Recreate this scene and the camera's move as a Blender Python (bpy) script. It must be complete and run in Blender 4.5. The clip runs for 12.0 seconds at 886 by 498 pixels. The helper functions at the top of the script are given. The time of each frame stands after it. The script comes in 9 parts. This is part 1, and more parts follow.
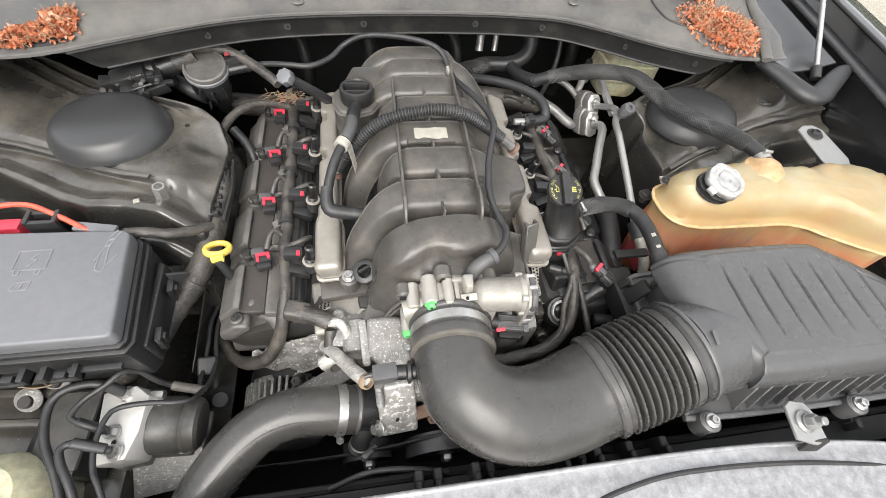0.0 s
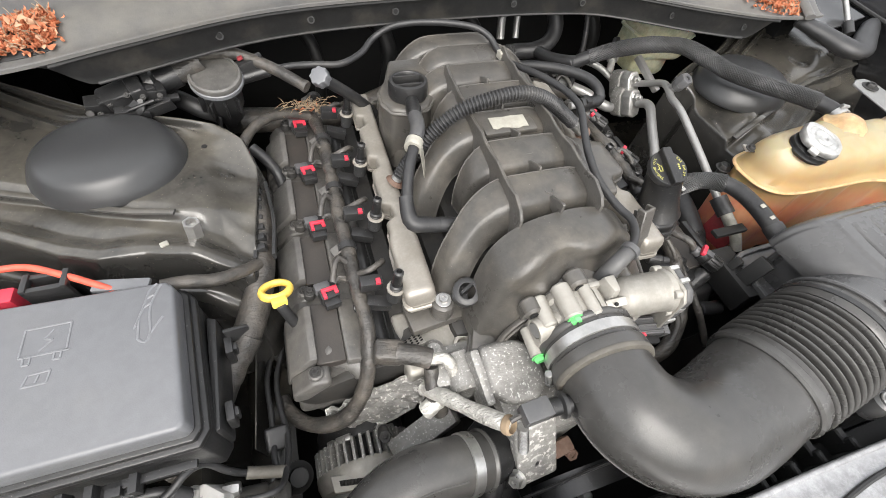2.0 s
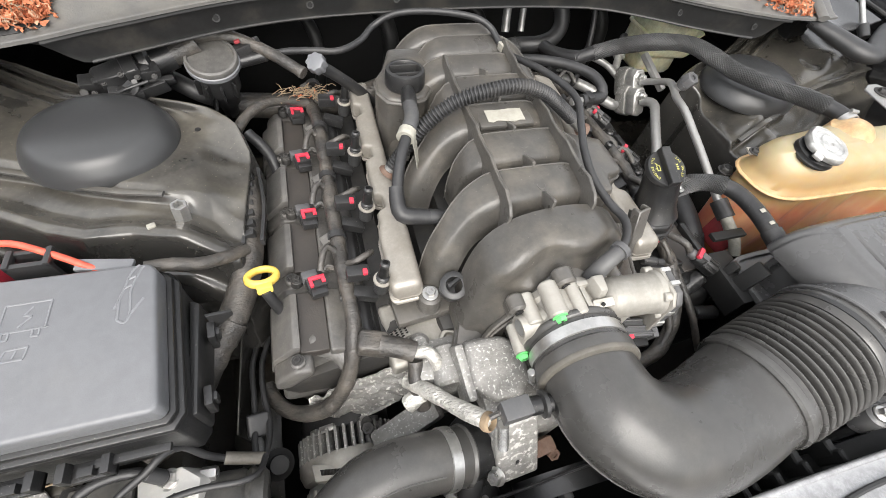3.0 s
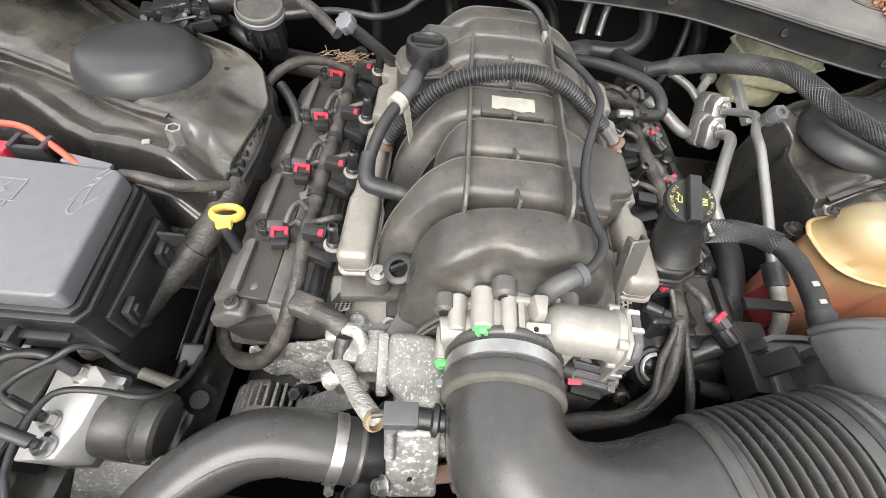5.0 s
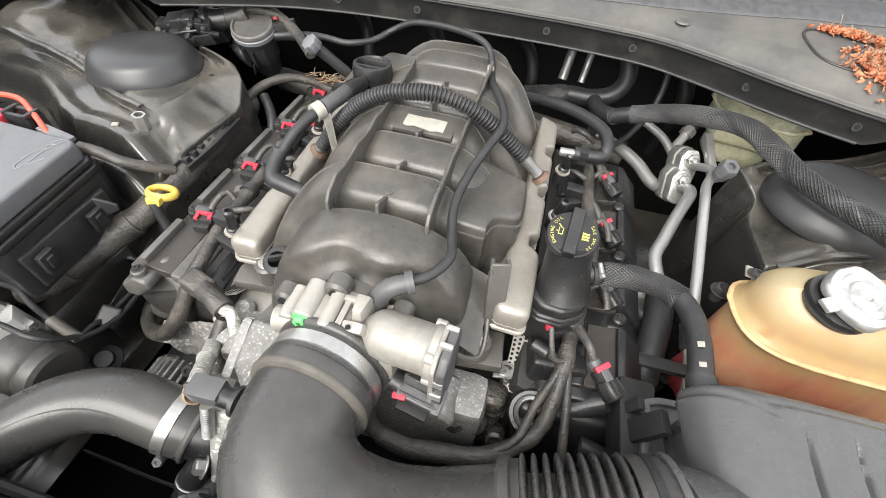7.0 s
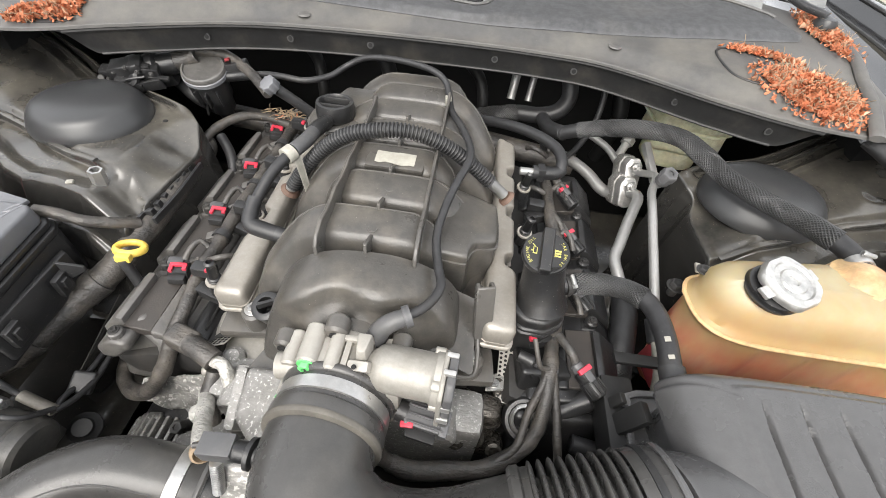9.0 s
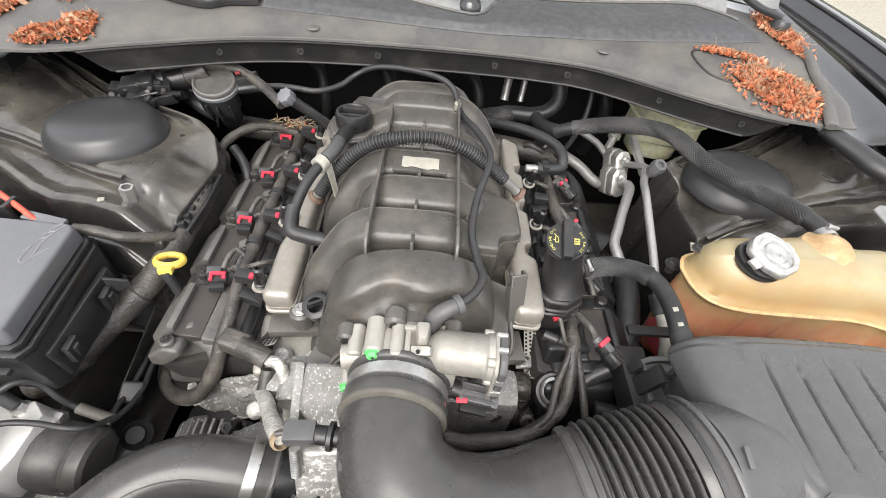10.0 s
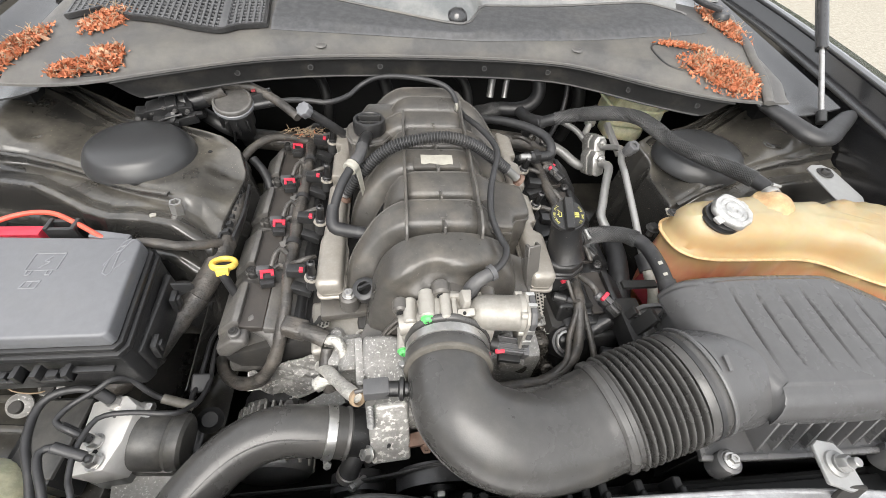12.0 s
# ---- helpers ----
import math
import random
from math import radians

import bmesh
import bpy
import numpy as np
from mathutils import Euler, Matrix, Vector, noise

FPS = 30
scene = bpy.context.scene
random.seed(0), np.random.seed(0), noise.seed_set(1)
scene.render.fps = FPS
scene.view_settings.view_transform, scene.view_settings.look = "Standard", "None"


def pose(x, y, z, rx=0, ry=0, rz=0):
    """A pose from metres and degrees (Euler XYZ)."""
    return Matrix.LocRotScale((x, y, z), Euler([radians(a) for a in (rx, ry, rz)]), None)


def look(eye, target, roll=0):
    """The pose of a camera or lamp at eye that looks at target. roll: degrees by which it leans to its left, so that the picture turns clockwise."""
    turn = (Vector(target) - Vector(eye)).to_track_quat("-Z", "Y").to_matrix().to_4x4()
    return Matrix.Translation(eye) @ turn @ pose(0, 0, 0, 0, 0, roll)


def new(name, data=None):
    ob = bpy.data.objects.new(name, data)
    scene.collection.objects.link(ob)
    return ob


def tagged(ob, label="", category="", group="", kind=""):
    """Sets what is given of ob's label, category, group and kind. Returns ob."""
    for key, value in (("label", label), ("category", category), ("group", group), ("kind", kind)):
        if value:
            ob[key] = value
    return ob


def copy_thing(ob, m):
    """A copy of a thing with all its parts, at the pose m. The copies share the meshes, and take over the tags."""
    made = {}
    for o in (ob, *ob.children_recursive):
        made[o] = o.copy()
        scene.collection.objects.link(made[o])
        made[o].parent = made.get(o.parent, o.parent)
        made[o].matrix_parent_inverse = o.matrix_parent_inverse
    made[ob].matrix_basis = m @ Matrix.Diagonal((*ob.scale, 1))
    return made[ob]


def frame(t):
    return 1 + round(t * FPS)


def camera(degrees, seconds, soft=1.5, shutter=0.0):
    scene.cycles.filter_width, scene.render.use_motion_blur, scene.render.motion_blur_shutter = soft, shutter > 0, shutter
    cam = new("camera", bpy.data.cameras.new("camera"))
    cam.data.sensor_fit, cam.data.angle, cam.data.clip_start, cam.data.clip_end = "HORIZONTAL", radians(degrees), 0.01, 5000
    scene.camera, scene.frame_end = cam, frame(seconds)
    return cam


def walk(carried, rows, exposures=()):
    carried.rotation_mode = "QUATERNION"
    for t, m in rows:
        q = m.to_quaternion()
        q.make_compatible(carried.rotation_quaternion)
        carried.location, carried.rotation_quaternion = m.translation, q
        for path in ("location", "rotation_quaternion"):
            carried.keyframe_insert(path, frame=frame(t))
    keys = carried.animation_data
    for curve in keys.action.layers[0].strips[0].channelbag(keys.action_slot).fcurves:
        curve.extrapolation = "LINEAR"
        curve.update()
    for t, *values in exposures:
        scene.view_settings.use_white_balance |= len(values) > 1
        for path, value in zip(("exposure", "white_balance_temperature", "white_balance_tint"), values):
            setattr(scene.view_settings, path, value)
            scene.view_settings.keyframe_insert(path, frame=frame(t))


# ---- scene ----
FOV = 93.2
cam = camera(FOV, 12.0, soft=0.5)
PATH = [
    (0, -0.0865, -0.3123, 1.3486, 33.53, -4.94, -7.69),
    (0.5, -0.1196, -0.2758, 1.3263, 33.94, -5.00, -10.61),
    (1, -0.1931, -0.2589, 1.2972, 34.75, -4.80, -13.63),
    (1.5, -0.2356, -0.2339, 1.2672, 35.77, -4.98, -16.27),
    (2, -0.2519, -0.2231, 1.2506, 36.16, -5.16, -17.39),
    (2.5, -0.2453, -0.2239, 1.2468, 35.95, -5.50, -17.05),
    (3, -0.2310, -0.2272, 1.2458, 35.25, -5.80, -15.13),
    (3.2, -0.2253, -0.2285, 1.2451, 34.86, -5.77, -13.87),
    (4.8, -0.1061, -0.2442, 1.2131, 34.72, -4.51, 1.34),
    (5, -0.0798, -0.2408, 1.2071, 35.01, -4.44, 3.51),
    (5.5, -0.0212, -0.2379, 1.1906, 36.17, -4.28, 8.44),
    (6, 0.0458, -0.2370, 1.1849, 37.70, -4.10, 12.24),
    (6.5, 0.0984, -0.2371, 1.1879, 39.18, -3.74, 14.66),
    (7, 0.1233, -0.2416, 1.1969, 40.50, -3.33, 15.47),
    (7.2, 0.1256, -0.2409, 1.2012, 40.44, -3.24, 14.83),
    (8.8, 0.1032, -0.2453, 1.2246, 41.96, -3.86, 8.11),
    (9, 0.0906, -0.2483, 1.2309, 42.05, -3.99, 6.91),
    (9.5, 0.0535, -0.2668, 1.2457, 42.11, -4.26, 4.22),
    (10, 0.0159, -0.2882, 1.2617, 41.88, -4.70, 1.69),
    (10.5, -0.0305, -0.3098, 1.2778, 41.60, -4.92, -0.43),
    (11, -0.0530, -0.3300, 1.2884, 41.23, -4.93, -2.20),
    (11.5, -0.0623, -0.3453, 1.2976, 41.29, -4.58, -3.64),
    (12, -0.0641, -0.3618, 1.3145, 41.62, -4.01, -4.77),
]

walk(cam, [(t, pose(x, y, z, a, b, c)) for t, x, y, z, a, b, c in PATH], exposures=[(0.0, 1.28, 6650, 10), (3.0, 1.34, 6650, 10), (5.0, 1.46, 6650, 10), (7.0, 1.48, 6650, 10), (9.0, 1.31, 6650, 10), (12.0, 1.27, 6650, 10)])

# ---- light: a bright overcast sky ----
world = bpy.data.worlds.new("sky")
scene.world = world
world.use_nodes = True
wn, wl = world.node_tree.nodes, world.node_tree.links
sky = wn.new("ShaderNodeTexSky")
sky.sky_type = 'NISHITA'
sky.sun_disc = False
sky.sun_elevation, sky.sun_rotation = radians(55), radians(195)
sky.dust_density, sky.air_density = 4.0, 1.0
grey = wn.new("ShaderNodeHueSaturation")
grey.inputs["Saturation"].default_value = 0.25
wl.new(sky.outputs[0], grey.inputs["Color"])
veil = wn.new("ShaderNodeMix")
veil.data_type = 'RGBA'
veil.inputs[0].default_value = 0.5
veil.inputs[7].default_value = (6.0, 6.2, 6.5, 1.0)
wl.new(grey.outputs[0], veil.inputs[6])
wl.new(veil.outputs[2], wn["Background"].inputs[0])
wn["Background"].inputs[1].default_value = 0.15
sun_data = bpy.data.lights.new("sun", 'SUN')
sun_data.energy, sun_data.angle, sun_data.color = 1.5, radians(50), (1.0, 0.97, 0.92)
sun = new("sun", sun_data)
sun.matrix_world = look((-0.7, -2.9, 3.6), (0, 0.1, 0.8))


# ---- materials ----
def principled(name):
    m = bpy.data.materials.new(name)
    m.use_nodes = True
    nt = m.node_tree
    return m, nt, nt.nodes["Principled BSDF"]


def noise_node(nt, scale, detail=4.0, rough=0.6, coord=None, stretch=None):
    n = nt.nodes.new("ShaderNodeTexNoise")
    n.inputs["Scale"].default_value, n.inputs["Detail"].default_value, n.inputs["Roughness"].default_value = scale, detail, rough
    c = coord or nt.nodes.new("ShaderNodeNewGeometry").outputs["Position"]
    if stretch:
        mp = nt.nodes.new("ShaderNodeMapping")
        mp.inputs["Scale"].default_value = stretch
        nt.links.new(c, mp.inputs[0])
        c = mp.outputs[0]
    nt.links.new(c, n.inputs["Vector"])
    return n.outputs["Fac"]


def ramp(nt, fac, lo, hi, a=(0, 0, 0, 1), b=(1, 1, 1, 1)):
    r = nt.nodes.new("ShaderNodeValToRGB")
    r.color_ramp.elements[0].position, r.color_ramp.elements[1].position = lo, hi
    r.color_ramp.elements[0].color, r.color_ramp.elements[1].color = a, b
    nt.links.new(fac, r.inputs[0])
    return r.outputs[0]


def mixc(nt, fac, a, b):
    m = nt.nodes.new("ShaderNodeMix")
    m.data_type = 'RGBA'
    for sock, v in ((m.inputs[6], a), (m.inputs[7], b)):
        if isinstance(v, tuple):
            sock.default_value = v if len(v) == 4 else (*v, 1)
        else:
            nt.links.new(v, sock)
    if isinstance(fac, float):
        m.inputs[0].default_value = fac
    else:
        nt.links.new(fac, m.inputs[0])
    return m.outputs[2]


def bump(nt, bsdf, fac, strength, distance=0.001):
    b = nt.nodes.new("ShaderNodeBump")
    b.inputs["Strength"].default_value, b.inputs["Distance"].default_value = strength, distance
    nt.links.new(fac, b.inputs["Height"])
    nt.links.new(b.outputs[0], bsdf.inputs["Normal"])


def surface(name, base, rough=0.5, metal=0.0, dust=None, dust_amount=0.5, speck=None, speck_level=0.7, grain=260.0, relief=0.25,
            patch=14.0, spread=0.12, coat=0.0, sss=0.0, spec=0.5, edge_lift=0.35, mottle=0.28, speck_scale=560.0, wrinkle=0.0, by_slope=False):
    """Base colour with fine grain, patchy dust at a larger scale, small specks and a varying gloss."""
    m, nt, b = principled(name)
    fine = noise_node(nt, grain, 3)
    wide = noise_node(nt, patch, 6, 0.65)
    col = mixc(nt, ramp(nt, fine, 0.3, 0.7), tuple(c * (1 - spread) for c in base), tuple(min(1, c * (1 + spread)) for c in base))
    if mottle:
        mid = noise_node(nt, 75.0, 5, 0.7)
        col = mixc(nt, ramp(nt, mid, 0.38, 0.66), tuple(c * (1 - mottle) for c in base), mixc(nt, 0.5, col, tuple(min(1, c * (1 + 1.3 * mottle)) for c in base)))
    if dust:
        amount = ramp(nt, wide, 0.62 - 0.35 * dust_amount, 0.95 - 0.3 * dust_amount)
        mul = nt.nodes.new("ShaderNodeMath")
        mul.operation = 'MULTIPLY'
        nt.links.new(amount, mul.inputs[0])
        mul.inputs[1].default_value = dust_amount
        dusty = mul.outputs[0]
        if by_slope:
            # dust tone, with sky sheen in it, masked by slope: level sheet pale, steep dark
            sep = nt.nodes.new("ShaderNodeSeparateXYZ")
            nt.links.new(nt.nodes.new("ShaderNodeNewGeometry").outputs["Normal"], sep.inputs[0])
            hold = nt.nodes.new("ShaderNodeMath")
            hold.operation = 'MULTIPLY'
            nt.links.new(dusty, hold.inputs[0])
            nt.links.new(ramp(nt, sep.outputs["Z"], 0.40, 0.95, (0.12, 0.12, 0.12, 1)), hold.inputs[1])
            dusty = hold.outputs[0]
        col = mixc(nt, dusty, col, dust)
    if speck:
        s = noise_node(nt, speck_scale, 3, 0.6)
        col = mixc(nt, ramp(nt, s, speck_level, speck_level + 0.04), col, speck)
    # convex edges are mixed towards a lighter tone of the base
    if edge_lift:
        edge = ramp(nt, nt.nodes.new("ShaderNodeNewGeometry").outputs["Pointiness"], 0.53, 0.60)
        half = nt.nodes.new("ShaderNodeMath")
        half.operation = 'MULTIPLY'
        half.inputs[1].default_value = edge_lift
        nt.links.new(edge, half.inputs[0])
        col = mixc(nt, half.outputs[0], col, tuple(min(1.0, c * 1.9 + 0.04) for c in base))
    nt.links.new(col, b.inputs["Base Color"])
    r = nt.nodes.new("ShaderNodeMapRange")
    r.inputs["To Min"].default_value, r.inputs["To Max"].default_value = max(0.03, rough - 0.12), min(1, rough + 0.14)
    nt.links.new(wide, r.inputs["Value"])
    nt.links.new(r.outputs[0], b.inputs["Roughness"])
    b.inputs["Metallic"].default_value = metal
    b.inputs["Coat Weight"].default_value = coat
    b.inputs["Coat Roughness"].default_value = 0.15
    b.inputs["Specular IOR Level"].default_value = spec
    if sss:
        b.inputs["Subsurface Weight"].default_value = sss
        b.inputs["Subsurface Radius"].default_value = (0.03, 0.015, 0.006)
        b.inputs["Subsurface Scale"].default_value = 0.5
    if wrinkle:
        fold = noise_node(nt, 120.0, 3, 0.6, stretch=(0.8, 2.2, 1.6))
        mix = nt.nodes.new("ShaderNodeMath")
        mix.operation = 'MULTIPLY_ADD'
        mix.inputs[1].default_value = 5.0 * wrinkle
        nt.links.new(fold, mix.inputs[0])
        nt.links.new(fine, mix.inputs[2])
        fine = mix.outputs[0]
    bump(nt, b, fine, relief, 0.0006)
    return m


DUST = (0.17, 0.15, 0.12)
PLASTIC = surface("black_plastic", (0.014, 0.014, 0.0145), 0.33, dust=DUST, dust_amount=0.17, grain=420, relief=0.45, speck=(0.30, 0.28, 0.25), speck_level=0.69)
MANIFOLD = surface("glass_filled_nylon", (0.060, 0.0565, 0.0515), 0.30, mottle=0.16, dust=(0.2, 0.175, 0.14), dust_amount=0.45, grain=380, relief=0.4, patch=20, speck=(0.36, 0.33, 0.28), speck_level=0.715, wrinkle=0.15)
COVER = surface("coated_magnesium", (0.086, 0.0825, 0.078), 0.42, dust=(0.19, 0.17, 0.14), dust_amount=0.45, grain=500, relief=0.6, patch=24, speck=(0.34, 0.31, 0.27), speck_level=0.71)
LIDMAT = surface("textured_grey_plastic", (0.125, 0.128, 0.136), 0.36, mottle=0.07, dust=(0.2, 0.19, 0.17), dust_amount=0.25, grain=900, relief=0.3, patch=9, speck=(0.5, 0.48, 0.45), speck_level=0.80)
RUBBER = surface("black_rubber", (0.022, 0.022, 0.023), 0.45, dust=DUST, dust_amount=0.18, grain=300, relief=0.2, speck=(0.26, 0.24, 0.21), speck_level=0.72)
DUCT = surface("moulded_duct_rubber", (0.052, 0.0505, 0.0485), 0.27, mottle=0.12, speck=(0.30, 0.27, 0.22), speck_level=0.77, dust=(0.2, 0.18, 0.15), dust_amount=0.25, grain=600, relief=0.2, patch=11)
AIRBOX = surface("airbox_plastic", (0.074, 0.0735, 0.074), 0.27, mottle=0.08, dust=(0.20, 0.185, 0.16), dust_amount=0.12, grain=700, relief=0.3, patch=7)
TAPE = surface("cloth_tape", (0.040, 0.0375, 0.035), 0.40, dust=(0.19, 0.165, 0.135), dust_amount=0.55, grain=300, relief=0.6, wrinkle=0.9, patch=30)
# real dust, its tone lifted to carry the sky sheen on flat sheet
PAINT = surface("dusty_black_paint", (0.022, 0.0215, 0.0205), 0.20, by_slope=True, dust=(0.150, 0.137, 0.113), dust_amount=0.76, grain=90, relief=0.05, patch=7, mottle=0.1, speck=(0.35, 0.3, 0.22), speck_level=0.70, coat=0.5)
GLOSS = surface("black_body_paint", (0.016, 0.016, 0.017), 0.2, dust=DUST, dust_amount=0.2, grain=60, relief=0.03, patch=6, coat=0.6)
DOME = surface("soft_black_cap", (0.036, 0.0365, 0.0375), 0.34, mottle=0.05, dust=DUST, dust_amount=0.15, grain=700, relief=0.2, patch=6)
# near-black stands in for deep shade in the bay, holes and slots
VOID = surface("deep_shade_black", (0.006, 0.006, 0.006), 0.8, spec=0.12, dust=(0.015, 0.013, 0.011), dust_amount=0.3, grain=40, relief=0.4)
DARKMETAL = surface("greasy_cast_iron", (0.024, 0.023, 0.022), 0.55, metal=0.3, dust=DUST, dust_amount=0.35, grain=160, relief=0.7)
CAST = surface("weathered_cast_aluminium", (0.21, 0.205, 0.195), 0.5, metal=0.3, dust=(0.15, 0.14, 0.12), dust_amount=0.5, speck=(0.50, 0.49, 0.465), speck_level=0.60, speck_scale=300.0, grain=200, relief=0.8, patch=30, wrinkle=0.4)
ALUM = surface("machined_aluminium", (0.46, 0.455, 0.44), 0.36, metal=0.7, dust=(0.30, 0.28, 0.25), dust_amount=0.4, grain=250, relief=0.4, patch=22)
PALE = surface("oxidised_pale_aluminium", (0.285, 0.272, 0.245), 0.5, mottle=0.14, metal=0.35, dust=(0.20, 0.18, 0.15), dust_amount=0.5, grain=200, relief=0.5, patch=40)
RAIL = surface("painted_rail_metal", (0.30, 0.278, 0.245), 0.34, metal=0.4, dust=(0.22, 0.19, 0.15), dust_amount=0.4, mottle=0.08, grain=300, relief=0.3, patch=25)
PIPE = surface("bare_aluminium_pipe", (0.30, 0.296, 0.288), 0.34, metal=0.5, dust=(0.24, 0.23, 0.2), dust_amount=0.3, grain=300, relief=0.15, patch=30, mottle=0.06)
BLACK = surface("matt_black_shroud", (0.010, 0.010, 0.010), 0.5, spec=0.25, dust=(0.05, 0.045, 0.04), dust_amount=0.3, grain=200, relief=0.3)
ZINC = surface("zinc_plated_steel", (0.40, 0.395, 0.385), 0.30, metal=0.85, dust=(0.3, 0.27, 0.22), dust_amount=0.35, grain=200, relief=0.3, patch=50)
RUST = surface("rusty_steel", (0.105, 0.060, 0.042), 0.7, metal=0.3, dust=(0.24, 0.19, 0.15), dust_amount=0.5, grain=180, relief=0.8, patch=60)
RED = surface("red_plastic", (0.50, 0.030, 0.055), 0.4, grain=300, relief=0.1)
REDWIRE = surface("red_cable_jacket", (0.70, 0.10, 0.06), 0.4, grain=200, relief=0.1)
YELLOW = surface("yellow_plastic", (0.72, 0.47, 0.085), 0.4, grain=300, relief=0.15, dust=(0.4, 0.3, 0.12), dust_amount=0.2)
COILBROWN = surface("dusty_brown_coil", (0.022, 0.018, 0.015), 0.5, dust=(0.085, 0.070, 0.052), dust_amount=0.42, grain=400, relief=0.4, patch=30, speck=(0.3, 0.27, 0.22), speck_level=0.74)
ORANGE = surface("orange_seal", (0.50, 0.20, 0.04), 0.5, grain=200, relief=0.2)
GREEN = surface("green_paint", (0.10, 0.46, 0.13), 0.5, grain=200, relief=0.2)
WHITE = surface("white_label", (0.27, 0.26, 0.225), 0.55, grain=200, relief=0.1, dust=(0.36, 0.335, 0.28), dust_amount=0.3)
CREAM = surface("translucent_cream_plastic", (0.44, 0.43, 0.30), 0.4, grain=200, relief=0.1, dust=(0.3, 0.28, 0.18), dust_amount=0.4, sss=0.3)
FOIL = surface("foil_sleeve", (0.52, 0.505, 0.47), 0.42, wrinkle=1.2, metal=0.35, dust=(0.18, 0.165, 0.14), dust_amount=0.5, grain=140, relief=1.0, patch=45)
LEAF = surface("dry_red_leaf", (0.44, 0.15, 0.07), 0.75, grain=90, relief=0.3, dust=(0.30, 0.18, 0.09), dust_amount=0.5, patch=60, spread=0.4)
TWIG = surface("dry_stalk", (0.20, 0.145, 0.09), 0.8, grain=120, relief=0.4)
PALELEAF = surface("pale_dry_leaf", (0.45, 0.27, 0.17), 0.7, grain=90, relief=0.3, spread=0.3)
COWL = surface("weathered_cowl_plastic", (0.070, 0.0685, 0.067), 0.55, mottle=0.12, dust=(0.24, 0.22, 0.18), dust_amount=0.5, grain=500, relief=0.35, patch=6, speck=(0.35, 0.33, 0.3), speck_level=0.77)
COWLDARK = surface("cowl_dark_panel", (0.060, 0.061, 0.064), 0.6, dust=(0.15, 0.14, 0.12), dust_amount=0.3, grain=500, relief=0.3, patch=8)
SEAL = surface("cowl_seal_rubber", (0.014, 0.014, 0.014), 0.5, dust=DUST, dust_amount=0.3, grain=200, relief=0.3, patch=18)
SILVER = surface("silver_body_paint", (0.30, 0.30, 0.305), 0.3, metal=0.4, grain=600, relief=0.05, patch=5, coat=0.4)
GRAVEL = surface("pale_gravel", (0.36, 0.335, 0.28), 0.9, grain=45, relief=1.0, dust=(0.15, 0.13, 0.10), dust_amount=0.6, patch=25, spread=0.35)
# dark colour of the added ring that blocks low sky light
BLOCKER = surface("dark_sky_blocker", (0.05, 0.06, 0.035), 0.9, grain=3, relief=0.5, patch=0.8, spread=0.5, edge_lift=0)
BRAIDCORD = surface("woven_cord", (0.036, 0.036, 0.036), 0.42, dust=DUST, dust_amount=0.15, grain=500, relief=0.3, patch=40, edge_lift=0)
FLAKE = surface("flaking_bare_aluminium", (0.36, 0.352, 0.335), 0.42, metal=0.35, speck=(0.68, 0.67, 0.64), speck_level=0.57, speck_scale=150.0, grain=150, relief=1.0, wrinkle=0.45, dust=(0.20, 0.185, 0.16), dust_amount=0.4, patch=40)
BRIGHT = surface("bright_machined_block", (0.50, 0.49, 0.47), 0.4, metal=0.25, dust=(0.40, 0.375, 0.33), dust_amount=0.3, grain=250, relief=0.3, patch=40, mottle=0.06)
GREYPLUG = surface("grey_connector_plastic", (0.060, 0.060, 0.062), 0.42, dust=(0.16, 0.15, 0.13), dust_amount=0.4, grain=300, relief=0.3, patch=30, mottle=0.1)
DARKRED = surface("faded_dark_red_plastic", (0.22, 0.025, 0.03), 0.5, grain=300, relief=0.2, dust=DUST, dust_amount=0.3)
GREYMETAL = surface("dull_plated_steel", (0.22, 0.22, 0.215), 0.36, metal=0.5, dust=(0.20, 0.185, 0.16), dust_amount=0.35, grain=250, relief=0.3, patch=30, mottle=0.1)
SLEEVE = surface("dusty_tan_rubber", (0.085, 0.078, 0.066), 0.6, dust=DUST, dust_amount=0.4, grain=300, relief=0.3)
MOTOR = surface("dusty_motor_can", (0.048, 0.047, 0.045), 0.42, dust=(0.15, 0.14, 0.12), dust_amount=0.5, grain=300, relief=0.3, patch=25)
GREASY = surface("oily_cast_metal", (0.060, 0.054, 0.046), 0.24, metal=0.5, dust=(0.16, 0.14, 0.11), dust_amount=0.35, grain=120, relief=0.8, patch=40, wrinkle=1.0)
GLYPH = surface("yellow_print", (0.36, 0.335, 0.08), 0.5, grain=200, relief=0.05)


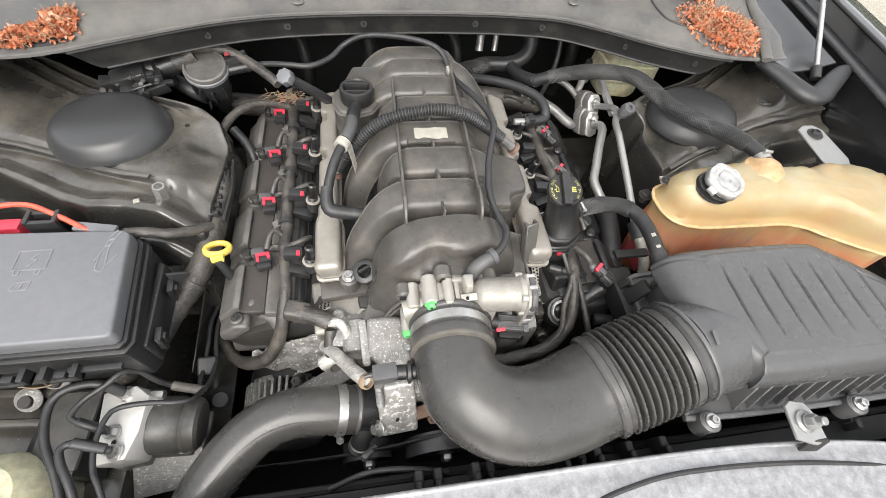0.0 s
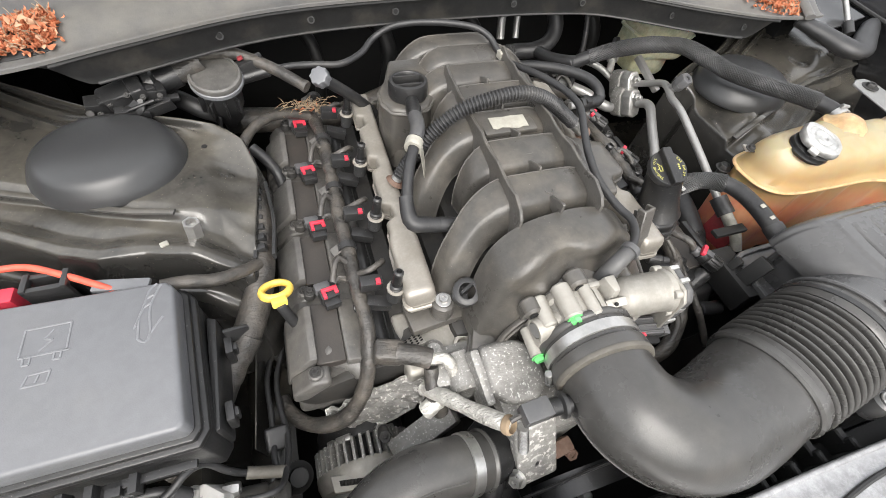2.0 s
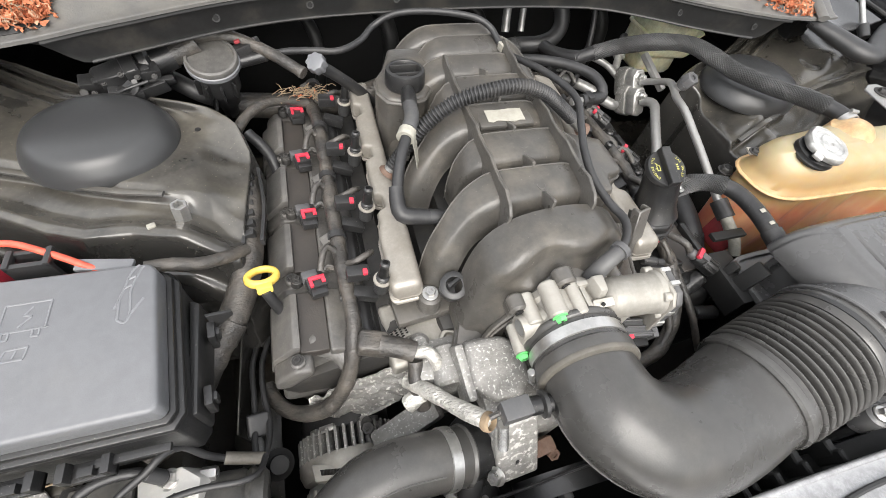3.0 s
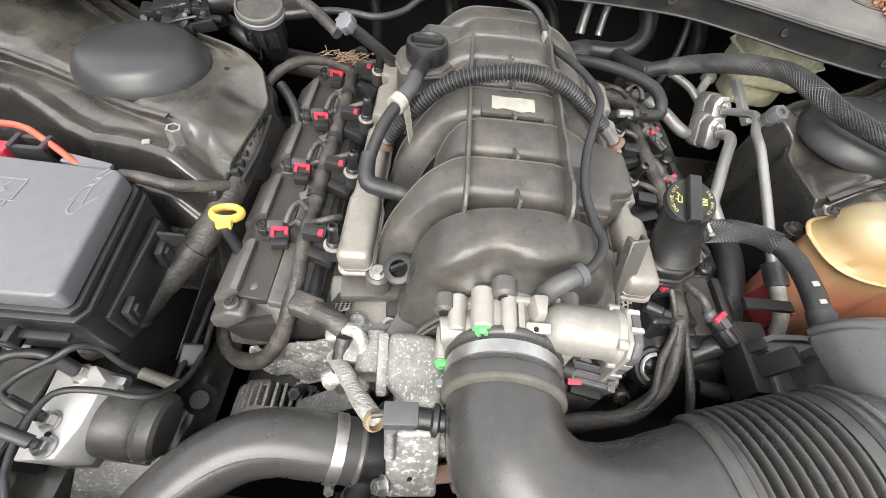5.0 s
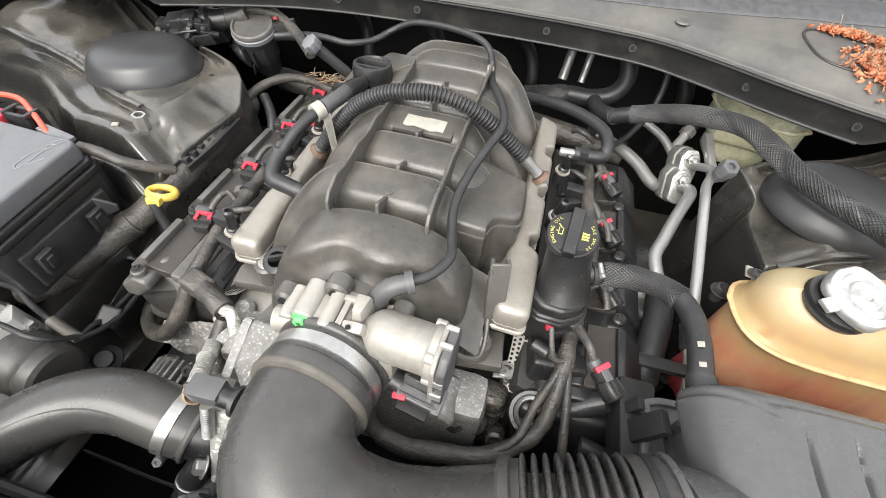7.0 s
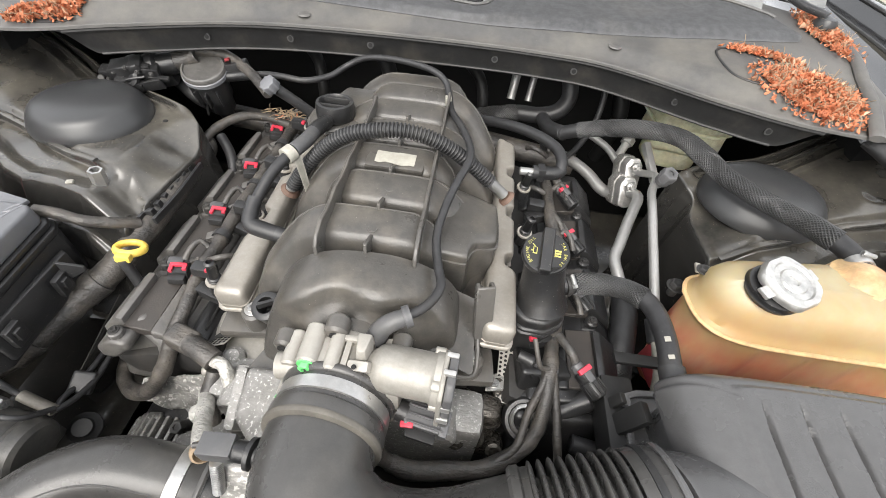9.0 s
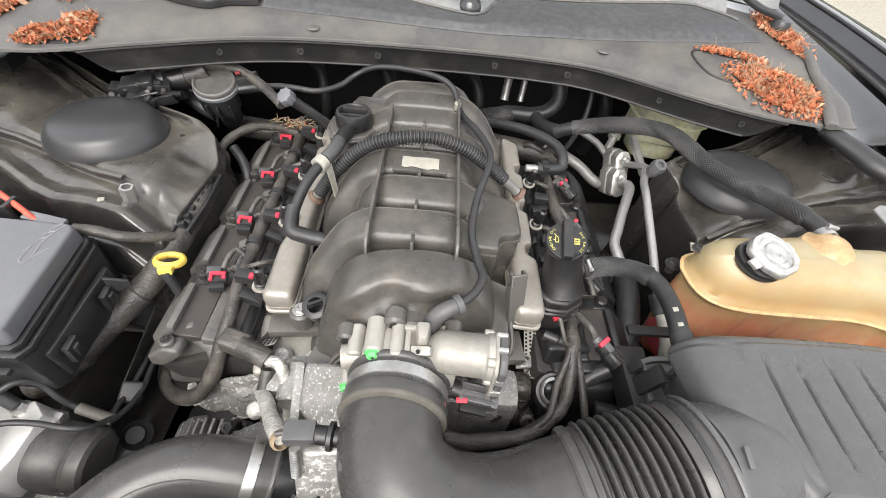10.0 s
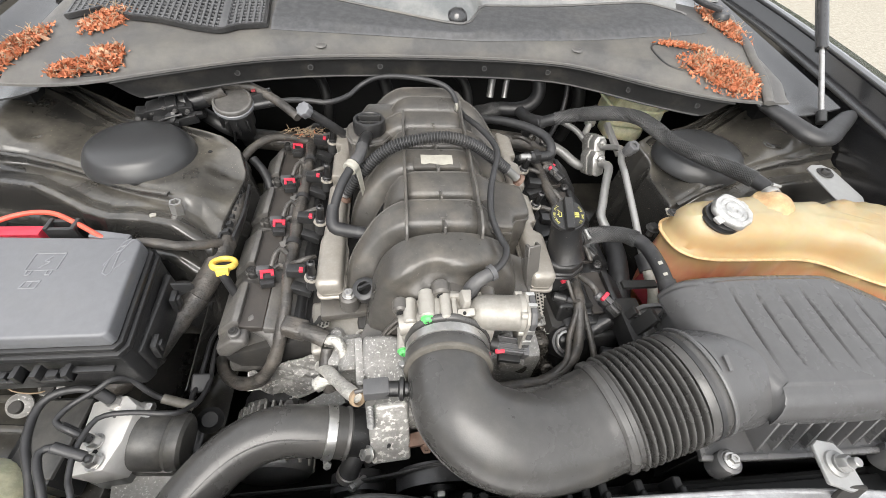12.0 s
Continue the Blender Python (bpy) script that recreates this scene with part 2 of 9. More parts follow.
def coolant_plastic():
    """Aged translucent nylon: amber, with the red coolant showing through below its level and brown stains."""
    m, nt, b = principled("aged_amber_nylon")
    pos = nt.nodes.new("ShaderNodeNewGeometry").outputs["Position"]
    sep = nt.nodes.new("ShaderNodeSeparateXYZ")
    nt.links.new(pos, sep.inputs[0])
    wide = noise_node(nt, 9.0, 4)
    add = nt.nodes.new("ShaderNodeMath")
    add.operation = 'MULTIPLY_ADD'
    add.inputs[1].default_value = 0.02
    nt.links.new(wide, add.inputs[0])
    nt.links.new(sep.outputs["Z"], add.inputs[2])
    level = ramp(nt, add.outputs[0], 0.796, 0.834)
    brown = mixc(nt, ramp(nt, noise_node(nt, 14.0, 5), 0.42, 0.75), (0.42, 0.300, 0.150), (0.39, 0.235, 0.105))
    col = mixc(nt, level, mixc(nt, ramp(nt, noise_node(nt, 16.0, 4, 0.6, stretch=(1.0, 1.0, 0.35)), 0.40, 0.65), (0.62, 0.20, 0.12), (0.70, 0.42, 0.24)), brown)
    upper = nt.nodes.new("ShaderNodeMapRange")
    upper.inputs["From Min"].default_value, upper.inputs["From Max"].default_value = 0.856, 0.898
    nt.links.new(add.outputs[0], upper.inputs["Value"])
    col = mixc(nt, upper.outputs[0], col, mixc(nt, ramp(nt, noise_node(nt, 13.0, 5, 0.6), 0.38, 0.66), (0.335, 0.285, 0.175), (0.32, 0.22, 0.105)))
    nt.links.new(col, b.inputs["Base Color"])
    b.inputs["Roughness"].default_value = 0.42
    b.inputs["Subsurface Weight"].default_value = 0.35
    b.inputs["Subsurface Radius"].default_value = (0.04, 0.02, 0.006)
    b.inputs["Subsurface Scale"].default_value = 0.4
    bump(nt, b, noise_node(nt, 40.0, 3), 0.15, 0.001)
    return m


AMBER = coolant_plastic()
AMBERBUMP = surface("stained_amber_nylon", (0.46, 0.32, 0.17), 0.35, dust=(0.46, 0.17, 0.07), dust_amount=0.6, grain=100, relief=0.1, patch=30, sss=0.15)
AMBERSEAM = surface("pale_amber_seam", (0.50, 0.33, 0.17), 0.5, grain=200, relief=0.1, sss=0.15)


# ---- mesh helpers ----
V = Vector
ORIGIN = {}


def thing(name, at, label, category, group="", kind=""):
    ob = new(name)
    ob.empty_display_size = 0.02
    ob.location = at
    ORIGIN[ob.name] = V(at)
    return tagged(ob, label, category, group, kind)


def finish(bm, material, name, sharp=38):
    bmesh.ops.recalc_face_normals(bm, faces=bm.faces)
    me = bpy.data.meshes.new(name)
    bm.to_mesh(me)
    bm.free()
    me.materials.append(material)
    for p in me.polygons:
        p.use_smooth = True
    me.set_sharp_from_angle(angle=radians(sharp))
    return me


def part(name, bm, material, parent, label="", sharp=38):
    o = ORIGIN[parent.name]
    bmesh.ops.translate(bm, verts=bm.verts, vec=-o)
    ob = new(name, finish(bm, material, name, sharp))
    ob.parent = parent
    ORIGIN[ob.name] = o
    if label:
        ob["label"] = label
    return ob


def solo(name, bm, material, label, category, group="", kind="", at=None, sharp=38):
    """A thing that is one mesh, its origin at its base."""
    if at is None:
        lo = V([min(v.co[k] for v in bm.verts) for k in range(3)])
        hi = V([max(v.co[k] for v in bm.verts) for k in range(3)])
        at = V(((lo.x + hi.x) / 2, (lo.y + hi.y) / 2, lo.z))
    bmesh.ops.translate(bm, verts=bm.verts, vec=-V(at))
    ob = new(name, finish(bm, material, name, sharp))
    ob.location = at
    ORIGIN[ob.name] = V(at)
    return tagged(ob, label, category, group, kind)


def curve(ctrl, step=0.006):
    """Points along a smooth line through the control points."""
    p = [V(c) for c in ctrl]
    if len(p) == 2:
        n = max(2, int((p[1] - p[0]).length / step))
        return [p[0].lerp(p[1], i / n) for i in range(n + 1)]
    q = [2 * p[0] - p[1]] + p + [2 * p[-1] - p[-2]]
    out = []
    for i in range(1, len(q) - 2):
        a, b, c, d = q[i - 1:i + 3]
        n = max(2, int((c - b).length / step))
        for k in range(n):
            t = k / n
            out.append(0.5 * ((2 * b) + (c - a) * t + (2 * a - 5 * b + 4 * c - d) * t * t + (3 * b - a - 3 * c + d) * t ** 3))
    return out + [p[-1]]


def sweep(bm, pts, r, n=14, e=2.0, up=None, cap=True):
    """A tube along pts. r: a number, a list of control radii spread over the length, or (across, height) pairs; e: squareness."""
    pts = [V(p) for p in pts]
    m = len(pts)
    lens = [0.0]
    for i in range(1, m):
        lens.append(lens[-1] + (pts[i] - pts[i - 1]).length)

    def radius(i):
        if not isinstance(r, list):
            return r if isinstance(r, tuple) else (r, r)
        s = lens[i] / lens[-1] * (len(r) - 1)
        k = min(int(s), len(r) - 2)
        a, b = r[k], r[k + 1]
        a, b = a if isinstance(a, tuple) else (a, a), b if isinstance(b, tuple) else (b, b)
        w = s - k
        return (a[0] * (1 - w) + b[0] * w, a[1] * (1 - w) + b[1] * w)

    rings, u = [], None
    for i in range(m):
        d = (pts[min(i + 1, m - 1)] - pts[max(i - 1, 0)]).normalized()
        if up is not None:
            u = d.cross(V(up))
        elif u is None:
            u = d.cross(V((0, 0, 1)) if abs(d.z) < 0.9 else V((0, 1, 0)))
        u = (u - d * u.dot(d)).normalized()
        w = u.cross(d)
        a, b = radius(i)
        ring = []
        for k in range(n):
            th = 2 * math.pi * k / n
            c, s = math.cos(th), math.sin(th)
            ring.append(bm.verts.new(pts[i] + u * (a * math.copysign(abs(c) ** (2 / e), c)) + w * (b * math.copysign(abs(s) ** (2 / e), s))))
        rings.append(ring)
    for A, B in zip(rings, rings[1:]):
        for k in range(n):
            bm.faces.new((A[k], A[(k + 1) % n], B[(k + 1) % n], B[k]))
    if cap:
        bm.faces.new(rings[0][::-1])
        bm.faces.new(rings[-1])
    return bm


def tube(ctrl, r, n=14, step=0.006, **kw):
    return sweep(bmesh.new(), curve(ctrl, step), r, n, **kw)


def ribbed(bm, ctrl, r, depth, pitch, n=20):
    """A corrugated tube."""
    pts = curve(ctrl, pitch / 6)
    total, s, out, rad = 0.0, 0.0, [], []
    for a, b in zip(pts, pts[1:]):
        total += (b - a).length
    count = max(2, int(total / pitch)) * 6
    acc, k = [0.0], 0
    for a, b in zip(pts, pts[1:]):
        acc.append(acc[-1] + (b - a).length)
    for i in range(count + 1):
        want = total * i / count
        while k < len(acc) - 2 and acc[k + 1] < want:
            k += 1
        w = (want - acc[k]) / max(1e-9, acc[k + 1] - acc[k])
        out.append(pts[k].lerp(pts[k + 1], w))
        ph = i % 6
        base = r if not isinstance(r, tuple) else r[0] + (r[1] - r[0]) * i / count
        rad.append(base - depth * (0.0, 0.1, 0.8, 1.0, 0.8, 0.1)[ph])
    # radii per point, so the list is laid over evenly spaced points
    return sweep(bm, out, rad, n)


def box(bm, lo, hi, bevel=0.003, seg=2, m=None):
    r = bmesh.ops.create_cube(bm, size=1.0)
    vs = r["verts"]
    lo, hi = V(lo), V(hi)
    for v in vs:
        v.co = V([lo[k] + (hi[k] - lo[k]) * (v.co[k] + 0.5) for k in range(3)])
    if bevel:
        es = list({e for v in vs for e in v.link_edges})
        r = bmesh.ops.bevel(bm, geom=es, offset=bevel, segments=seg, profile=0.6, affect='EDGES')
        vs = list({v for f in r["faces"] for v in f.verts} | {v for v in vs if v.is_valid})
    if m is not None:
        bmesh.ops.transform(bm, matrix=m, verts=vs)
    return vs


def obox(size, m, bevel=0.003, seg=2, bm=None):
    bm = bm or bmesh.new()
    s = V(size) / 2
    box(bm, -s, s, bevel, seg, m)
    return bm


def prism(outline, z0, z1, bevel=0.004, seg=2, taper=0.0, bm=None, m=None):
    """An outline in x, y raised from z0 to z1 with rounded top and bottom edges; taper narrows the top towards its middle."""
    own = bmesh.new()
    c = V((sum(p[0] for p in outline) / len(outline), sum(p[1] for p in outline) / len(outline), 0))
    lo = [own.verts.new((x, y, z0)) for x, y in outline]
    hi = [own.verts.new((x + (c.x - x) * taper, y + (c.y - y) * taper, z1)) for x, y in outline]
    k = len(outline)
    own.faces.new(lo[::-1])
    own.faces.new(hi)
    for i in range(k):
        own.faces.new((lo[i], lo[(i + 1) % k], hi[(i + 1) % k], hi[i]))
    bmesh.ops.recalc_face_normals(own, faces=own.faces)
    if bevel:
        bmesh.ops.bevel(own, geom=own.edges[:], offset=bevel, segments=seg, profile=0.5, affect='EDGES', clamp_overlap=True)
    if m is not None:
        bmesh.ops.transform(own, matrix=m, verts=own.verts)
    if bm is None:
        return own
    join(bm, own)
    return bm


def join(bm, other):
    me = bpy.data.meshes.new("join")
    other.to_mesh(me)
    other.free()
    bm.from_mesh(me)
    bpy.data.meshes.remove(me)
    return bm


def lathe(profile, n=28, m=None, bm=None):
    """Profile of (radius, height) turned about z."""
    bm = bm or bmesh.new()
    rings, made = [], []
    for r, z in profile:
        if r < 1e-6:
            ring = [bm.verts.new((0, 0, z))]
        else:
            ring = [bm.verts.new((r * math.cos(2 * math.pi * k / n), r * math.sin(2 * math.pi * k / n), z)) for k in range(n)]
        rings.append(ring)
        made += ring
    for A, B in zip(rings, rings[1:]):
        for k in range(n):
            a, b = A[k % len(A)], A[(k + 1) % len(A)]
            c, d = B[(k + 1) % len(B)], B[k % len(B)]
            f = [v for i, v in enumerate((a, b, c, d)) if v not in (a, b, c, d)[:i]]
            if len(f) > 2:
                bm.faces.new(f)
    for ring, flip in ((rings[0], True), (rings[-1], False)):
        if len(ring) > 2:
            bm.faces.new(ring[::-1] if flip else ring)
    if m is not None:
        bmesh.ops.transform(bm, matrix=m, verts=made)
    return bm


def along(a, b):
    """A pose at a whose z runs towards b."""
    d = V(b) - V(a)
    return Matrix.Translation(a) @ d.to_track_quat('Z', 'Y').to_matrix().to_4x4()


def rod(a, b, r, n=16, bevel=0.001, bm=None):
    L = (V(b) - V(a)).length
    t = min(bevel, r * 0.4, L * 0.4)
    return lathe([(0, 0), (r - t, 0), (r, t), (r, L - t), (r - t, L), (0, L)], n, along(a, b), bm)


def hexhead(bm, at, axis, r=0.006, h=0.005, washer=0.0):
    a = V(at)
    d = V(axis).normalized()
    if washer:
        rod(a, a + d * 0.0015, washer, 18, 0.0004, bm)
    lathe([(0, 0), (r, 0), (r, h * 0.8), (r * 0.86, h), (r * 0.4, h), (r * 0.35, h * 0.8), (0, h * 0.8)], 6, along(a, a + d), bm)
    return bm


def band(pts_center, axis, r, width, thick=0.0012, n=32):
    """A hose clamp's band round an axis."""
    a = V(pts_center) - V(axis).normalized() * width / 2
    return lathe([(r, 0), (r + thick, 0.0006), (r + thick, width - 0.0006), (r, width), (r - 0.001, width), (r - 0.001, 0), (r, 0)], n, along(a, a + V(axis)))


def hose_clamp(at, axis, r, screw_dir, width=0.011, name="hose_clamp", label="steel worm-drive hose clamp", strap=None):
    at, axis, sd = V(at), V(axis).normalized(), V(screw_dir).normalized()
    t = thing(name, at, label, "hose clamp", group="hose clamps")
    part("band", band(at, axis, r, width), strap or ZINC, t)
    side = axis.cross(sd).normalized()
    c = at + sd * (r + 0.005)
    k = 0.6 if r < 0.014 else 1.0
    c = at + sd * (r + 0.005 * k)
    bm = rod(c - side * 0.013 * k, c + side * 0.009 * k, 0.0045 * k, 12)
    hexhead(bm, c + side * 0.009 * k, side, 0.0055 * k, 0.006 * k)
    part("screw", bm, GREYMETAL, t)
    return t


def sheet(fn, nu, nv, thick=0.0):
    """A grid sheet from fn(u, v) for u, v in 0..1; thick gives it a back."""
    bm = bmesh.new()
    g = [[bm.verts.new(fn(i / nu, j / nv)) for j in range(nv + 1)] for i in range(nu + 1)]
    for i in range(nu):
        for j in range(nv):
            bm.faces.new((g[i][j], g[i + 1][j], g[i + 1][j + 1], g[i][j + 1]))
    if thick:
        bmesh.ops.recalc_face_normals(bm, faces=bm.faces)
        bmesh.ops.solidify(bm, geom=bm.faces[:], thickness=thick)
    return bm


def lerp(a, b, t):
    return a + (b - a) * t


def step_up(a, b, t):
    t = max(0.0, min(1.0, (t - a) / (b - a)))
    return t * t * (3 - 2 * t)


def table(xs, x):
    """Piecewise line through (x, y) pairs."""
    if x <= xs[0][0]:
        return xs[0][1]
    for (a, b), (c, d) in zip(xs, xs[1:]):
        if x <= c:
            return b + (d - b) * (x - a) / (c - a)
    return xs[-1][1]


# ---- setting: ground, bay shell, towers, cowl ----
def ground():
    bm = bmesh.new()
    bmesh.ops.create_grid(bm, x_segments=40, y_segments=40, size=300)
    solo("ground", bm, GRAVEL, "pale dusty gravel ground round the car", "ground", kind="structure", at=(0, 0, 0))


def bay_shell():
    t = thing("engine_bay", (0, 0.1, 0.3), "engine bay shell, black for the shade under the hood", "engine bay", kind="structure")
    # floor and walls added to stop light leaks, coloured black as shade
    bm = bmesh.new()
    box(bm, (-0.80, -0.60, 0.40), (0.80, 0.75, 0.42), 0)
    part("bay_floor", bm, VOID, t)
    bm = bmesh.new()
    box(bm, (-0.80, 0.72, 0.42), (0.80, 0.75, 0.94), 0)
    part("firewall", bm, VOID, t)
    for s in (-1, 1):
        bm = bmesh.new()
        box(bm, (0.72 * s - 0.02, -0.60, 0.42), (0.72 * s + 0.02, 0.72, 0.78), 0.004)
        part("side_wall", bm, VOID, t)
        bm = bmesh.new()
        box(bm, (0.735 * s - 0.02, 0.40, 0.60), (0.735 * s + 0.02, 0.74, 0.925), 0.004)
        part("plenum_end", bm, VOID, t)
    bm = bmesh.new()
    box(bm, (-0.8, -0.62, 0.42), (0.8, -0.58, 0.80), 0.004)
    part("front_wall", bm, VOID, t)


def tower_height(x, y, s=-1):
    """Pressed sheet round a strut, for the tower on the -x side."""
    z = 0.830
    # rounded front ridge, a hollow behind it, then the drop to the fuse box
    yf = table([(-0.80, 0.240), (-0.70, 0.220), (-0.648, 0.212), (-0.602, 0.187), (-0.546, 0.153), (-0.505, 0.136), (-0.457, 0.134), (-0.412, 0.122), (-0.36, 0.100)], x)
    z += 0.007 * step_up(0.026, 0.0, abs(y - yf - 0.006)) - 0.040 * step_up(0.0, 0.026, yf - y) - 0.14 * step_up(0.026, 0.085, yf - y)
    z -= 0.013 * step_up(0.040, 0.0, math.hypot(x + 0.55, (y - 0.125) * 1.6))
    # engine side and rear edge
    xi = table([(0.04, -0.365), (0.12, -0.352), (0.20, -0.345), (0.27, -0.340), (0.305, -0.352), (0.332, -0.378), (0.356, -0.442), (0.386, -0.522), (0.444, -0.614), (0.481, -0.702), (0.492, -0.80), (0.52, -0.90)], y)
    if s > 0:
        xi -= 0.075 * step_up(0.36, 0.28, y)
    e = x - xi
    z -= 0.26 * step_up(0.004, 0.034, e) + 0.030 * step_up(-0.060, 0.006, e) * step_up(0.32, 0.25, y)
    # dents pressed into the rounded engine side
    for a, b, r in ((-0.362, 0.215, 0.022), (-0.372, 0.262, 0.018), (-0.366, 0.165, 0.018)):
        z -= 0.0035 * step_up(r * 1.5, 0.1 * r, math.hypot(x - a, y - b))
    # raised double bead along the rear flange
    back = step_up(0.312, 0.345, y)
    z += back * (0.012 * step_up(0.018, 0.002, abs(e + 0.009)) + 0.008 * step_up(0.014, 0.001, abs(e + 0.042)))
    # crisp step along the spot-welded seam
    ys = seam_y(x)
    soft = lerp(0.0042, 0.016, step_up(-0.44, -0.38, x))
    z += 0.013 * step_up(-soft, soft, y - ys) - 0.004 * step_up(0.010, 0.0, abs(y - ys - 0.008)) * step_up(-0.42, -0.48, x)
    # wheel-side swell with a dent and a second crease towards the cowl
    z += 0.034 * step_up(-0.585, -0.76, x) * step_up(0.22, 0.34, y)
    z -= 0.009 * step_up(0.032, 0.0, math.hypot(x + 0.690, y - 0.325))
    yc = table([(-0.80, 0.475), (-0.674, 0.426), (-0.608, 0.387), (-0.55, 0.35)], x)
    z += 0.006 * step_up(0.010, 0.0, abs(y - yc)) * step_up(-0.55, -0.60, x)
    return z + 0.0025 * noise.noise(V((x * 14, y * 14, 3.0)))


def seam_y(x):
    return table([(-0.80, 0.285), (-0.713, 0.270), (-0.6775, 0.269), (-0.6285, 0.258), (-0.576, 0.238), (-0.521, 0.210), (-0.471, 0.190), (-0.4255, 0.179), (-0.379, 0.166), (-0.343, 0.130), (-0.324, 0.115)], x)


def strut_tower(s):
    t = thing("strut_tower", (0.52 * s, 0.25, 0.6), "dusty black painted pressed-steel strut tower", "strut tower", group="strut towers")
    shift = 0.030 if s > 0 else 0.0

    def f(u, v):
        x, y = lerp(-0.80, -0.325, u), lerp(0.04 if s < 0 else 0.118, 0.52, v)
        return (s * -x + shift, y, tower_height(x, y, s))
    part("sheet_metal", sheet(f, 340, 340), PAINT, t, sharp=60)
    # spot-welded lip standing proud along the seam
    xs = [lerp(-0.79, -0.425, i / 60) for i in range(61)]
    lip = sweep(bmesh.new(), [(s * -x + shift, seam_y(x) - 0.0012, tower_height(x, seam_y(x) + 0.009, s) + 0.0040) for x in xs], (0.0046, 0.0020), 8, e=3, up=(0, 0, 1))
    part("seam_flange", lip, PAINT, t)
    prof = [(0.0, 0.0), (0.0885, 0.0), (0.0895, 0.004), (0.0865, 0.014), (0.0785, 0.027), (0.0725, 0.0325), (0.064, 0.036), (0.045, 0.0395), (0.02, 0.0415), (0, 0.042)]
    cap = lathe([(p.x, p.y) for p in curve([(a, b, 0) for a, b in prof[1:]], 0.003)], 72)
    bmesh.ops.transform(cap, matrix=Matrix.Translation((s * 0.504 + shift, 0.283, 0.838)) @ Matrix.Diagonal((1.0, 0.90, 1.0, 1)), verts=cap.verts)
    part("dome_cap", cap, DOME, t, "smooth black domed cap", sharp=70)
    # small pressed hole and spot welds along the seam
    for x, y, r in ((-0.700, 0.405, 0.0045), (-0.395, 0.296, 0.0040)):
        z = tower_height(x, y, s)
        part("hole", lathe([(0, 0), (r, 0), (r * 0.9, 0.0006), (0, 0.0006)], 14, pose(s * -x + shift, y, z + 0.0004)), VOID, t)


COWL_EDGE = [(-0.80, 0.350), (-0.68, 0.335), (-0.60, 0.322), (-0.54, 0.322), (-0.49, 0.337), (-0.437, 0.358), (-0.38, 0.384), (-0.313, 0.409), (-0.24, 0.425), (-0.167, 0.434), (-0.06, 0.441),
             (0.046, 0.444), (0.15, 0.443), (0.268, 0.432), (0.34, 0.399), (0.411, 0.358), (0.46, 0.334), (0.51, 0.319), (0.56, 0.317), (0.64, 0.325), (0.72, 0.340)]


def cowl_y(x):
    return sum(table(COWL_EDGE, x + d) for d in (-0.03, -0.015, 0, 0.015, 0.03)) / 5


def cowl_z(x, d):
    """Height of the cowl d metres behind its front edge."""
    return 0.962 + 0.018 * step_up(0.0, 0.05, d) + 0.10 * max(0.0, d - 0.05) - 0.020 * step_up(0.45, 0.72, abs(x))


def panel_back(x):
    """Rear edge of the raised panel, with the bay round the wiper pivot."""
    return table([(-0.30, 0.632), (-0.186, 0.595), (0.033, 0.522), (0.070, 0.516), (0.092, 0.530), (0.106, 0.575), (0.122, 0.597), (0.50, 0.622), (0.574, 0.600), (0.614, 0.552)], x)


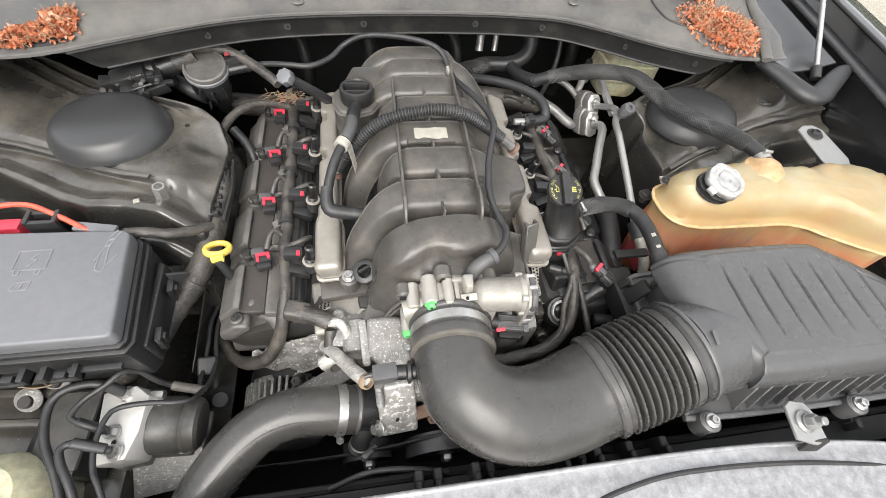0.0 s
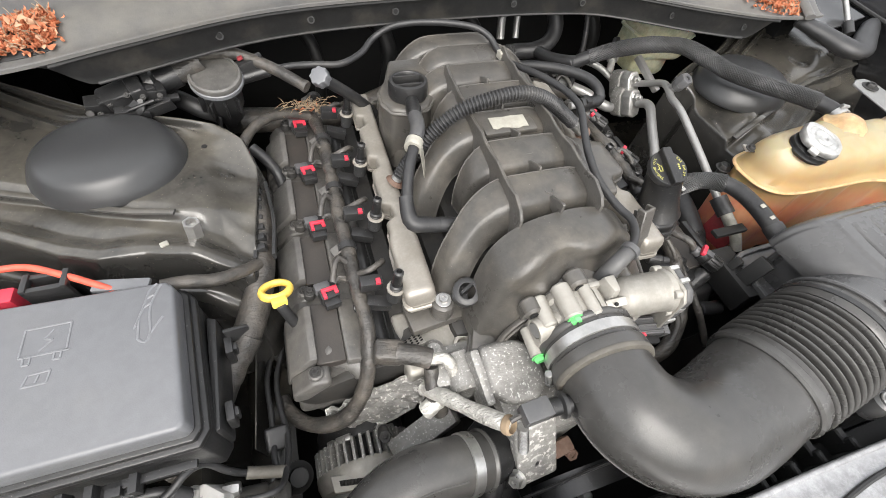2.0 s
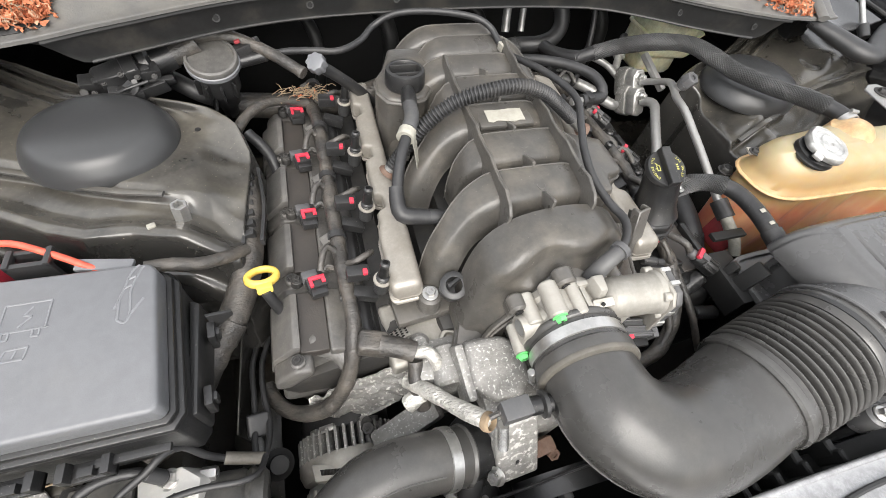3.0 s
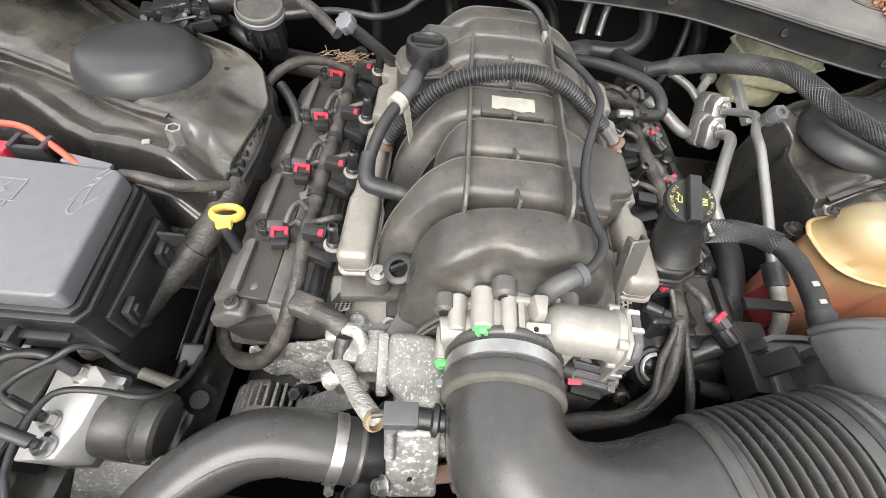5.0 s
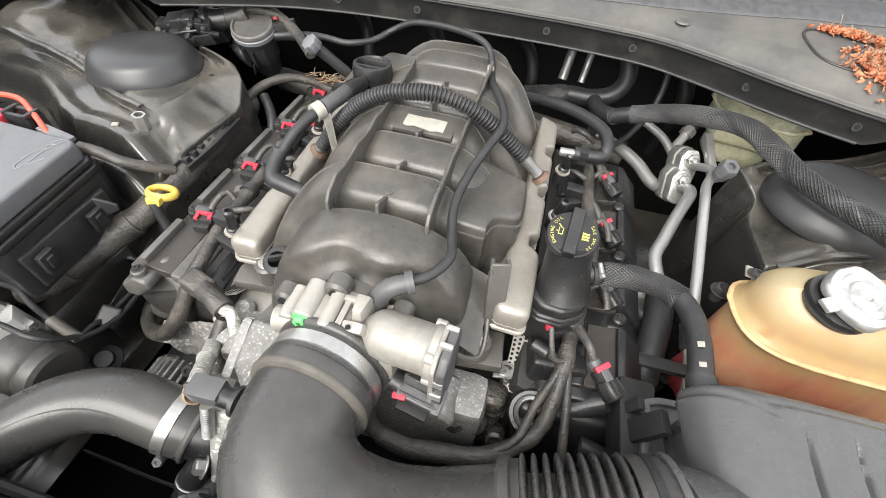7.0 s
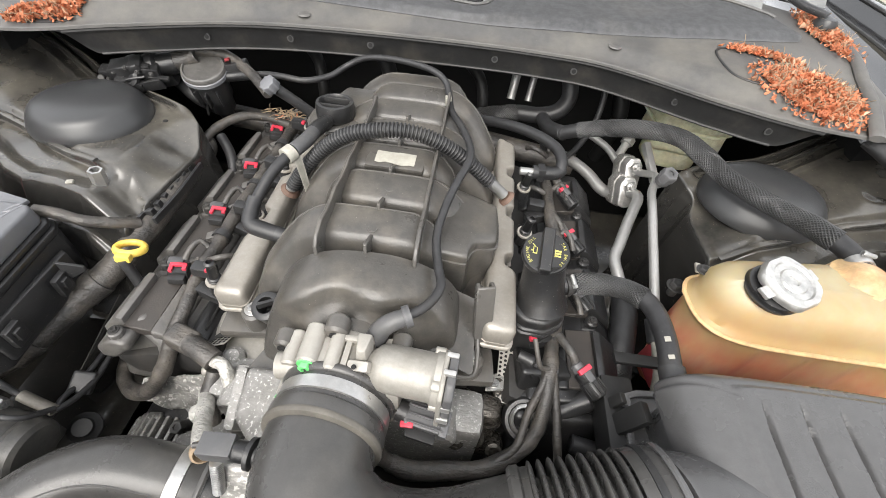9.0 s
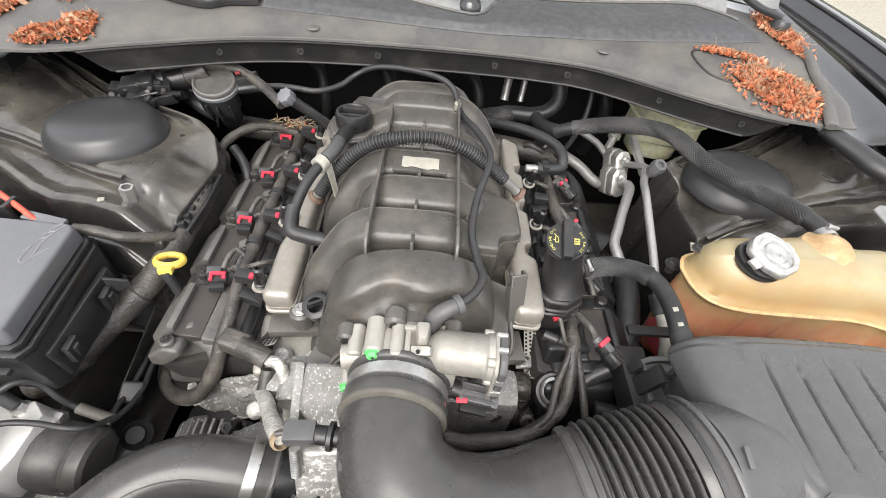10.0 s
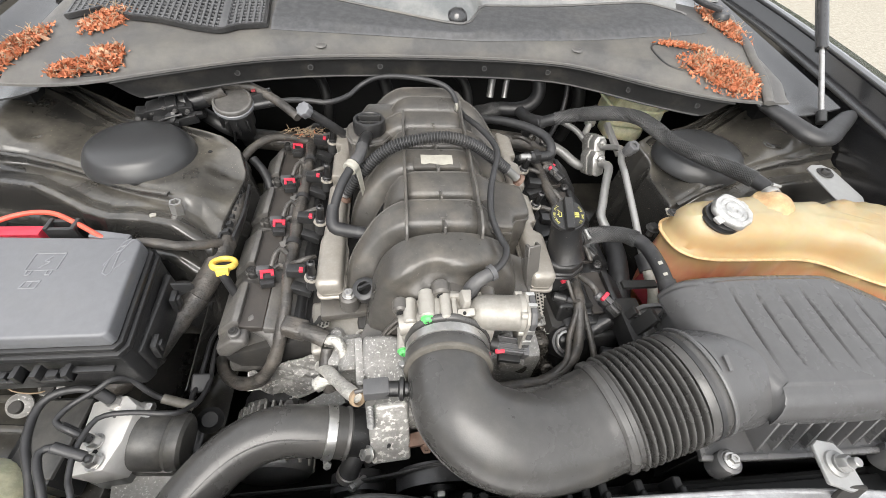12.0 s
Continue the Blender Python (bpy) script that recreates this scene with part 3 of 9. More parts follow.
def cowl():
    t = thing("cowl_panel", (0, 0.45, 0.92), "weathered grey plastic cowl panel below the windscreen", "cowl panel", kind="structure")

    def f(u, v):
        x = lerp(-0.695, 0.700, u)
        back = 0.70 - 0.03 * (x / 0.72) ** 2
        y = lerp(cowl_y(x) - 0.004, back, v ** 1.4)
        return (x, y, cowl_z(x, y - cowl_y(x)))
    part("top_panel", sheet(f, 120, 26, 0.004), COWL, t, "grey weathered plastic with fine dust", sharp=50)

    def face(u, v):
        x = lerp(-0.535, 0.585, u)
        h = 0.038 * step_up(-0.535, -0.49, x) * step_up(0.585, 0.52, x) + 0.003
        return (x, cowl_y(x) + 0.002 + 0.008 * v, cowl_z(x, 0) - 0.004 - h * v)
    part("front_face", sheet(face, 120, 4, 0.003), SEAL, t, "dark vertical face with round holes")
    lip = [(x, cowl_y(x) - 0.002, cowl_z(x, 0) - 0.001) for x in [lerp(-0.69, 0.695, i / 70) for i in range(71)]]
    part("lip", sweep(bmesh.new(), lip, 0.0020, 8), COWL, t)
    bead = [(x, cowl_y(x) - 0.003, cowl_z(x, 0) - 0.007) for x in [lerp(-0.52, 0.57, i / 70) for i in range(71)]]
    part("seal_bead", sweep(bmesh.new(), bead, 0.0026, 8), BLACK, t)
    hem = [(x, cowl_y(x) + 0.008, cowl_z(x, 0) - 0.044) for x in [lerp(-0.49, 0.52, i / 70) for i in range(71)]]
    part("hem", sweep(bmesh.new(), hem, (0.004, 0.0022), 8, e=3, up=(0, 0, 1)), SEAL, t)
    for x in (-0.345, -0.221, -0.092, 0.112, 0.240, 0.386, 0.505):
        y, z = cowl_y(x) + 0.0025, cowl_z(x, 0) - 0.024
        ring = lathe([(0.0030, 0), (0.0055, 0), (0.0055, 0.0015), (0.0030, 0.0015), (0.0030, 0)], 14, along((x, y, z), (x, y - 1, z + 0.15)))
        part("hole_rim", ring, SEAL, t)
        part("hole", rod((x, y + 0.002, z), (x, y - 0.0022, z + 0.0004), 0.0034, 14, 0), VOID, t)
    # raised dark panel behind the ledge

    def dark(u, v):
        x = lerp(-0.292, 0.612, u)
        front = table([(-0.292, 0.482), (0.10, 0.478), (0.40, 0.488), (0.50, 0.498), (0.56, 0.520), (0.612, 0.545)], x)
        y = lerp(front, max(front + 0.004, panel_back(x)), v)
        return (x, y, cowl_z(x, y - cowl_y(x)) + 0.001 + 0.008 * step_up(0, 0.22, v))
    part("raised_panel", sheet(dark, 200, 14, 0.004), COWLDARK, t, "smooth darker grey panel")
    rim = [(x, panel_back(x), cowl_z(x, panel_back(x) - cowl_y(x)) + 0.011) for x in [lerp(-0.29, 0.58, i / 90) for i in range(91)]]
    part("panel_rim", sweep(bmesh.new(), rim, (0.0030, 0.0026), 8, up=(0, 0, 1)), COWL, t)
    ridge = [(x, y, cowl_z(x, y - cowl_y(x)) + 0.003) for x, y in ((0.720, 0.640), (0.702, 0.575), (0.698, 0.520), (0.676, 0.450), (0.656, 0.380), (0.640, 0.315))]
    part("corner_ridge", tube(ridge, (0.010, 0.006), 12, up=(0, 0, 1)), COWL, t)
    # dark line laid on the panel as the shade of a recess edge
    edge = [(x, y, cowl_z(x, y - cowl_y(x)) + 0.0005) for x, y in ((0.510, 0.470), (0.462, 0.468), (0.446, 0.455), (0.446, 0.425), (0.455, 0.392), (0.480, 0.375), (0.500, 0.375))]
    part("recess_edge", tube(edge, (0.0022, 0.0014), 8, up=(0, 0, 1)), SEAL, t, "dark line drawn as the shade along a recess edge")

    # dark sheet laid on the surface as the shade of a recess
    def hollow(u, v):
        x = lerp(-0.618, -0.512, u)
        y = 0.350 + (v - 0.5) * 0.036 * math.sqrt(max(0.05, 1 - 0.85 * (2 * u - 1) ** 2))
        return (x, y, cowl_z(x, y - cowl_y(x)) + 0.0012)
    part("left_recess_shade", sheet(hollow, 16, 6, 0.001), SEAL, t, "dark sheet standing in for a shaded cowl recess")
    for x, y in ((0.295, 0.455), (-0.20, 0.452)):
        z = cowl_z(x, y - cowl_y(x))
        part("plug", lathe([(0, 0), (0.011, 0.0), (0.010, 0.002), (0.005, 0.003), (0, 0.003)], 18, Matrix.Translation((x, y, z - 0.0005))), COWL, t)
    return t


def cowl_grille():
    """Perforated air intake: a frame of crossing bars over a near-black sheet, the painted shade below."""
    t = thing("cowl_grille", (-0.46, 0.5, 0.97), "black plastic air intake grille set in the cowl", "grille", kind="structure")

    def at(u, v, lift):
        x = lerp(-0.650, -0.300, u)
        front = table([(-0.650, 0.505), (-0.590, 0.528), (-0.530, 0.486), (-0.483, 0.476), (-0.419, 0.458), (-0.375, 0.453), (-0.345, 0.475), (-0.300, 0.486)], x)
        y = lerp(front, 0.665, v)
        return V((x - 0.10 * (y - 0.48), y, cowl_z(x, y - cowl_y(x)) + lift))
    part("well_shade", sheet(lambda u, v: at(u, v, 0.002), 30, 10), VOID, t)
    for i in range(33):
        part("slat", sweep(bmesh.new(), [at(i / 32, v / 8, 0.006) for v in range(9)], (0.0027, 0.0030), 6, e=4, up=(0, 0, 1)), COWLDARK, t)
    for j in range(17):
        part("crossbar", sweep(bmesh.new(), [at(u / 24, j / 16, 0.0052) for u in range(25)], (0.0024, 0.0026), 6, e=4, up=(0, 0, 1)), COWLDARK, t)
    part("divider", sweep(bmesh.new(), [at(0.80, v / 8, 0.007) for v in range(9)], (0.006, 0.0034), 8, e=4, up=(0, 0, 1)), COWLDARK, t)
    ring = [at(u / 30, 0, 0.006) for u in range(31)] + [at(1, v / 8, 0.006) for v in range(1, 9)]
    part("frame", sweep(bmesh.new(), ring, (0.004, 0.005), 8, e=4, up=(0, 0, 1)), PLASTIC, t)


def windscreen():
    def f(u, v):
        x = lerp(-0.72, 0.72, u)
        foot = panel_back(max(-0.30, min(0.574, x))) + 0.002
        foot = lerp(foot, 0.705, max(step_up(0.555, 0.585, x), step_up(-0.275, -0.305, x)))
        return (x, lerp(foot, 1.12 - 0.10 * (2 * u - 1) ** 2, v), lerp(cowl_z(x, foot - cowl_y(x)) + 0.004, 1.36, v))
    # pale blotches in the colour stand in for the sky mirrored here
    m = surface("pale_tinted_glass", (0.10, 0.105, 0.105), 0.10, dust=(0.40, 0.39, 0.36), dust_amount=0.55, grain=300, relief=0.05, patch=7, coat=0.8, edge_lift=0, mottle=0.05)
    solo("windscreen", sheet(f, 90, 8, 0.005), m, "raked glass windscreen above the cowl, paled for mirrored sky", "windscreen", kind="structure")


def fender(s):
    t = thing("front_fender", (0.9 * s, 0.2, 0.5), "dark painted front fender with a hollow inner channel", "fender", group="front fenders")
    def f(u, v):
        y = lerp(-0.75, 1.15, v)
        x = 0.735 + 0.11 * step_up(-0.2, 0.9, y) + 0.0
        prof = [(0.055, 0.78), (0.056, 0.885), (0.057, 0.900), (0.058, 0.93), (0.085, 0.938), (0.10, 0.965), (0.125, 0.968), (0.20, 0.95), (0.26, 0.86), (0.29, 0.55)]
        k = u * (len(prof) - 1)
        i = min(int(k), len(prof) - 2)
        a, b = prof[i], prof[i + 1]
        return (s * (x + lerp(a[0], b[0], k - i)), y, lerp(a[1], b[1], k - i))
    part("outer_panel", sheet(f, 45, 40), GLOSS, t, sharp=30)
    gut = sheet(lambda u, v: (s * (lerp(0.64, 0.815, u) + 0.05 * v), lerp(0.33, 1.0, v), 0.935 - 0.020 * math.sin(math.pi * u) + 0.02 * v), 8, 12, 0.003)
    part("gutter", gut, GLOSS, t, "dark channel beside the cowl")
    for dx, z in ((0.058, 0.934), (0.098, 0.968)):
        pts = [(s * (0.735 + 0.11 * step_up(-0.2, 0.9, y) + dx), y, z) for y in [lerp(-0.7, 1.1, i / 30) for i in range(31)]]
        part("weather_strip", sweep(bmesh.new(), pts, 0.004, 8), SEAL, t)


def front_support():
    t = thing("radiator_support", (0, -0.34, 0.7), "radiator support crossmember with black posts and silver front edge", "radiator support")
    bm = sheet(lambda u, v: (lerp(-0.78, 0.80, u), lerp(-0.284, -0.62, v) - 0.10 * abs(2 * u - 1) ** 4, 0.812 + 0.004 * step_up(0, 0.08, v) - 0.05 * v * v - 0.012 * (2 * u - 1) ** 2), 60, 24, 0.004)
    part("front_panel", bm, SILVER, t, "silver painted front panel")
    edge = [(lerp(-0.76, 0.78, i / 60), -0.2835 - 0.10 * abs(2 * i / 60 - 1) ** 4, 0.8105 - 0.012 * (2 * i / 60 - 1) ** 2) for i in range(61)]
    part("rolled_edge", sweep(bmesh.new(), edge, 0.0035, 10), SILVER, t)
    part("panel_seal", tube([(0.05, -0.36, 0.813), (0.12, -0.325, 0.8155), (0.18, -0.310, 0.8162), (0.26, -0.304, 0.816), (0.40, -0.312, 0.814), (0.56, -0.335, 0.806)], 0.0028, 8), SEAL, t, "thin black rubber seal")
    bm = bmesh.new()
    box(bm, (-0.75, -0.30, 0.62), (0.75, -0.290, 0.745), 0.002)
    part("shroud", bm, BLACK, t)
    bm = bmesh.new()
    box(bm, (-0.75, -0.300, 0.742), (0.75, -0.268, 0.752), 0.003)
    part("shroud_edge", bm, BLACK, t)
    for x, h in ((-0.060, 0.030), (-0.036, 0.022), (0.010, 0.034), (0.030, 0.016), (0.122, 0.036), (0.150, 0.018), (0.168, 0.034), (0.215, 0.026), (0.262, 0.030), (0.560, 0.020)):
        bm = bmesh.new()
        box(bm, (x - 0.005, -0.276, 0.70), (x + 0.006, -0.258, 0.762 + h * 0.6), 0.002, 1)
        box(bm, (x - 0.004, -0.284, 0.70), (x + 0.004, -0.270, 0.758 + h), 0.002, 1)
        part("post", bm, BLACK, t)
    part("stay", tube([(-0.75, -0.262, 0.735), (0.0, -0.262, 0.735), (0.75, -0.262, 0.735)], 0.006, 8), BLACK, t)
    w = [(-0.17, -0.262, 0.74), (-0.12, -0.252, 0.760), (-0.07, -0.254, 0.758), (-0.02, -0.262, 0.742)]
    hose("fan_wire", w, 0.0035, RUBBER, "thin black fan wires in front of the engine", "wire", 10)


# ---- engine ----
def engine_block():
    t = thing("engine_block", (0, 0.1, 0.42), "greasy dark engine block with cast heads", "engine")
    bm = bmesh.new()
    box(bm, (-0.20, -0.05, 0.42), (0.20, 0.46, 0.70), 0.02)
    part("block", bm, DARKMETAL, t)
    for s in (-1, 1):
        bm = obox((0.17, 0.47, 0.14), pose(0.235 * s, 0.20, 0.66, 0, 18 * s, 0), 0.012)
        part("head", bm, DARKMETAL, t)
    bm = bmesh.new()
    box(bm, (-0.13, -0.03, 0.70), (0.13, 0.44, 0.76), 0.02)
    part("valley_cover", bm, DARKMETAL, t)
    # front cover: bare casting with lumps
    bm = bmesh.new()
    box(bm, (-0.17, -0.085, 0.56), (0.15, -0.03, 0.755), 0.015)
    for x, y, z, r in ((-0.13, -0.075, 0.745, 0.022), (0.10, -0.075, 0.745, 0.02), (-0.05, -0.085, 0.73, 0.025)):
        rod((x, y + 0.03, z), (x, y - 0.02, z), r, 18, 0.004, bm)
    part("front_cover", bm, CAST, t, "weathered cast aluminium front cover")


RAIL_Y = (0.065, 0.177, 0.290, 0.405)
RIGHT_Y = (0.071, 0.176, 0.281, 0.384)


def valve_cover(s):
    # blacker skin on the right bank stands in for its shade
    skin = COVER if s < 0 else PLASTIC
    t = thing("valve_cover", (0.265 * s, 0.2, 0.70), "dusty dark grey valve cover with stepped coil pads", "valve cover", group="valve covers")
    m = pose(-0.262 if s < 0 else 0.246, 0.0, 0.742, 0, -8 * s, 0)
    y0, y1 = (-0.014, 0.435) if s < 0 else (-0.034, 0.410)

    def slab(section, a, b, bevel=0.003, seg=2):
        """A section in (outward, up) run along y from a to b."""
        own = bmesh.new()
        A = [own.verts.new((s * u, a, w)) for u, w in section]
        B = [own.verts.new((s * u, b, w)) for u, w in section]
        k = len(section)
        own.faces.new(A)
        own.faces.new(B[::-1])
        for q in range(k):
            own.faces.new((A[q], B[q], B[(q + 1) % k], A[(q + 1) % k]))
        bmesh.ops.recalc_face_normals(own, faces=own.faces)
        bmesh.ops.bevel(own, geom=own.edges[:], offset=bevel, segments=seg, profile=0.5, affect='EDGES', clamp_overlap=True)
        bmesh.ops.transform(own, matrix=m, verts=own.verts)
        return own
    part("body", slab([(-0.062, -0.060), (0.060, -0.060), (0.062, -0.010), (0.050, 0.008), (0.0, 0.016), (-0.045, 0.014), (-0.060, -0.006)], y0, y1, 0.006, 3), skin, t)
    part("flange", slab([(-0.068, -0.072), (0.068, -0.072), (0.068, -0.054), (-0.068, -0.054)], y0 - 0.006, y1 + 0.006, 0.003), skin, t)
    for k, yy in enumerate(RAIL_Y if s < 0 else RIGHT_Y):
        part("pad", slab([(0.037, 0.002), (0.037, 0.0290), (0.045, 0.0290), (0.069, -0.002), (0.072, -0.034), (0.05, -0.034)], yy - 0.084, yy - 0.012, 0.0020), skin, t)
        part("pad_foot", slab([(0.022, 0.000), (0.026, 0.013), (0.046, 0.012), (0.068, -0.012), (0.068, -0.034), (0.05, -0.034)], yy - 0.108, yy - 0.082, 0.005, 3), skin, t)
        part("coil_strip", slab([(0.004, 0.004), (0.004, 0.0190), (0.0375, 0.0190), (0.0375, 0.004)], yy - 0.087, yy - 0.006, 0.0012, 1), COILBROWN, t, "flat dusty brown coil body")
        part("ridge", slab([(-0.030, 0.006), (-0.026, 0.0175), (-0.004, 0.0215), (0.0035, 0.0215), (0.0035, 0.006)], yy - 0.090, yy - 0.004, 0.003, 3), skin, t)
        part("inner_step", slab([(-0.064, -0.014), (-0.062, 0.012), (-0.044, 0.020), (-0.036, 0.016), (-0.034, 0.004)], yy - 0.082, yy - 0.012, 0.005, 3), PLASTIC, t)
        part("step_groove", slab([(-0.056, 0.006), (-0.055, 0.0172), (-0.052, 0.0186), (-0.051, 0.006)], yy - 0.070, yy - 0.026, 0.0008, 1), BLACK, t)
        p = m @ V((s * 0.040, yy - 0.096, 0.011))
        bm = rod(p, p + V((0, 0, 0.010)), 0.0085, 14, 0.002)
        part("boss", bm, skin, t)
        part("bolt", hexhead(bmesh.new(), p + V((0, 0, 0.010)), (0, 0, 1), 0.0042, 0.004, 0.0065), DARKMETAL, t)
    # smooth front end, leaning forward towards its foot
    part("front_end", obox((0.124, 0.050, 0.115), m @ pose(0, y0 + 0.012, -0.048, -13, 0, 0), 0.012, 4), skin, t)
    part("front_nose", rod(m @ V((s * 0.030, y0 + 0.010, 0.010)), m @ V((s * -0.006, y0 - 0.002, -0.004)), 0.0125, 20, 0.003), skin, t)
    part("nose_seat", lathe([(0, 0), (0.020, 0), (0.013, 0.012), (0.0125, 0.02), (0, 0.02)], 22, along(m @ V((s * -0.016, y0 - 0.006, -0.008)), m @ V((s * 0.030, y0 + 0.010, 0.010)))), skin, t)
    return t


def ignition_coil():
    """Plug with a red lock, seen from the outer side; its foot at the origin."""
    label = "black ignition coil plug with a red locking tab"
    t = thing("ignition_coil", (0, 0, 0), label, "ignition coil", group="ignition coils")
    bm = bmesh.new()
    box(bm, (-0.012, -0.013, 0.0), (0.012, 0.013, 0.015), 0.002)
    box(bm, (-0.010, -0.022, 0.0), (0.010, -0.010, 0.011), 0.002)
    part("plug", bm, PLASTIC, t)
    bm = bmesh.new()
    box(bm, (-0.015, 0.001, 0.004), (0.005, 0.013, 0.0175), 0.003)
    part("housing", bm, GREYPLUG, t, "smoky grey housing")
    bm = bmesh.new()
    box(bm, (-0.0095, -0.004, 0.0150), (0.0110, 0.001, 0.0190), 0.001)
    box(bm, (-0.0095, -0.0130, 0.0135), (-0.0050, 0.001, 0.0185), 0.001)
    box(bm, (0.0060, -0.0100, 0.0135), (0.0110, 0.001, 0.0185), 0.001)
    part("lock_tab", bm, RED, t, "red locking tab")
    bm = rod((-0.020, 0.010, -0.004), (-0.020, 0.010, 0.008), 0.0075, 14)
    hexhead(bm, (-0.020, 0.010, 0.008), (0, 0, 1), 0.0042, 0.005, 0.006)
    part("mount_bolt", bm, DARKMETAL, t)
    part("wire", tube([(0.008, 0.006, 0.009), (0.020, 0.012, 0.014), (0.034, 0.004, 0.010)], 0.0045, 8), TAPE, t)
    return t


def bank_plug(at):
    """Hexagonal ribbed plug lying across a coil, its lead coming from the loom behind it."""
    t = thing("ignition_coil_plug", at, "black ribbed coil plug with a red tab on a taped lead", "plug", group="bank plugs")
    m = pose(*at, 8, 16, -48)
    prof = [(0.013 * math.cos(a), 0.0115 * math.sin(a)) for a in [math.pi * (k + 0.5) / 4 for k in range(8)]]
    side = pose(0, 0, 0, 0, 90, 0)
    part("body", prism(prof, -0.004, 0.017, 0.002, 2, m=m @ side), PLASTIC, t)
    part("shoulder", prism([(x * 0.86, y * 0.86) for x, y in prof], -0.016, -0.0035, 0.0015, 2, m=m @ side), PLASTIC, t)
    for k in range(5):
        an = -60 + 30 * k
        part("rib", obox((0.016, 0.0022, 0.0030), m @ pose(0.006, 0, 0, an, 0, 0) @ pose(0, 0, 0.0122), 0.0008), BLACK, t)
    part("latch", obox((0.012, 0.009, 0.004), m @ pose(-0.008, 0, 0.0118), 0.001), GREYPLUG, t)
    part("tab", obox((0.006, 0.017, 0.006), m @ pose(-0.0165, 0.001, 0.010), 0.001), RED, t, "red locking tab")
    part("seal", rod(m @ V((-0.015, 0, 0)), m @ V((-0.027, 0, 0)), 0.0075, 16, 0.0015), GREYPLUG, t)
    part("lead", wrapped(bmesh.new(), [m @ V((-0.025, 0, 0)), m @ V((-0.040, 0.002, 0.006)), V(at) + V((-0.036, 0.050, 0.014))], 0.0052, 12, int(100 * at[1]) + 50, 0.12), TAPE, t, "taped lead")
    return t


def injector(bold=True):
    t = thing("fuel_injector", (0, 0, 0), "black injector post on a metal ear with a red clip" if bold else "black injector post on a metal ear", "fuel injector", group="fuel injectors")
    part("body", lathe([(0, 0), (0.0095, 0), (0.0095, 0.020), (0.007, 0.022), (0, 0.022)], 16), PLASTIC, t)
    part("ear", lathe([(0, 0.020), (0.0108, 0.0205), (0.0115, 0.022), (0.0108, 0.0240), (0, 0.0245)], 18), RAIL, t, "pale metal ear")
    part("post", lathe([(0, 0.024), (0.0080, 0.0235), (0.0080, 0.0255), (0.0068, 0.0265), (0.0080, 0.0275), (0.0080, 0.0295), (0.0060, 0.031), (0.0054, 0.046), (0.0042, 0.050), (0.0058, 0.052), (0.0058, 0.056), (0.0034, 0.058), (0.0026, 0.054), (0, 0.054)], 18), PLASTIC, t)
    bm = bmesh.new()
    box(bm, (-0.040, 0.012, 0.002), (-0.012, 0.028, 0.018), 0.003)
    part("plug", bm, PLASTIC, t)
    bm = bmesh.new()
    box(bm, (-0.021, 0.012, 0.015), (-0.015, 0.020, 0.0205), 0.0012)
    if bold:
        part("clip", bm, RED, t, "small red clip")
    else:
        bm.free()
    return t


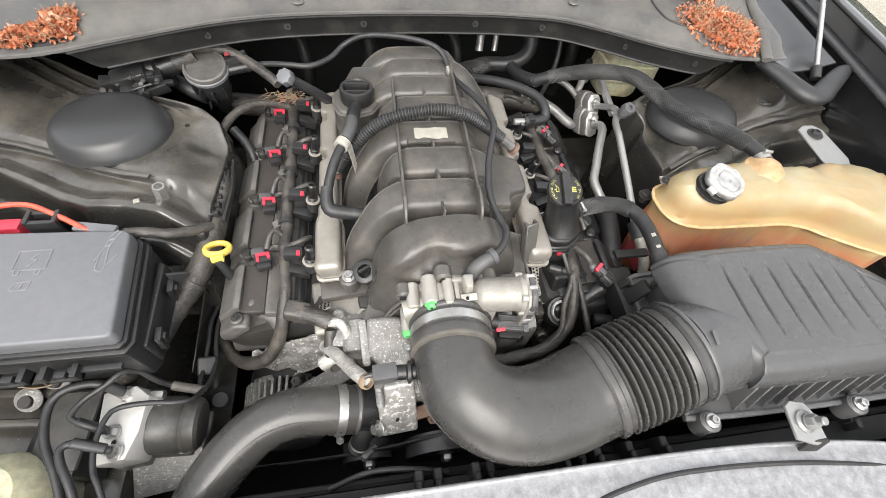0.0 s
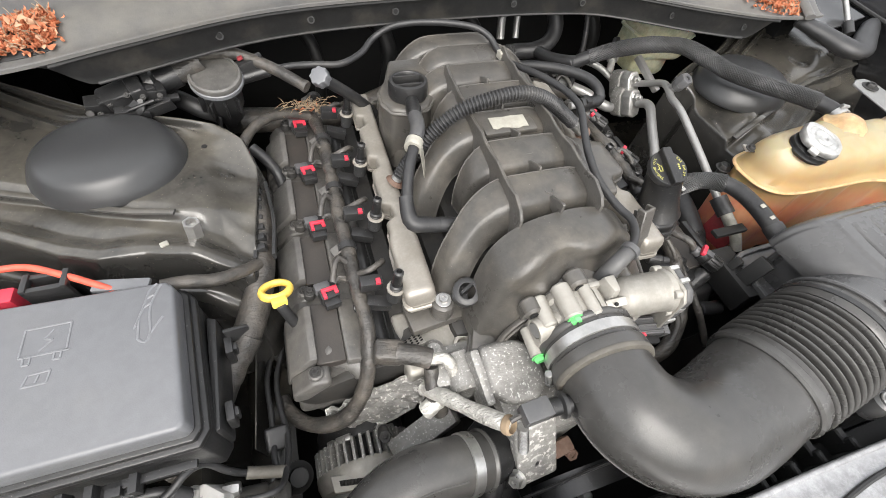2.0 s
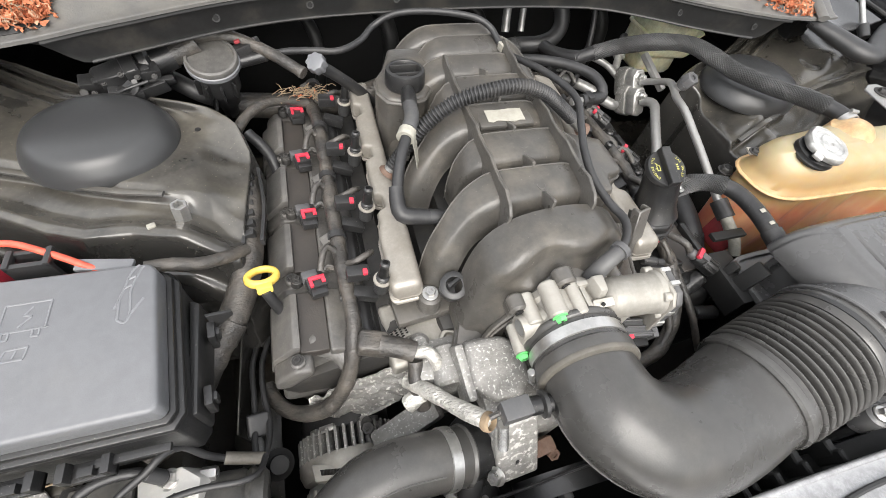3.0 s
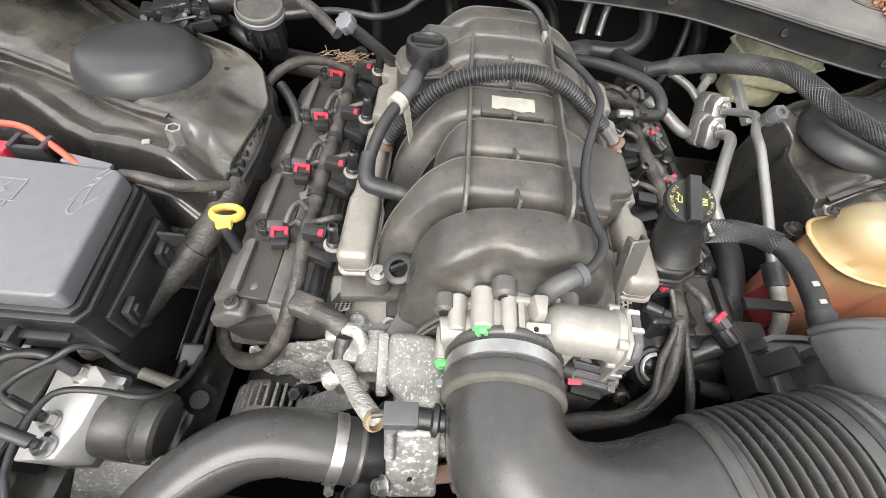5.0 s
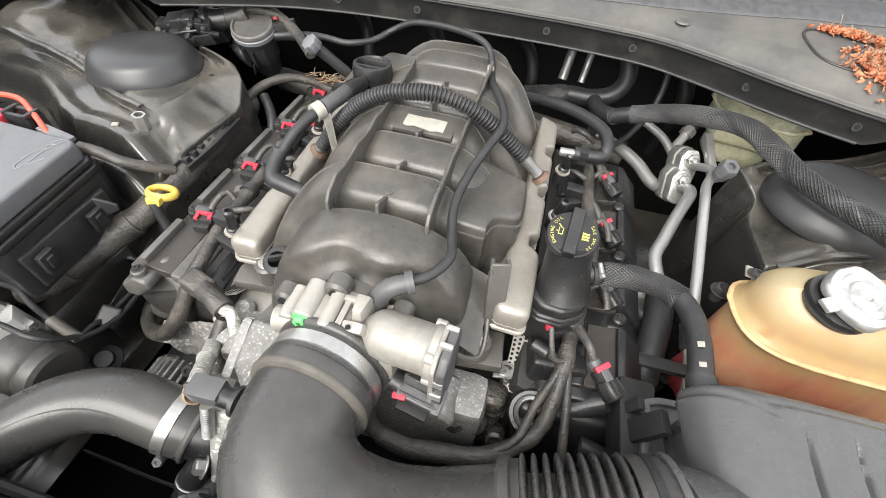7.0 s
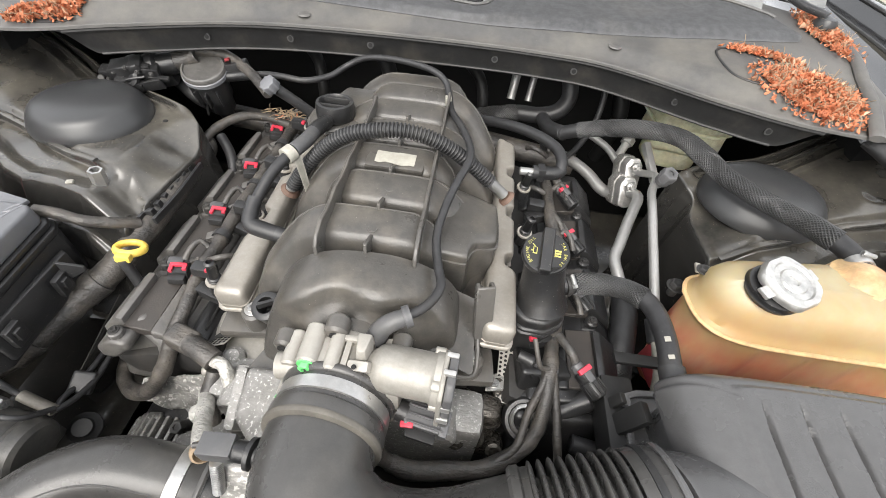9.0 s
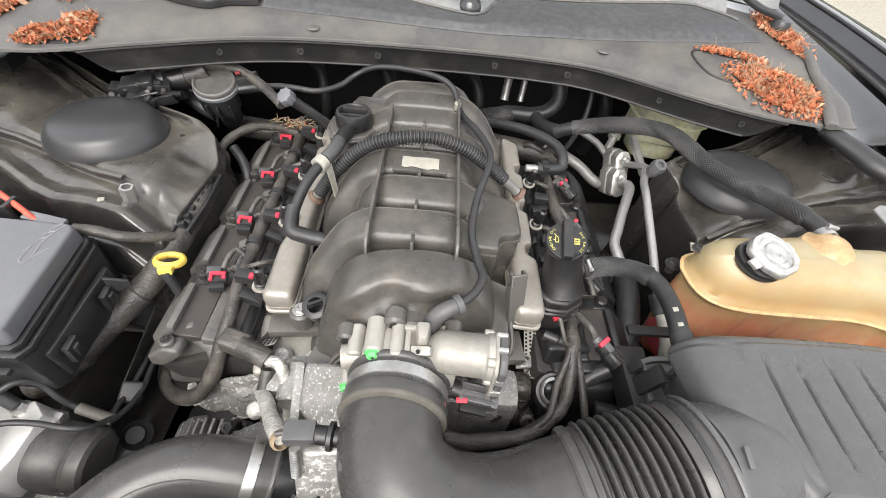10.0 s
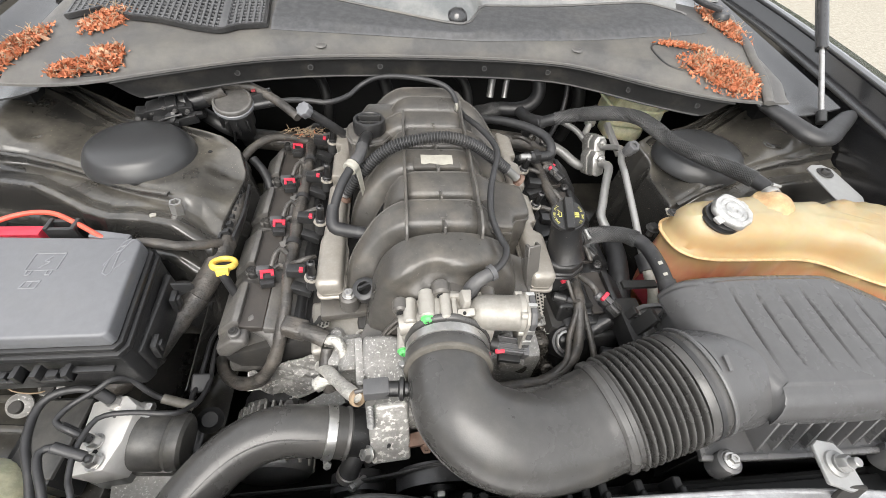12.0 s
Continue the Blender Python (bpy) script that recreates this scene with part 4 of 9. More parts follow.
def fuel_rail(s):
    """Pressed box-section rail: notched outer edge, pillow-shaped front end on a stub."""
    y0, y1 = (0.006, 0.398) if s < 0 else (-0.005, 0.372)
    zt = 0.838 if s < 0 else 0.856
    t = thing("fuel_rail", (0.165 * s, 0.2, 0.78), "pale metal box-section fuel rail beside the manifold", "fuel rail", group="fuel rails")
    m = Matrix.Translation((0, y0, zt)) @ pose(0, 0, 0, 1.6 if s < 0 else 0.2, 5 * s, 0) @ Matrix.Translation((0, -y0, 0))

    def edges(f):
        a, b = (0.151, 0.182) if s < 0 else (0.137, 0.167)
        w = step_up(0.22, 0.27, f)
        a, b = a - 0.004 * (1 - w), b + 0.004 * (1 - w)
        ph = (f * 4.2 + (0.1 if s < 0 else 0.35)) % 1.0
        b -= w * 0.011 * (step_up(0.36, 0.44, ph) - step_up(0.62, 0.72, ph))
        return a, b - 0.010 * step_up(0.94, 1.0, f)

    def loft(lo, hi, grow, e, N=150):
        bm, rings = bmesh.new(), []
        for i in range(N + 1):
            f = i / N
            y = lerp(y0 - grow, y1 + grow, f)
            a, b = edges(f)
            d = min(y - (y0 - grow), y1 + grow - y)
            q = math.sqrt(max(0.02, 1 - max(0.0, 1 - d / 0.011) ** 2))
            c, w, h = (a + b) / 2, (b - a) / 2 + grow - 0.008 * (1 - q), (hi - lo) / 2 * lerp(0.45, 1.0, q)
            ring = []
            for k in range(28):
                th = 2 * math.pi * k / 28
                u, v = math.cos(th), math.sin(th)
                ring.append(bm.verts.new(m @ V((s * (c + w * math.copysign(abs(u) ** (2 / e), u)), y, lo + h + h * math.copysign(abs(v) ** (2 / e), v)))))
            rings.append(ring)
        for A, B in zip(rings, rings[1:]):
            for k in range(28):
                bm.faces.new((A[k], A[(k + 1) % 28], B[(k + 1) % 28], B[k]))
        bm.faces.new(rings[0][::-1])
        bm.faces.new(rings[-1])
        return bm
    part("bar", loft(-0.030, 0.0, 0.0, 3.6), RAIL, t, sharp=75)
    part("lower_flange", loft(-0.034, -0.028, 0.0022, 6.0), RAIL, t, sharp=60)
    part("seam_line", loft(-0.0245, -0.0225, 0.0006, 6.0), RAIL, t, sharp=60)
    x = s * sum(edges(0.03)) / 2
    z = zt - 0.030
    part("stub", rod((x, y0 + 0.016, z - 0.026), (x, y0 + 0.016, z), 0.0085, 14), RUST, t, "brown rusty stub")
    part("seal_ring", lathe([(0.007, 0), (0.0105, 0), (0.0105, 0.005), (0.007, 0.005)], 16, pose(x, y0 + 0.016, z - 0.014)), ORANGE, t, "orange seal ring")
    return t


BUMPS = (0.029, 0.090, 0.154, 0.212, 0.268, 0.322, 0.374, 0.420)


# section of a runner: crisp rear edge, flat crown, front rolling down into a deep groove
RUNNER = [(0.92, -0.030), (0.965, 0.020), (0.975, 0.0345), (0.955, 0.0366), (0.90, 0.0366), (0.60, 0.0362), (0.30, 0.0352), (0.0, 0.0338), (-0.18, 0.0322), (-0.30, 0.0300), (-0.39, 0.0265), (-0.46, 0.0220),
          (-0.56, 0.0140), (-0.65, 0.0060), (-0.72, -0.0030), (-0.74, -0.012), (-0.76, -0.030)]


def intake_manifold():
    t = thing("intake_manifold", (0, 0.2, 0.76), "dusty grey moulded intake manifold with curved runners", "intake manifold")
    # core in the dark metal colour stands in for shade between the runners
    bm = bmesh.new()
    box(bm, (-0.040, 0.02, 0.755), (0.046, 0.42, 0.866), 0.012)
    part("core", bm, DARKMETAL, t)
    part("valley_floor", obox((0.19, 0.42, 0.05), pose(0.0, 0.22, 0.775), 0.01), DARKMETAL, t)
    for k, (a, b) in enumerate(zip(BUMPS, BUMPS[1:])):
        y, h = (a + b) / 2, (b - a) / 2
        top = 0.905 + (0.004 if y > 0.2 else 0.0) - 0.010 * step_up(0.36, 0.42, y)
        zc = top - 0.034
        d = 0.036
        # runners serve the two banks by turns: the far side of each ends in a tucked-in round end
        far = [(0.046, y, zc + 0.001), (0.055, y, zc - 0.008), (0.061, y - 0.002, zc - 0.024), (0.062, y - 0.004, zc - 0.050)]
        near = [(0.050, y, zc + 0.001), (0.074, y - 0.12 * d, zc - 0.007), (0.095, y - 0.42 * d, zc - 0.026), (0.110, y - 0.76 * d, zc - 0.052), (0.119, y - 1.05 * d, zc - 0.086)]
        left, right = (near, far) if k % 2 == 0 else (far, near)
        path = [(-x, v, w) for x, v, w in left[::-1]] + [(-0.02, y, zc + 0.003), (0.02, y, zc + 0.003)] + right
        pts = curve(path, 0.005)
        bm, rings, edge = bmesh.new(), [], []
        for i, p in enumerate(pts):
            g = (pts[min(i + 1, len(pts) - 1)] - pts[max(i - 1, 0)]).normalized()
            across = (V((0, 1, 0)) - g * g.y).normalized()
            out = across.cross(g).normalized()
            out = -out if out.z < 0 or (abs(out.z) < 0.05 and out.x * p.x < 0) else out
            q = abs(p.x)
            if (p.x < 0) == (k % 2 == 0):
                leg = step_up(0.045, 0.095, q)
                deep, wide = 1.0 - 0.30 * leg, 1.0 - 0.34 * leg
            else:
                leg = step_up(0.038, 0.062, q)
                deep, wide = 1.0 - 0.35 * leg, 1.0 - 0.40 * leg
            ring = [p + out * (o if o > 0 else o * (1.0 - 0.65 * leg)) * deep + across * w * h * wide for w, o in RUNNER]
            edge.append(ring[3] + out * 0.0003)
            rings.append([bm.verts.new(q) for q in ring])
        for A, B in zip(rings, rings[1:]):
            for j in range(len(A)):
                bm.faces.new((A[j], A[(j + 1) % len(A)], B[(j + 1) % len(A)], B[j]))
        bm.faces.new(rings[0][::-1])
        bm.faces.new(rings[-1])
        part("runner", bm, MANIFOLD, t, sharp=32)
        part("mould_seam", sweep(bmesh.new(), edge, 0.0011, 6), MANIFOLD, t)
        if y < 0.34:
            fin = prism([(0, 0), (0.030, 0), (0.026, 0.014), (0.004, 0.0245), (0.0, 0.0245)], -0.0018, 0.0018, 0.0006, 1, m=Matrix.Translation((0, a - 0.003, top - 0.012)) @ pose(0, 0, 0, 90, 0, 90))
            part("fin", fin, MANIFOLD, t)
    for s in (-1, 1):
        y1 = 0.300 if s < 0 else 0.335
        ol = [(0.022, 0.86), (0.022, 0.908), (0.030, 0.917)]
        for i in range(1, 15):
            f = i / 15
            ol.append((lerp(0.03, y1, f), 0.9225 + 0.002 * math.sin(f * 30)))
        ol += [(y1, 0.929), (y1 + 0.006, 0.925), (y1 + 0.006, 0.86)]
        bm = prism(ol, -0.002, 0.002, 0.0008, 1, m=Matrix.Translation((0.0515 * s, 0, 0)) @ pose(0, 0, 0, 90, 0, 90))
        part("rib", bm, MANIFOLD, t, "thin upright moulded rib")
    # front chamber: a flat-topped bulged cover with a waving front crease, swelling down to the left foot
    path = curve([(0.078, -0.004, 0.798), (0.075, 0.000, 0.830), (0.062, 0.003, 0.853), (0.034, 0.004, 0.866), (0.0, 0.003, 0.869), (-0.032, 0.000, 0.866), (-0.054, -0.004, 0.853), (-0.070, -0.011, 0.828), (-0.080, -0.020, 0.796), (-0.085, -0.027, 0.764)], 0.005)
    bm, rings = bmesh.new(), []
    for i, p in enumerate(path):
        f = i / (len(path) - 1)
        g = (path[min(i + 1, len(path) - 1)] - path[max(i - 1, 0)]).normalized()
        out = g.cross(V((0, 1, 0))).normalized() * -1
        if out.z < -0.01 or (abs(out.z) <= 0.01 and out.x * p.x < 0):
            out = -out
        wave = 0.0052 * math.cos(2 * math.pi * (p.x + 0.016) / 0.070) * step_up(0.076, 0.058, p.x) * step_up(-0.070, -0.040, p.x)
        th = lerp(1.0, 0.80, step_up(0.55, 0.85, f)) * lerp(0.75, 1.0, step_up(0.0, 0.25, f))
        # flat crown between a crisp rear edge and the waving crease, then the steep front face
        crown = [(0.006, 0.0275), (0.0300, 0.0275), (0.0340, 0.0272), (0.0362, 0.0258)]
        front = curve([(0.0362, 0.0258, 0), (0.0362, 0.010, 0), (0.0356, -0.004, 0), (0.0344, -0.0135 + wave, 0), (0.0305, -0.0215 + wave, 0), (0.0210, -0.0250 + wave, 0), (0.0115, -0.0275 + 0.5 * wave, 0), (0.0035, -0.0335, 0), (-0.004, -0.041, 0), (-0.010, -0.042, 0)], 0.003)
        n0 = 26
        front = [front[int(round(k * (len(front) - 1) / (n0 - 1)))] for k in range(n0)]
        loop = [V((-0.028, 0.0265, 0))] + [V((o, w, 0)) for o, w in crown] + front[1:] + [V((-0.028, -0.039, 0))]
        loop = [V((q.x * th, q.y * lerp(1.0, 0.86, step_up(0.6, 0.9, f)), 0)) for q in loop]
        rings.append([bm.verts.new(p + out * q.x + V((0, q.y, 0))) for q in loop])
    for A, B in zip(rings, rings[1:]):
        for k in range(len(A)):
            bm.faces.new((A[k], A[(k + 1) % len(A)], B[(k + 1) % len(A)], B[k]))
    bm.faces.new(rings[0][::-1])
    bm.faces.new(rings[-1])
    part("front_chamber", bm, MANIFOLD, t, "bulged front chamber with a waving edge", sharp=46)
    seam = [(0.088, -0.022, 0.822), (0.076, -0.044, 0.834), (0.056, -0.050, 0.840), (0.030, -0.046, 0.842), (0.0, -0.046, 0.842), (-0.030, -0.051, 0.840), (-0.056, -0.052, 0.828), (-0.078, -0.056, 0.806), (-0.092, -0.062, 0.780)]
    part("seam", tube(seam, (0.0040, 0.0028), 8), MANIFOLD, t)
    part("seam", tube([(x, y - 0.003, z - 0.009) for x, y, z in seam], (0.0034, 0.0026), 8), MANIFOLD, t)
    part("front_wall", obox((0.150, 0.03, 0.06), pose(0.0, -0.020, 0.806, -8, 0, 0), 0.012, 3), MANIFOLD, t)
    for k, (w, z) in enumerate(((0.066, 0.776), (0.072, 0.762), (0.068, 0.748))):
        part("foot_flange", obox((w, 0.066, 0.011), pose(-0.082, -0.048, z, 8, 10, -22), 0.005, 2), MANIFOLD, t)
    # throttle mounting ears
    for x, y, z, r in ((-0.010, -0.046, 0.878, 0.014), (-0.062, -0.055, 0.856, 0.012), (0.052, -0.05, 0.868, 0.012), (-0.05, -0.062, 0.80, 0.012)):
        bm = rod((x, y + 0.010, z), (x, y - 0.010, z), r * 0.85, 20, 0.003)
        box(bm, (x - 0.6 * r, y - 0.004, z - 0.022), (x + 0.6 * r, y + 0.012, z - 0.002), 0.003)
        part("ear", bm, MANIFOLD, t)
        part("ear_hole", rod((x, y - 0.0105, z), (x, y - 0.0115, z), r * 0.42, 12, 0), VOID, t)
    part("throat", rod((0, -0.056, 0.822), (0, -0.01, 0.822), 0.050, 36, 0.004), MANIFOLD, t)
    # side chamber by the right rib
    ol = [(0.062, 0.056), (0.100, 0.056), (0.105, 0.060), (0.108, 0.072), (0.114, 0.081), (0.124, 0.085), (0.133, 0.088), (0.138, 0.098), (0.136, 0.146), (0.128, 0.154), (0.074, 0.170), (0.062, 0.165)]

    def lid(x, y, drop):
        return 0.888 - 0.10 * (x - 0.10) - drop
    bm, rings = bmesh.new(), []
    ring0 = curve([(x, y, 0) for x, y in ol + [ol[0]]], 0.004)[:-1]
    for inset, drop in ((-0.001, 0.075), (0.000, 0.016), (-0.0022, 0.0155), (-0.0022, 0.0125), (0.000, 0.012), (0.000, 0.005), (0.0015, 0.0018), (0.005, 0.0), (0.018, -0.0006), (0.030, -0.0008)):
        ring = []
        for p in ring0:
            d = V((0.100 - p.x, 0.113 - p.y))
            q = p.xy + d.normalized() * min(inset, d.length)
            ring.append(bm.verts.new((q.x, q.y, lid(q.x, q.y, drop))))
        rings.append(ring)
    for A, B in zip(rings, rings[1:]):
        for k in range(len(A)):
            bm.faces.new((A[k], A[(k + 1) % len(A)], B[(k + 1) % len(A)], B[k]))
    bm.faces.new(rings[-1])
    part("side_chamber", bm, MANIFOLD, t, "smooth flat-topped side chamber with a lipped edge", sharp=50)
    # forked upright bracket and stiffeners by the side wall
    fork = along((0.1335, 0.000, 0.808), (0.1275, 0.0235, 0.884))
    part("fork", prism([(-0.010, -0.006), (0.010, -0.006), (0.010, 0.006), (0.005, 0.006), (0.005, -0.002), (-0.005, -0.002), (-0.005, 0.006), (-0.010, 0.006)], 0.0, 0.080, 0.0012, 1, m=fork @ pose(0, 0, 0, 0, 0, 180)), MANIFOLD, t, "forked upright moulding")
    part("fork_brace", prism([(-0.001, -0.004), (0.001, -0.004), (0.001, -0.016), (-0.001, -0.012)], 0.0, 0.070, 0.0005, 1, m=fork), MANIFOLD, t)
    corners = [V((0.074, 0.030, 0.872)), V((0.122, 0.034, 0.842)), V((0.128, -0.038, 0.800)), V((0.066, -0.036, 0.838))]
    part("oblique_wall", sheet(lambda u, v: tuple(corners[0].lerp(corners[1], u).lerp(corners[3].lerp(corners[2], u), v)), 6, 6, 0.006), MANIFOLD, t)
    part("wall_lip", tube([corners[0], corners[3], corners[2], corners[1]], 0.0028, 8), MANIFOLD, t)
    # rear crown
    for s in (-1, 1):
        bm = rod((0.038 * s, 0.415, 0.872), (0.038 * s, 0.398, 0.892), 0.008, 14)
        hexhead(bm, (0.038 * s, 0.398, 0.892), (0, -0.6, 0.8), 0.004, 0.004)
        part("screw_boss", bm, MANIFOLD, t)
    # rear-left breather chamber with its twist cap seat
    ol = [(-0.150, 0.285), (-0.140, 0.262), (-0.112, 0.252), (-0.086, 0.262), (-0.072, 0.285), (-0.052, 0.330), (-0.052, 0.385), (-0.118, 0.385), (-0.135, 0.335), (-0.150, 0.312)]
    part("breather_chamber", prism(ol, 0.79, 0.893, 0.006, 3), MANIFOLD, t, "flat-topped breather chamber")
    part("breather_plate", prism([(x * 1.04 + 0.004, y * 1.0 - 0.003) for x, y in ol], 0.884, 0.889, 0.002, 1), MANIFOLD, t)
    # torn sticker on a flat seat
    part("sticker_seat", obox((0.075, 0.034, 0.008), pose(0.0, 0.186, 0.9045, 4, 0, 0), 0.003), MANIFOLD, t)
    bm = prism([(-0.031, -0.010), (-0.024, -0.012), (-0.014, -0.009), (0.002, -0.012), (0.012, -0.014), (0.022, -0.011), (0.031, -0.012), (0.031, 0.011), (0.010, 0.012), (-0.006, 0.011), (-0.031, 0.012)], 0, 0.0006, 0, 1, m=pose(0.0, 0.186, 0.9092, 4, 0, 0) @ Matrix.Diagonal((0.82, 0.95, 1, 1)))
    part("sticker", bm, WHITE, t, "torn off-white paper sticker")
    # moulded dot marks
    for x, y in ((0.004, 0.128), (0.0, 0.06)):
        part("mould_mark", sweep(bmesh.new(), [(x + 0.005 * math.cos(a), y + 0.005 * math.sin(a), 0.9078) for a in [2 * math.pi * k / 20 for k in range(21)]], 0.0008, 6), MANIFOLD, t)
    return t


def twist_cap(manifold):
    m = pose(-0.110, 0.291, 0.893, -4, 0, 0)
    t = part("breather_cap", lathe([(0, 0), (0.027, 0), (0.028, 0.003), (0.028, 0.016), (0.0265, 0.023), (0.0225, 0.024), (0.0210, 0.022), (0.0200, 0.007), (0, 0.007)], 36, m), PLASTIC, manifold, "black round twist cap")
    bm = bmesh.new()
    for v in (-0.011, 0.011):
        box(bm, (-0.019, v - 0.0018, 0.006), (0.019, v + 0.0018, 0.0235), 0.0012, 2, m)
    part("grip", bm, PLASTIC, t)
    part("label_bar", obox((0.018, 0.012, 0.0006), m @ pose(0, 0, 0.0074), 0), COVER, t)


def throttle_body():
    t = thing("throttle_body", (0, -0.08, 0.80), "pale cast aluminium throttle body with electric motor", "throttle body")
    bm = lathe([(0.040, 0), (0.053, 0.0), (0.055, 0.003), (0.055, 0.009), (0.0515, 0.013), (0.0505, 0.036), (0.0505, 0.038), (0.0505, 0.043), (0.048, 0.046), (0.040, 0.046), (0.040, 0)], 52, along((0, -0.052, 0.821), (-0.002, -0.10, 0.827)))
    part("bore", bm, PALE, t)
    # bolt tubes lying along the top, a raised frame between them and a web
    for x, z, r, y1 in ((-0.029, 0.8730, 0.0105, -0.0850), (-0.006, 0.8770, 0.0070, -0.0900), (-0.050, 0.8560, 0.0090, -0.0820), (0.044, 0.8640, 0.0090, -0.0860)):
        part("bolt_tube", rod((x, -0.046, z), (x, y1, z - 0.001), r, 22, 0.002), PALE, t)
    bm = bmesh.new()
    box(bm, (-0.036, -0.090, 0.846), (0.030, -0.052, 0.8715), 0.006, 3)
    part("upper_casting", bm, PALE, t)
    for lo, hi in (((-0.022, -0.088, 0.870), (-0.012, -0.056, 0.8755)), ((0.002, -0.089, 0.868), (0.008, -0.054, 0.8790)), ((0.000, -0.060, 0.868), (0.018, -0.054, 0.8810))):
        bm = bmesh.new()
        box(bm, lo, hi, 0.0018)
        part("rib", bm, PALE, t)
    part("wedge", prism([(0.010, -0.052), (0.030, -0.052), (0.026, -0.080), (0.014, -0.080)], 0.866, 0.892, 0.003, 2, 0.30), PALE, t)
    for lo, hi in (((-0.060, -0.090, 0.796), (-0.042, -0.056, 0.850)), ((0.040, -0.096, 0.800), (0.058, -0.060, 0.858))):
        bm = bmesh.new()
        box(bm, lo, hi, 0.006)
        part("side_casting", bm, PALE, t)
    part("stub", lathe([(0, 0), (0.0150, 0), (0.0135, 0.006), (0.0135, 0.026), (0.0125, 0.0285), (0.0095, 0.0285), (0.0090, 0.027), (0, 0.027)], 26, along((-0.036, -0.074, 0.846), (-0.066, -0.0775, 0.8445))), PALE, t)
    part("stub_plug", rod((-0.0630, -0.0772, 0.8446), (-0.0642, -0.0774, 0.8446), 0.0088, 20, 0.0004), GREYMETAL, t, "grey-blue end plug")
    part("lower_lug", rod((-0.058, -0.060, 0.815), (-0.0585, -0.096, 0.813), 0.0085, 18, 0.002), PALE, t)
    for p, d in (((-0.0292, -0.0852, 0.8722), (0, -1, 0.05)), ((-0.0585, -0.0962, 0.813), (0, -1, 0.05))):
        part("painted_bolt", hexhead(bmesh.new(), p, d, 0.0062, 0.0060, 0.0085), GREEN, t, "bolt head dabbed with green paint")
    a, b = V((0.033, -0.0730, 0.8640)), V((0.094, -0.0770, 0.8640))
    d = (b - a)
    L = d.length
    bm = lathe([(0, -0.016), (0.007, -0.016), (0.011, -0.012), (0.0145, -0.005), (0.0200, 0.001), (0.0222, 0.006), (0.0230, 0.016), (0.0228, L - 0.010), (0.0234, L - 0.008), (0.0250, L - 0.006), (0.0250, L), (0.0235, L + 0.001), (0, L + 0.001)], 44, along(a, b))
    part("motor", bm, PALE, t, "pale cylindrical motor housing")
    part("nose_ear", obox((0.022, 0.010, 0.012), pose(0.020, -0.082, 0.8765, 24, -18, -8), 0.003), PALE, t)
    part("ear_hole", rod((0.0160, -0.0855, 0.8822), (0.0158, -0.0868, 0.8832), 0.0022, 12, 0), VOID, t)
    for an in (0.5, 2.3, 3.6, 5.2):
        p = b + V((0, math.cos(an), math.sin(an))) * 0.0235
        part("screw_lug", rod(p - d * 0.14, p + d * 0.03, 0.0052, 14, 0.001), PALE, t)
    # dark plastic gear cover behind the flange, held by bright clips
    m = pose(0.0985, -0.0790, 0.8470, 0, 0, -4) @ Matrix.Diagonal((0.85, 0.84, 0.86, 1))
    ol = [(-0.026, -0.052), (0.020, -0.052), (0.030, -0.030), (0.031, 0.034), (0.020, 0.049), (-0.018, 0.049), (-0.030, 0.036), (-0.031, -0.030)]
    part("flange_plate", prism(ol, -0.0055, 0.0, 0.002, 2, m=m @ pose(0, 0, 0, 90, 0, 90)), PALE, t)
    part("gear_cover", prism([(x * 0.97, y * 0.98) for x, y in ol], 0.0003, 0.0105, 0.003, 2, m=m @ pose(0, 0, 0, 90, 0, 90)), GREYPLUG, t, "grey plastic gear cover")
    for y, z in ((-0.027, 0.014), (-0.029, -0.012), (-0.004, 0.047), (0.018, 0.044)):
        part("cover_clip", obox((0.013, 0.006, 0.011), m @ pose(0.003, y, z), 0.0015), ALUM, t, "bright cover clip")
    bm = bmesh.new()
    mp = pose(0.085, -0.0970, 0.8135, 10, 6, -8) @ Matrix.Diagonal((0.84, 0.84, 0.84, 1))
    obox((0.050, 0.026, 0.022), mp, 0.003, 2, bm)
    for k in range(3):
        obox((0.044, 0.0022, 0.0040), mp @ pose(0, -0.009 + 0.009 * k, 0.0125), 0.0008, 1, bm)
    obox((0.010, 0.030, 0.026), mp @ pose(0.022, 0, 0), 0.003, 2, bm)
    part("plug", bm, GREYPLUG, t, "grey motor plug")
    part("plug_lower", obox((0.036, 0.012, 0.012), mp @ pose(-0.002, -0.018, -0.006), 0.002), BLACK, t)
    part("plug_boot", tube([mp @ V((-0.024, 0, 0)), mp @ V((-0.036, 0.001, 0.001))], 0.0105, 18), PLASTIC, t)
    part("plug_lock", obox((0.015, 0.0070, 0.0050), mp @ pose(-0.020, -0.013, 0.008, 0, -14, 10), 0.001), RED, t, "red lock tab")
    part("plug_wire", wrapped(bmesh.new(), [mp @ V((-0.034, 0.001, 0.001)), (0.040, -0.100, 0.805), (0.036, -0.110, 0.790), (0.040, -0.122, 0.772), (0.056, -0.126, 0.755)], 0.0085, 16, 17, 0.10), TAPE, t, "taped lead")
    return t


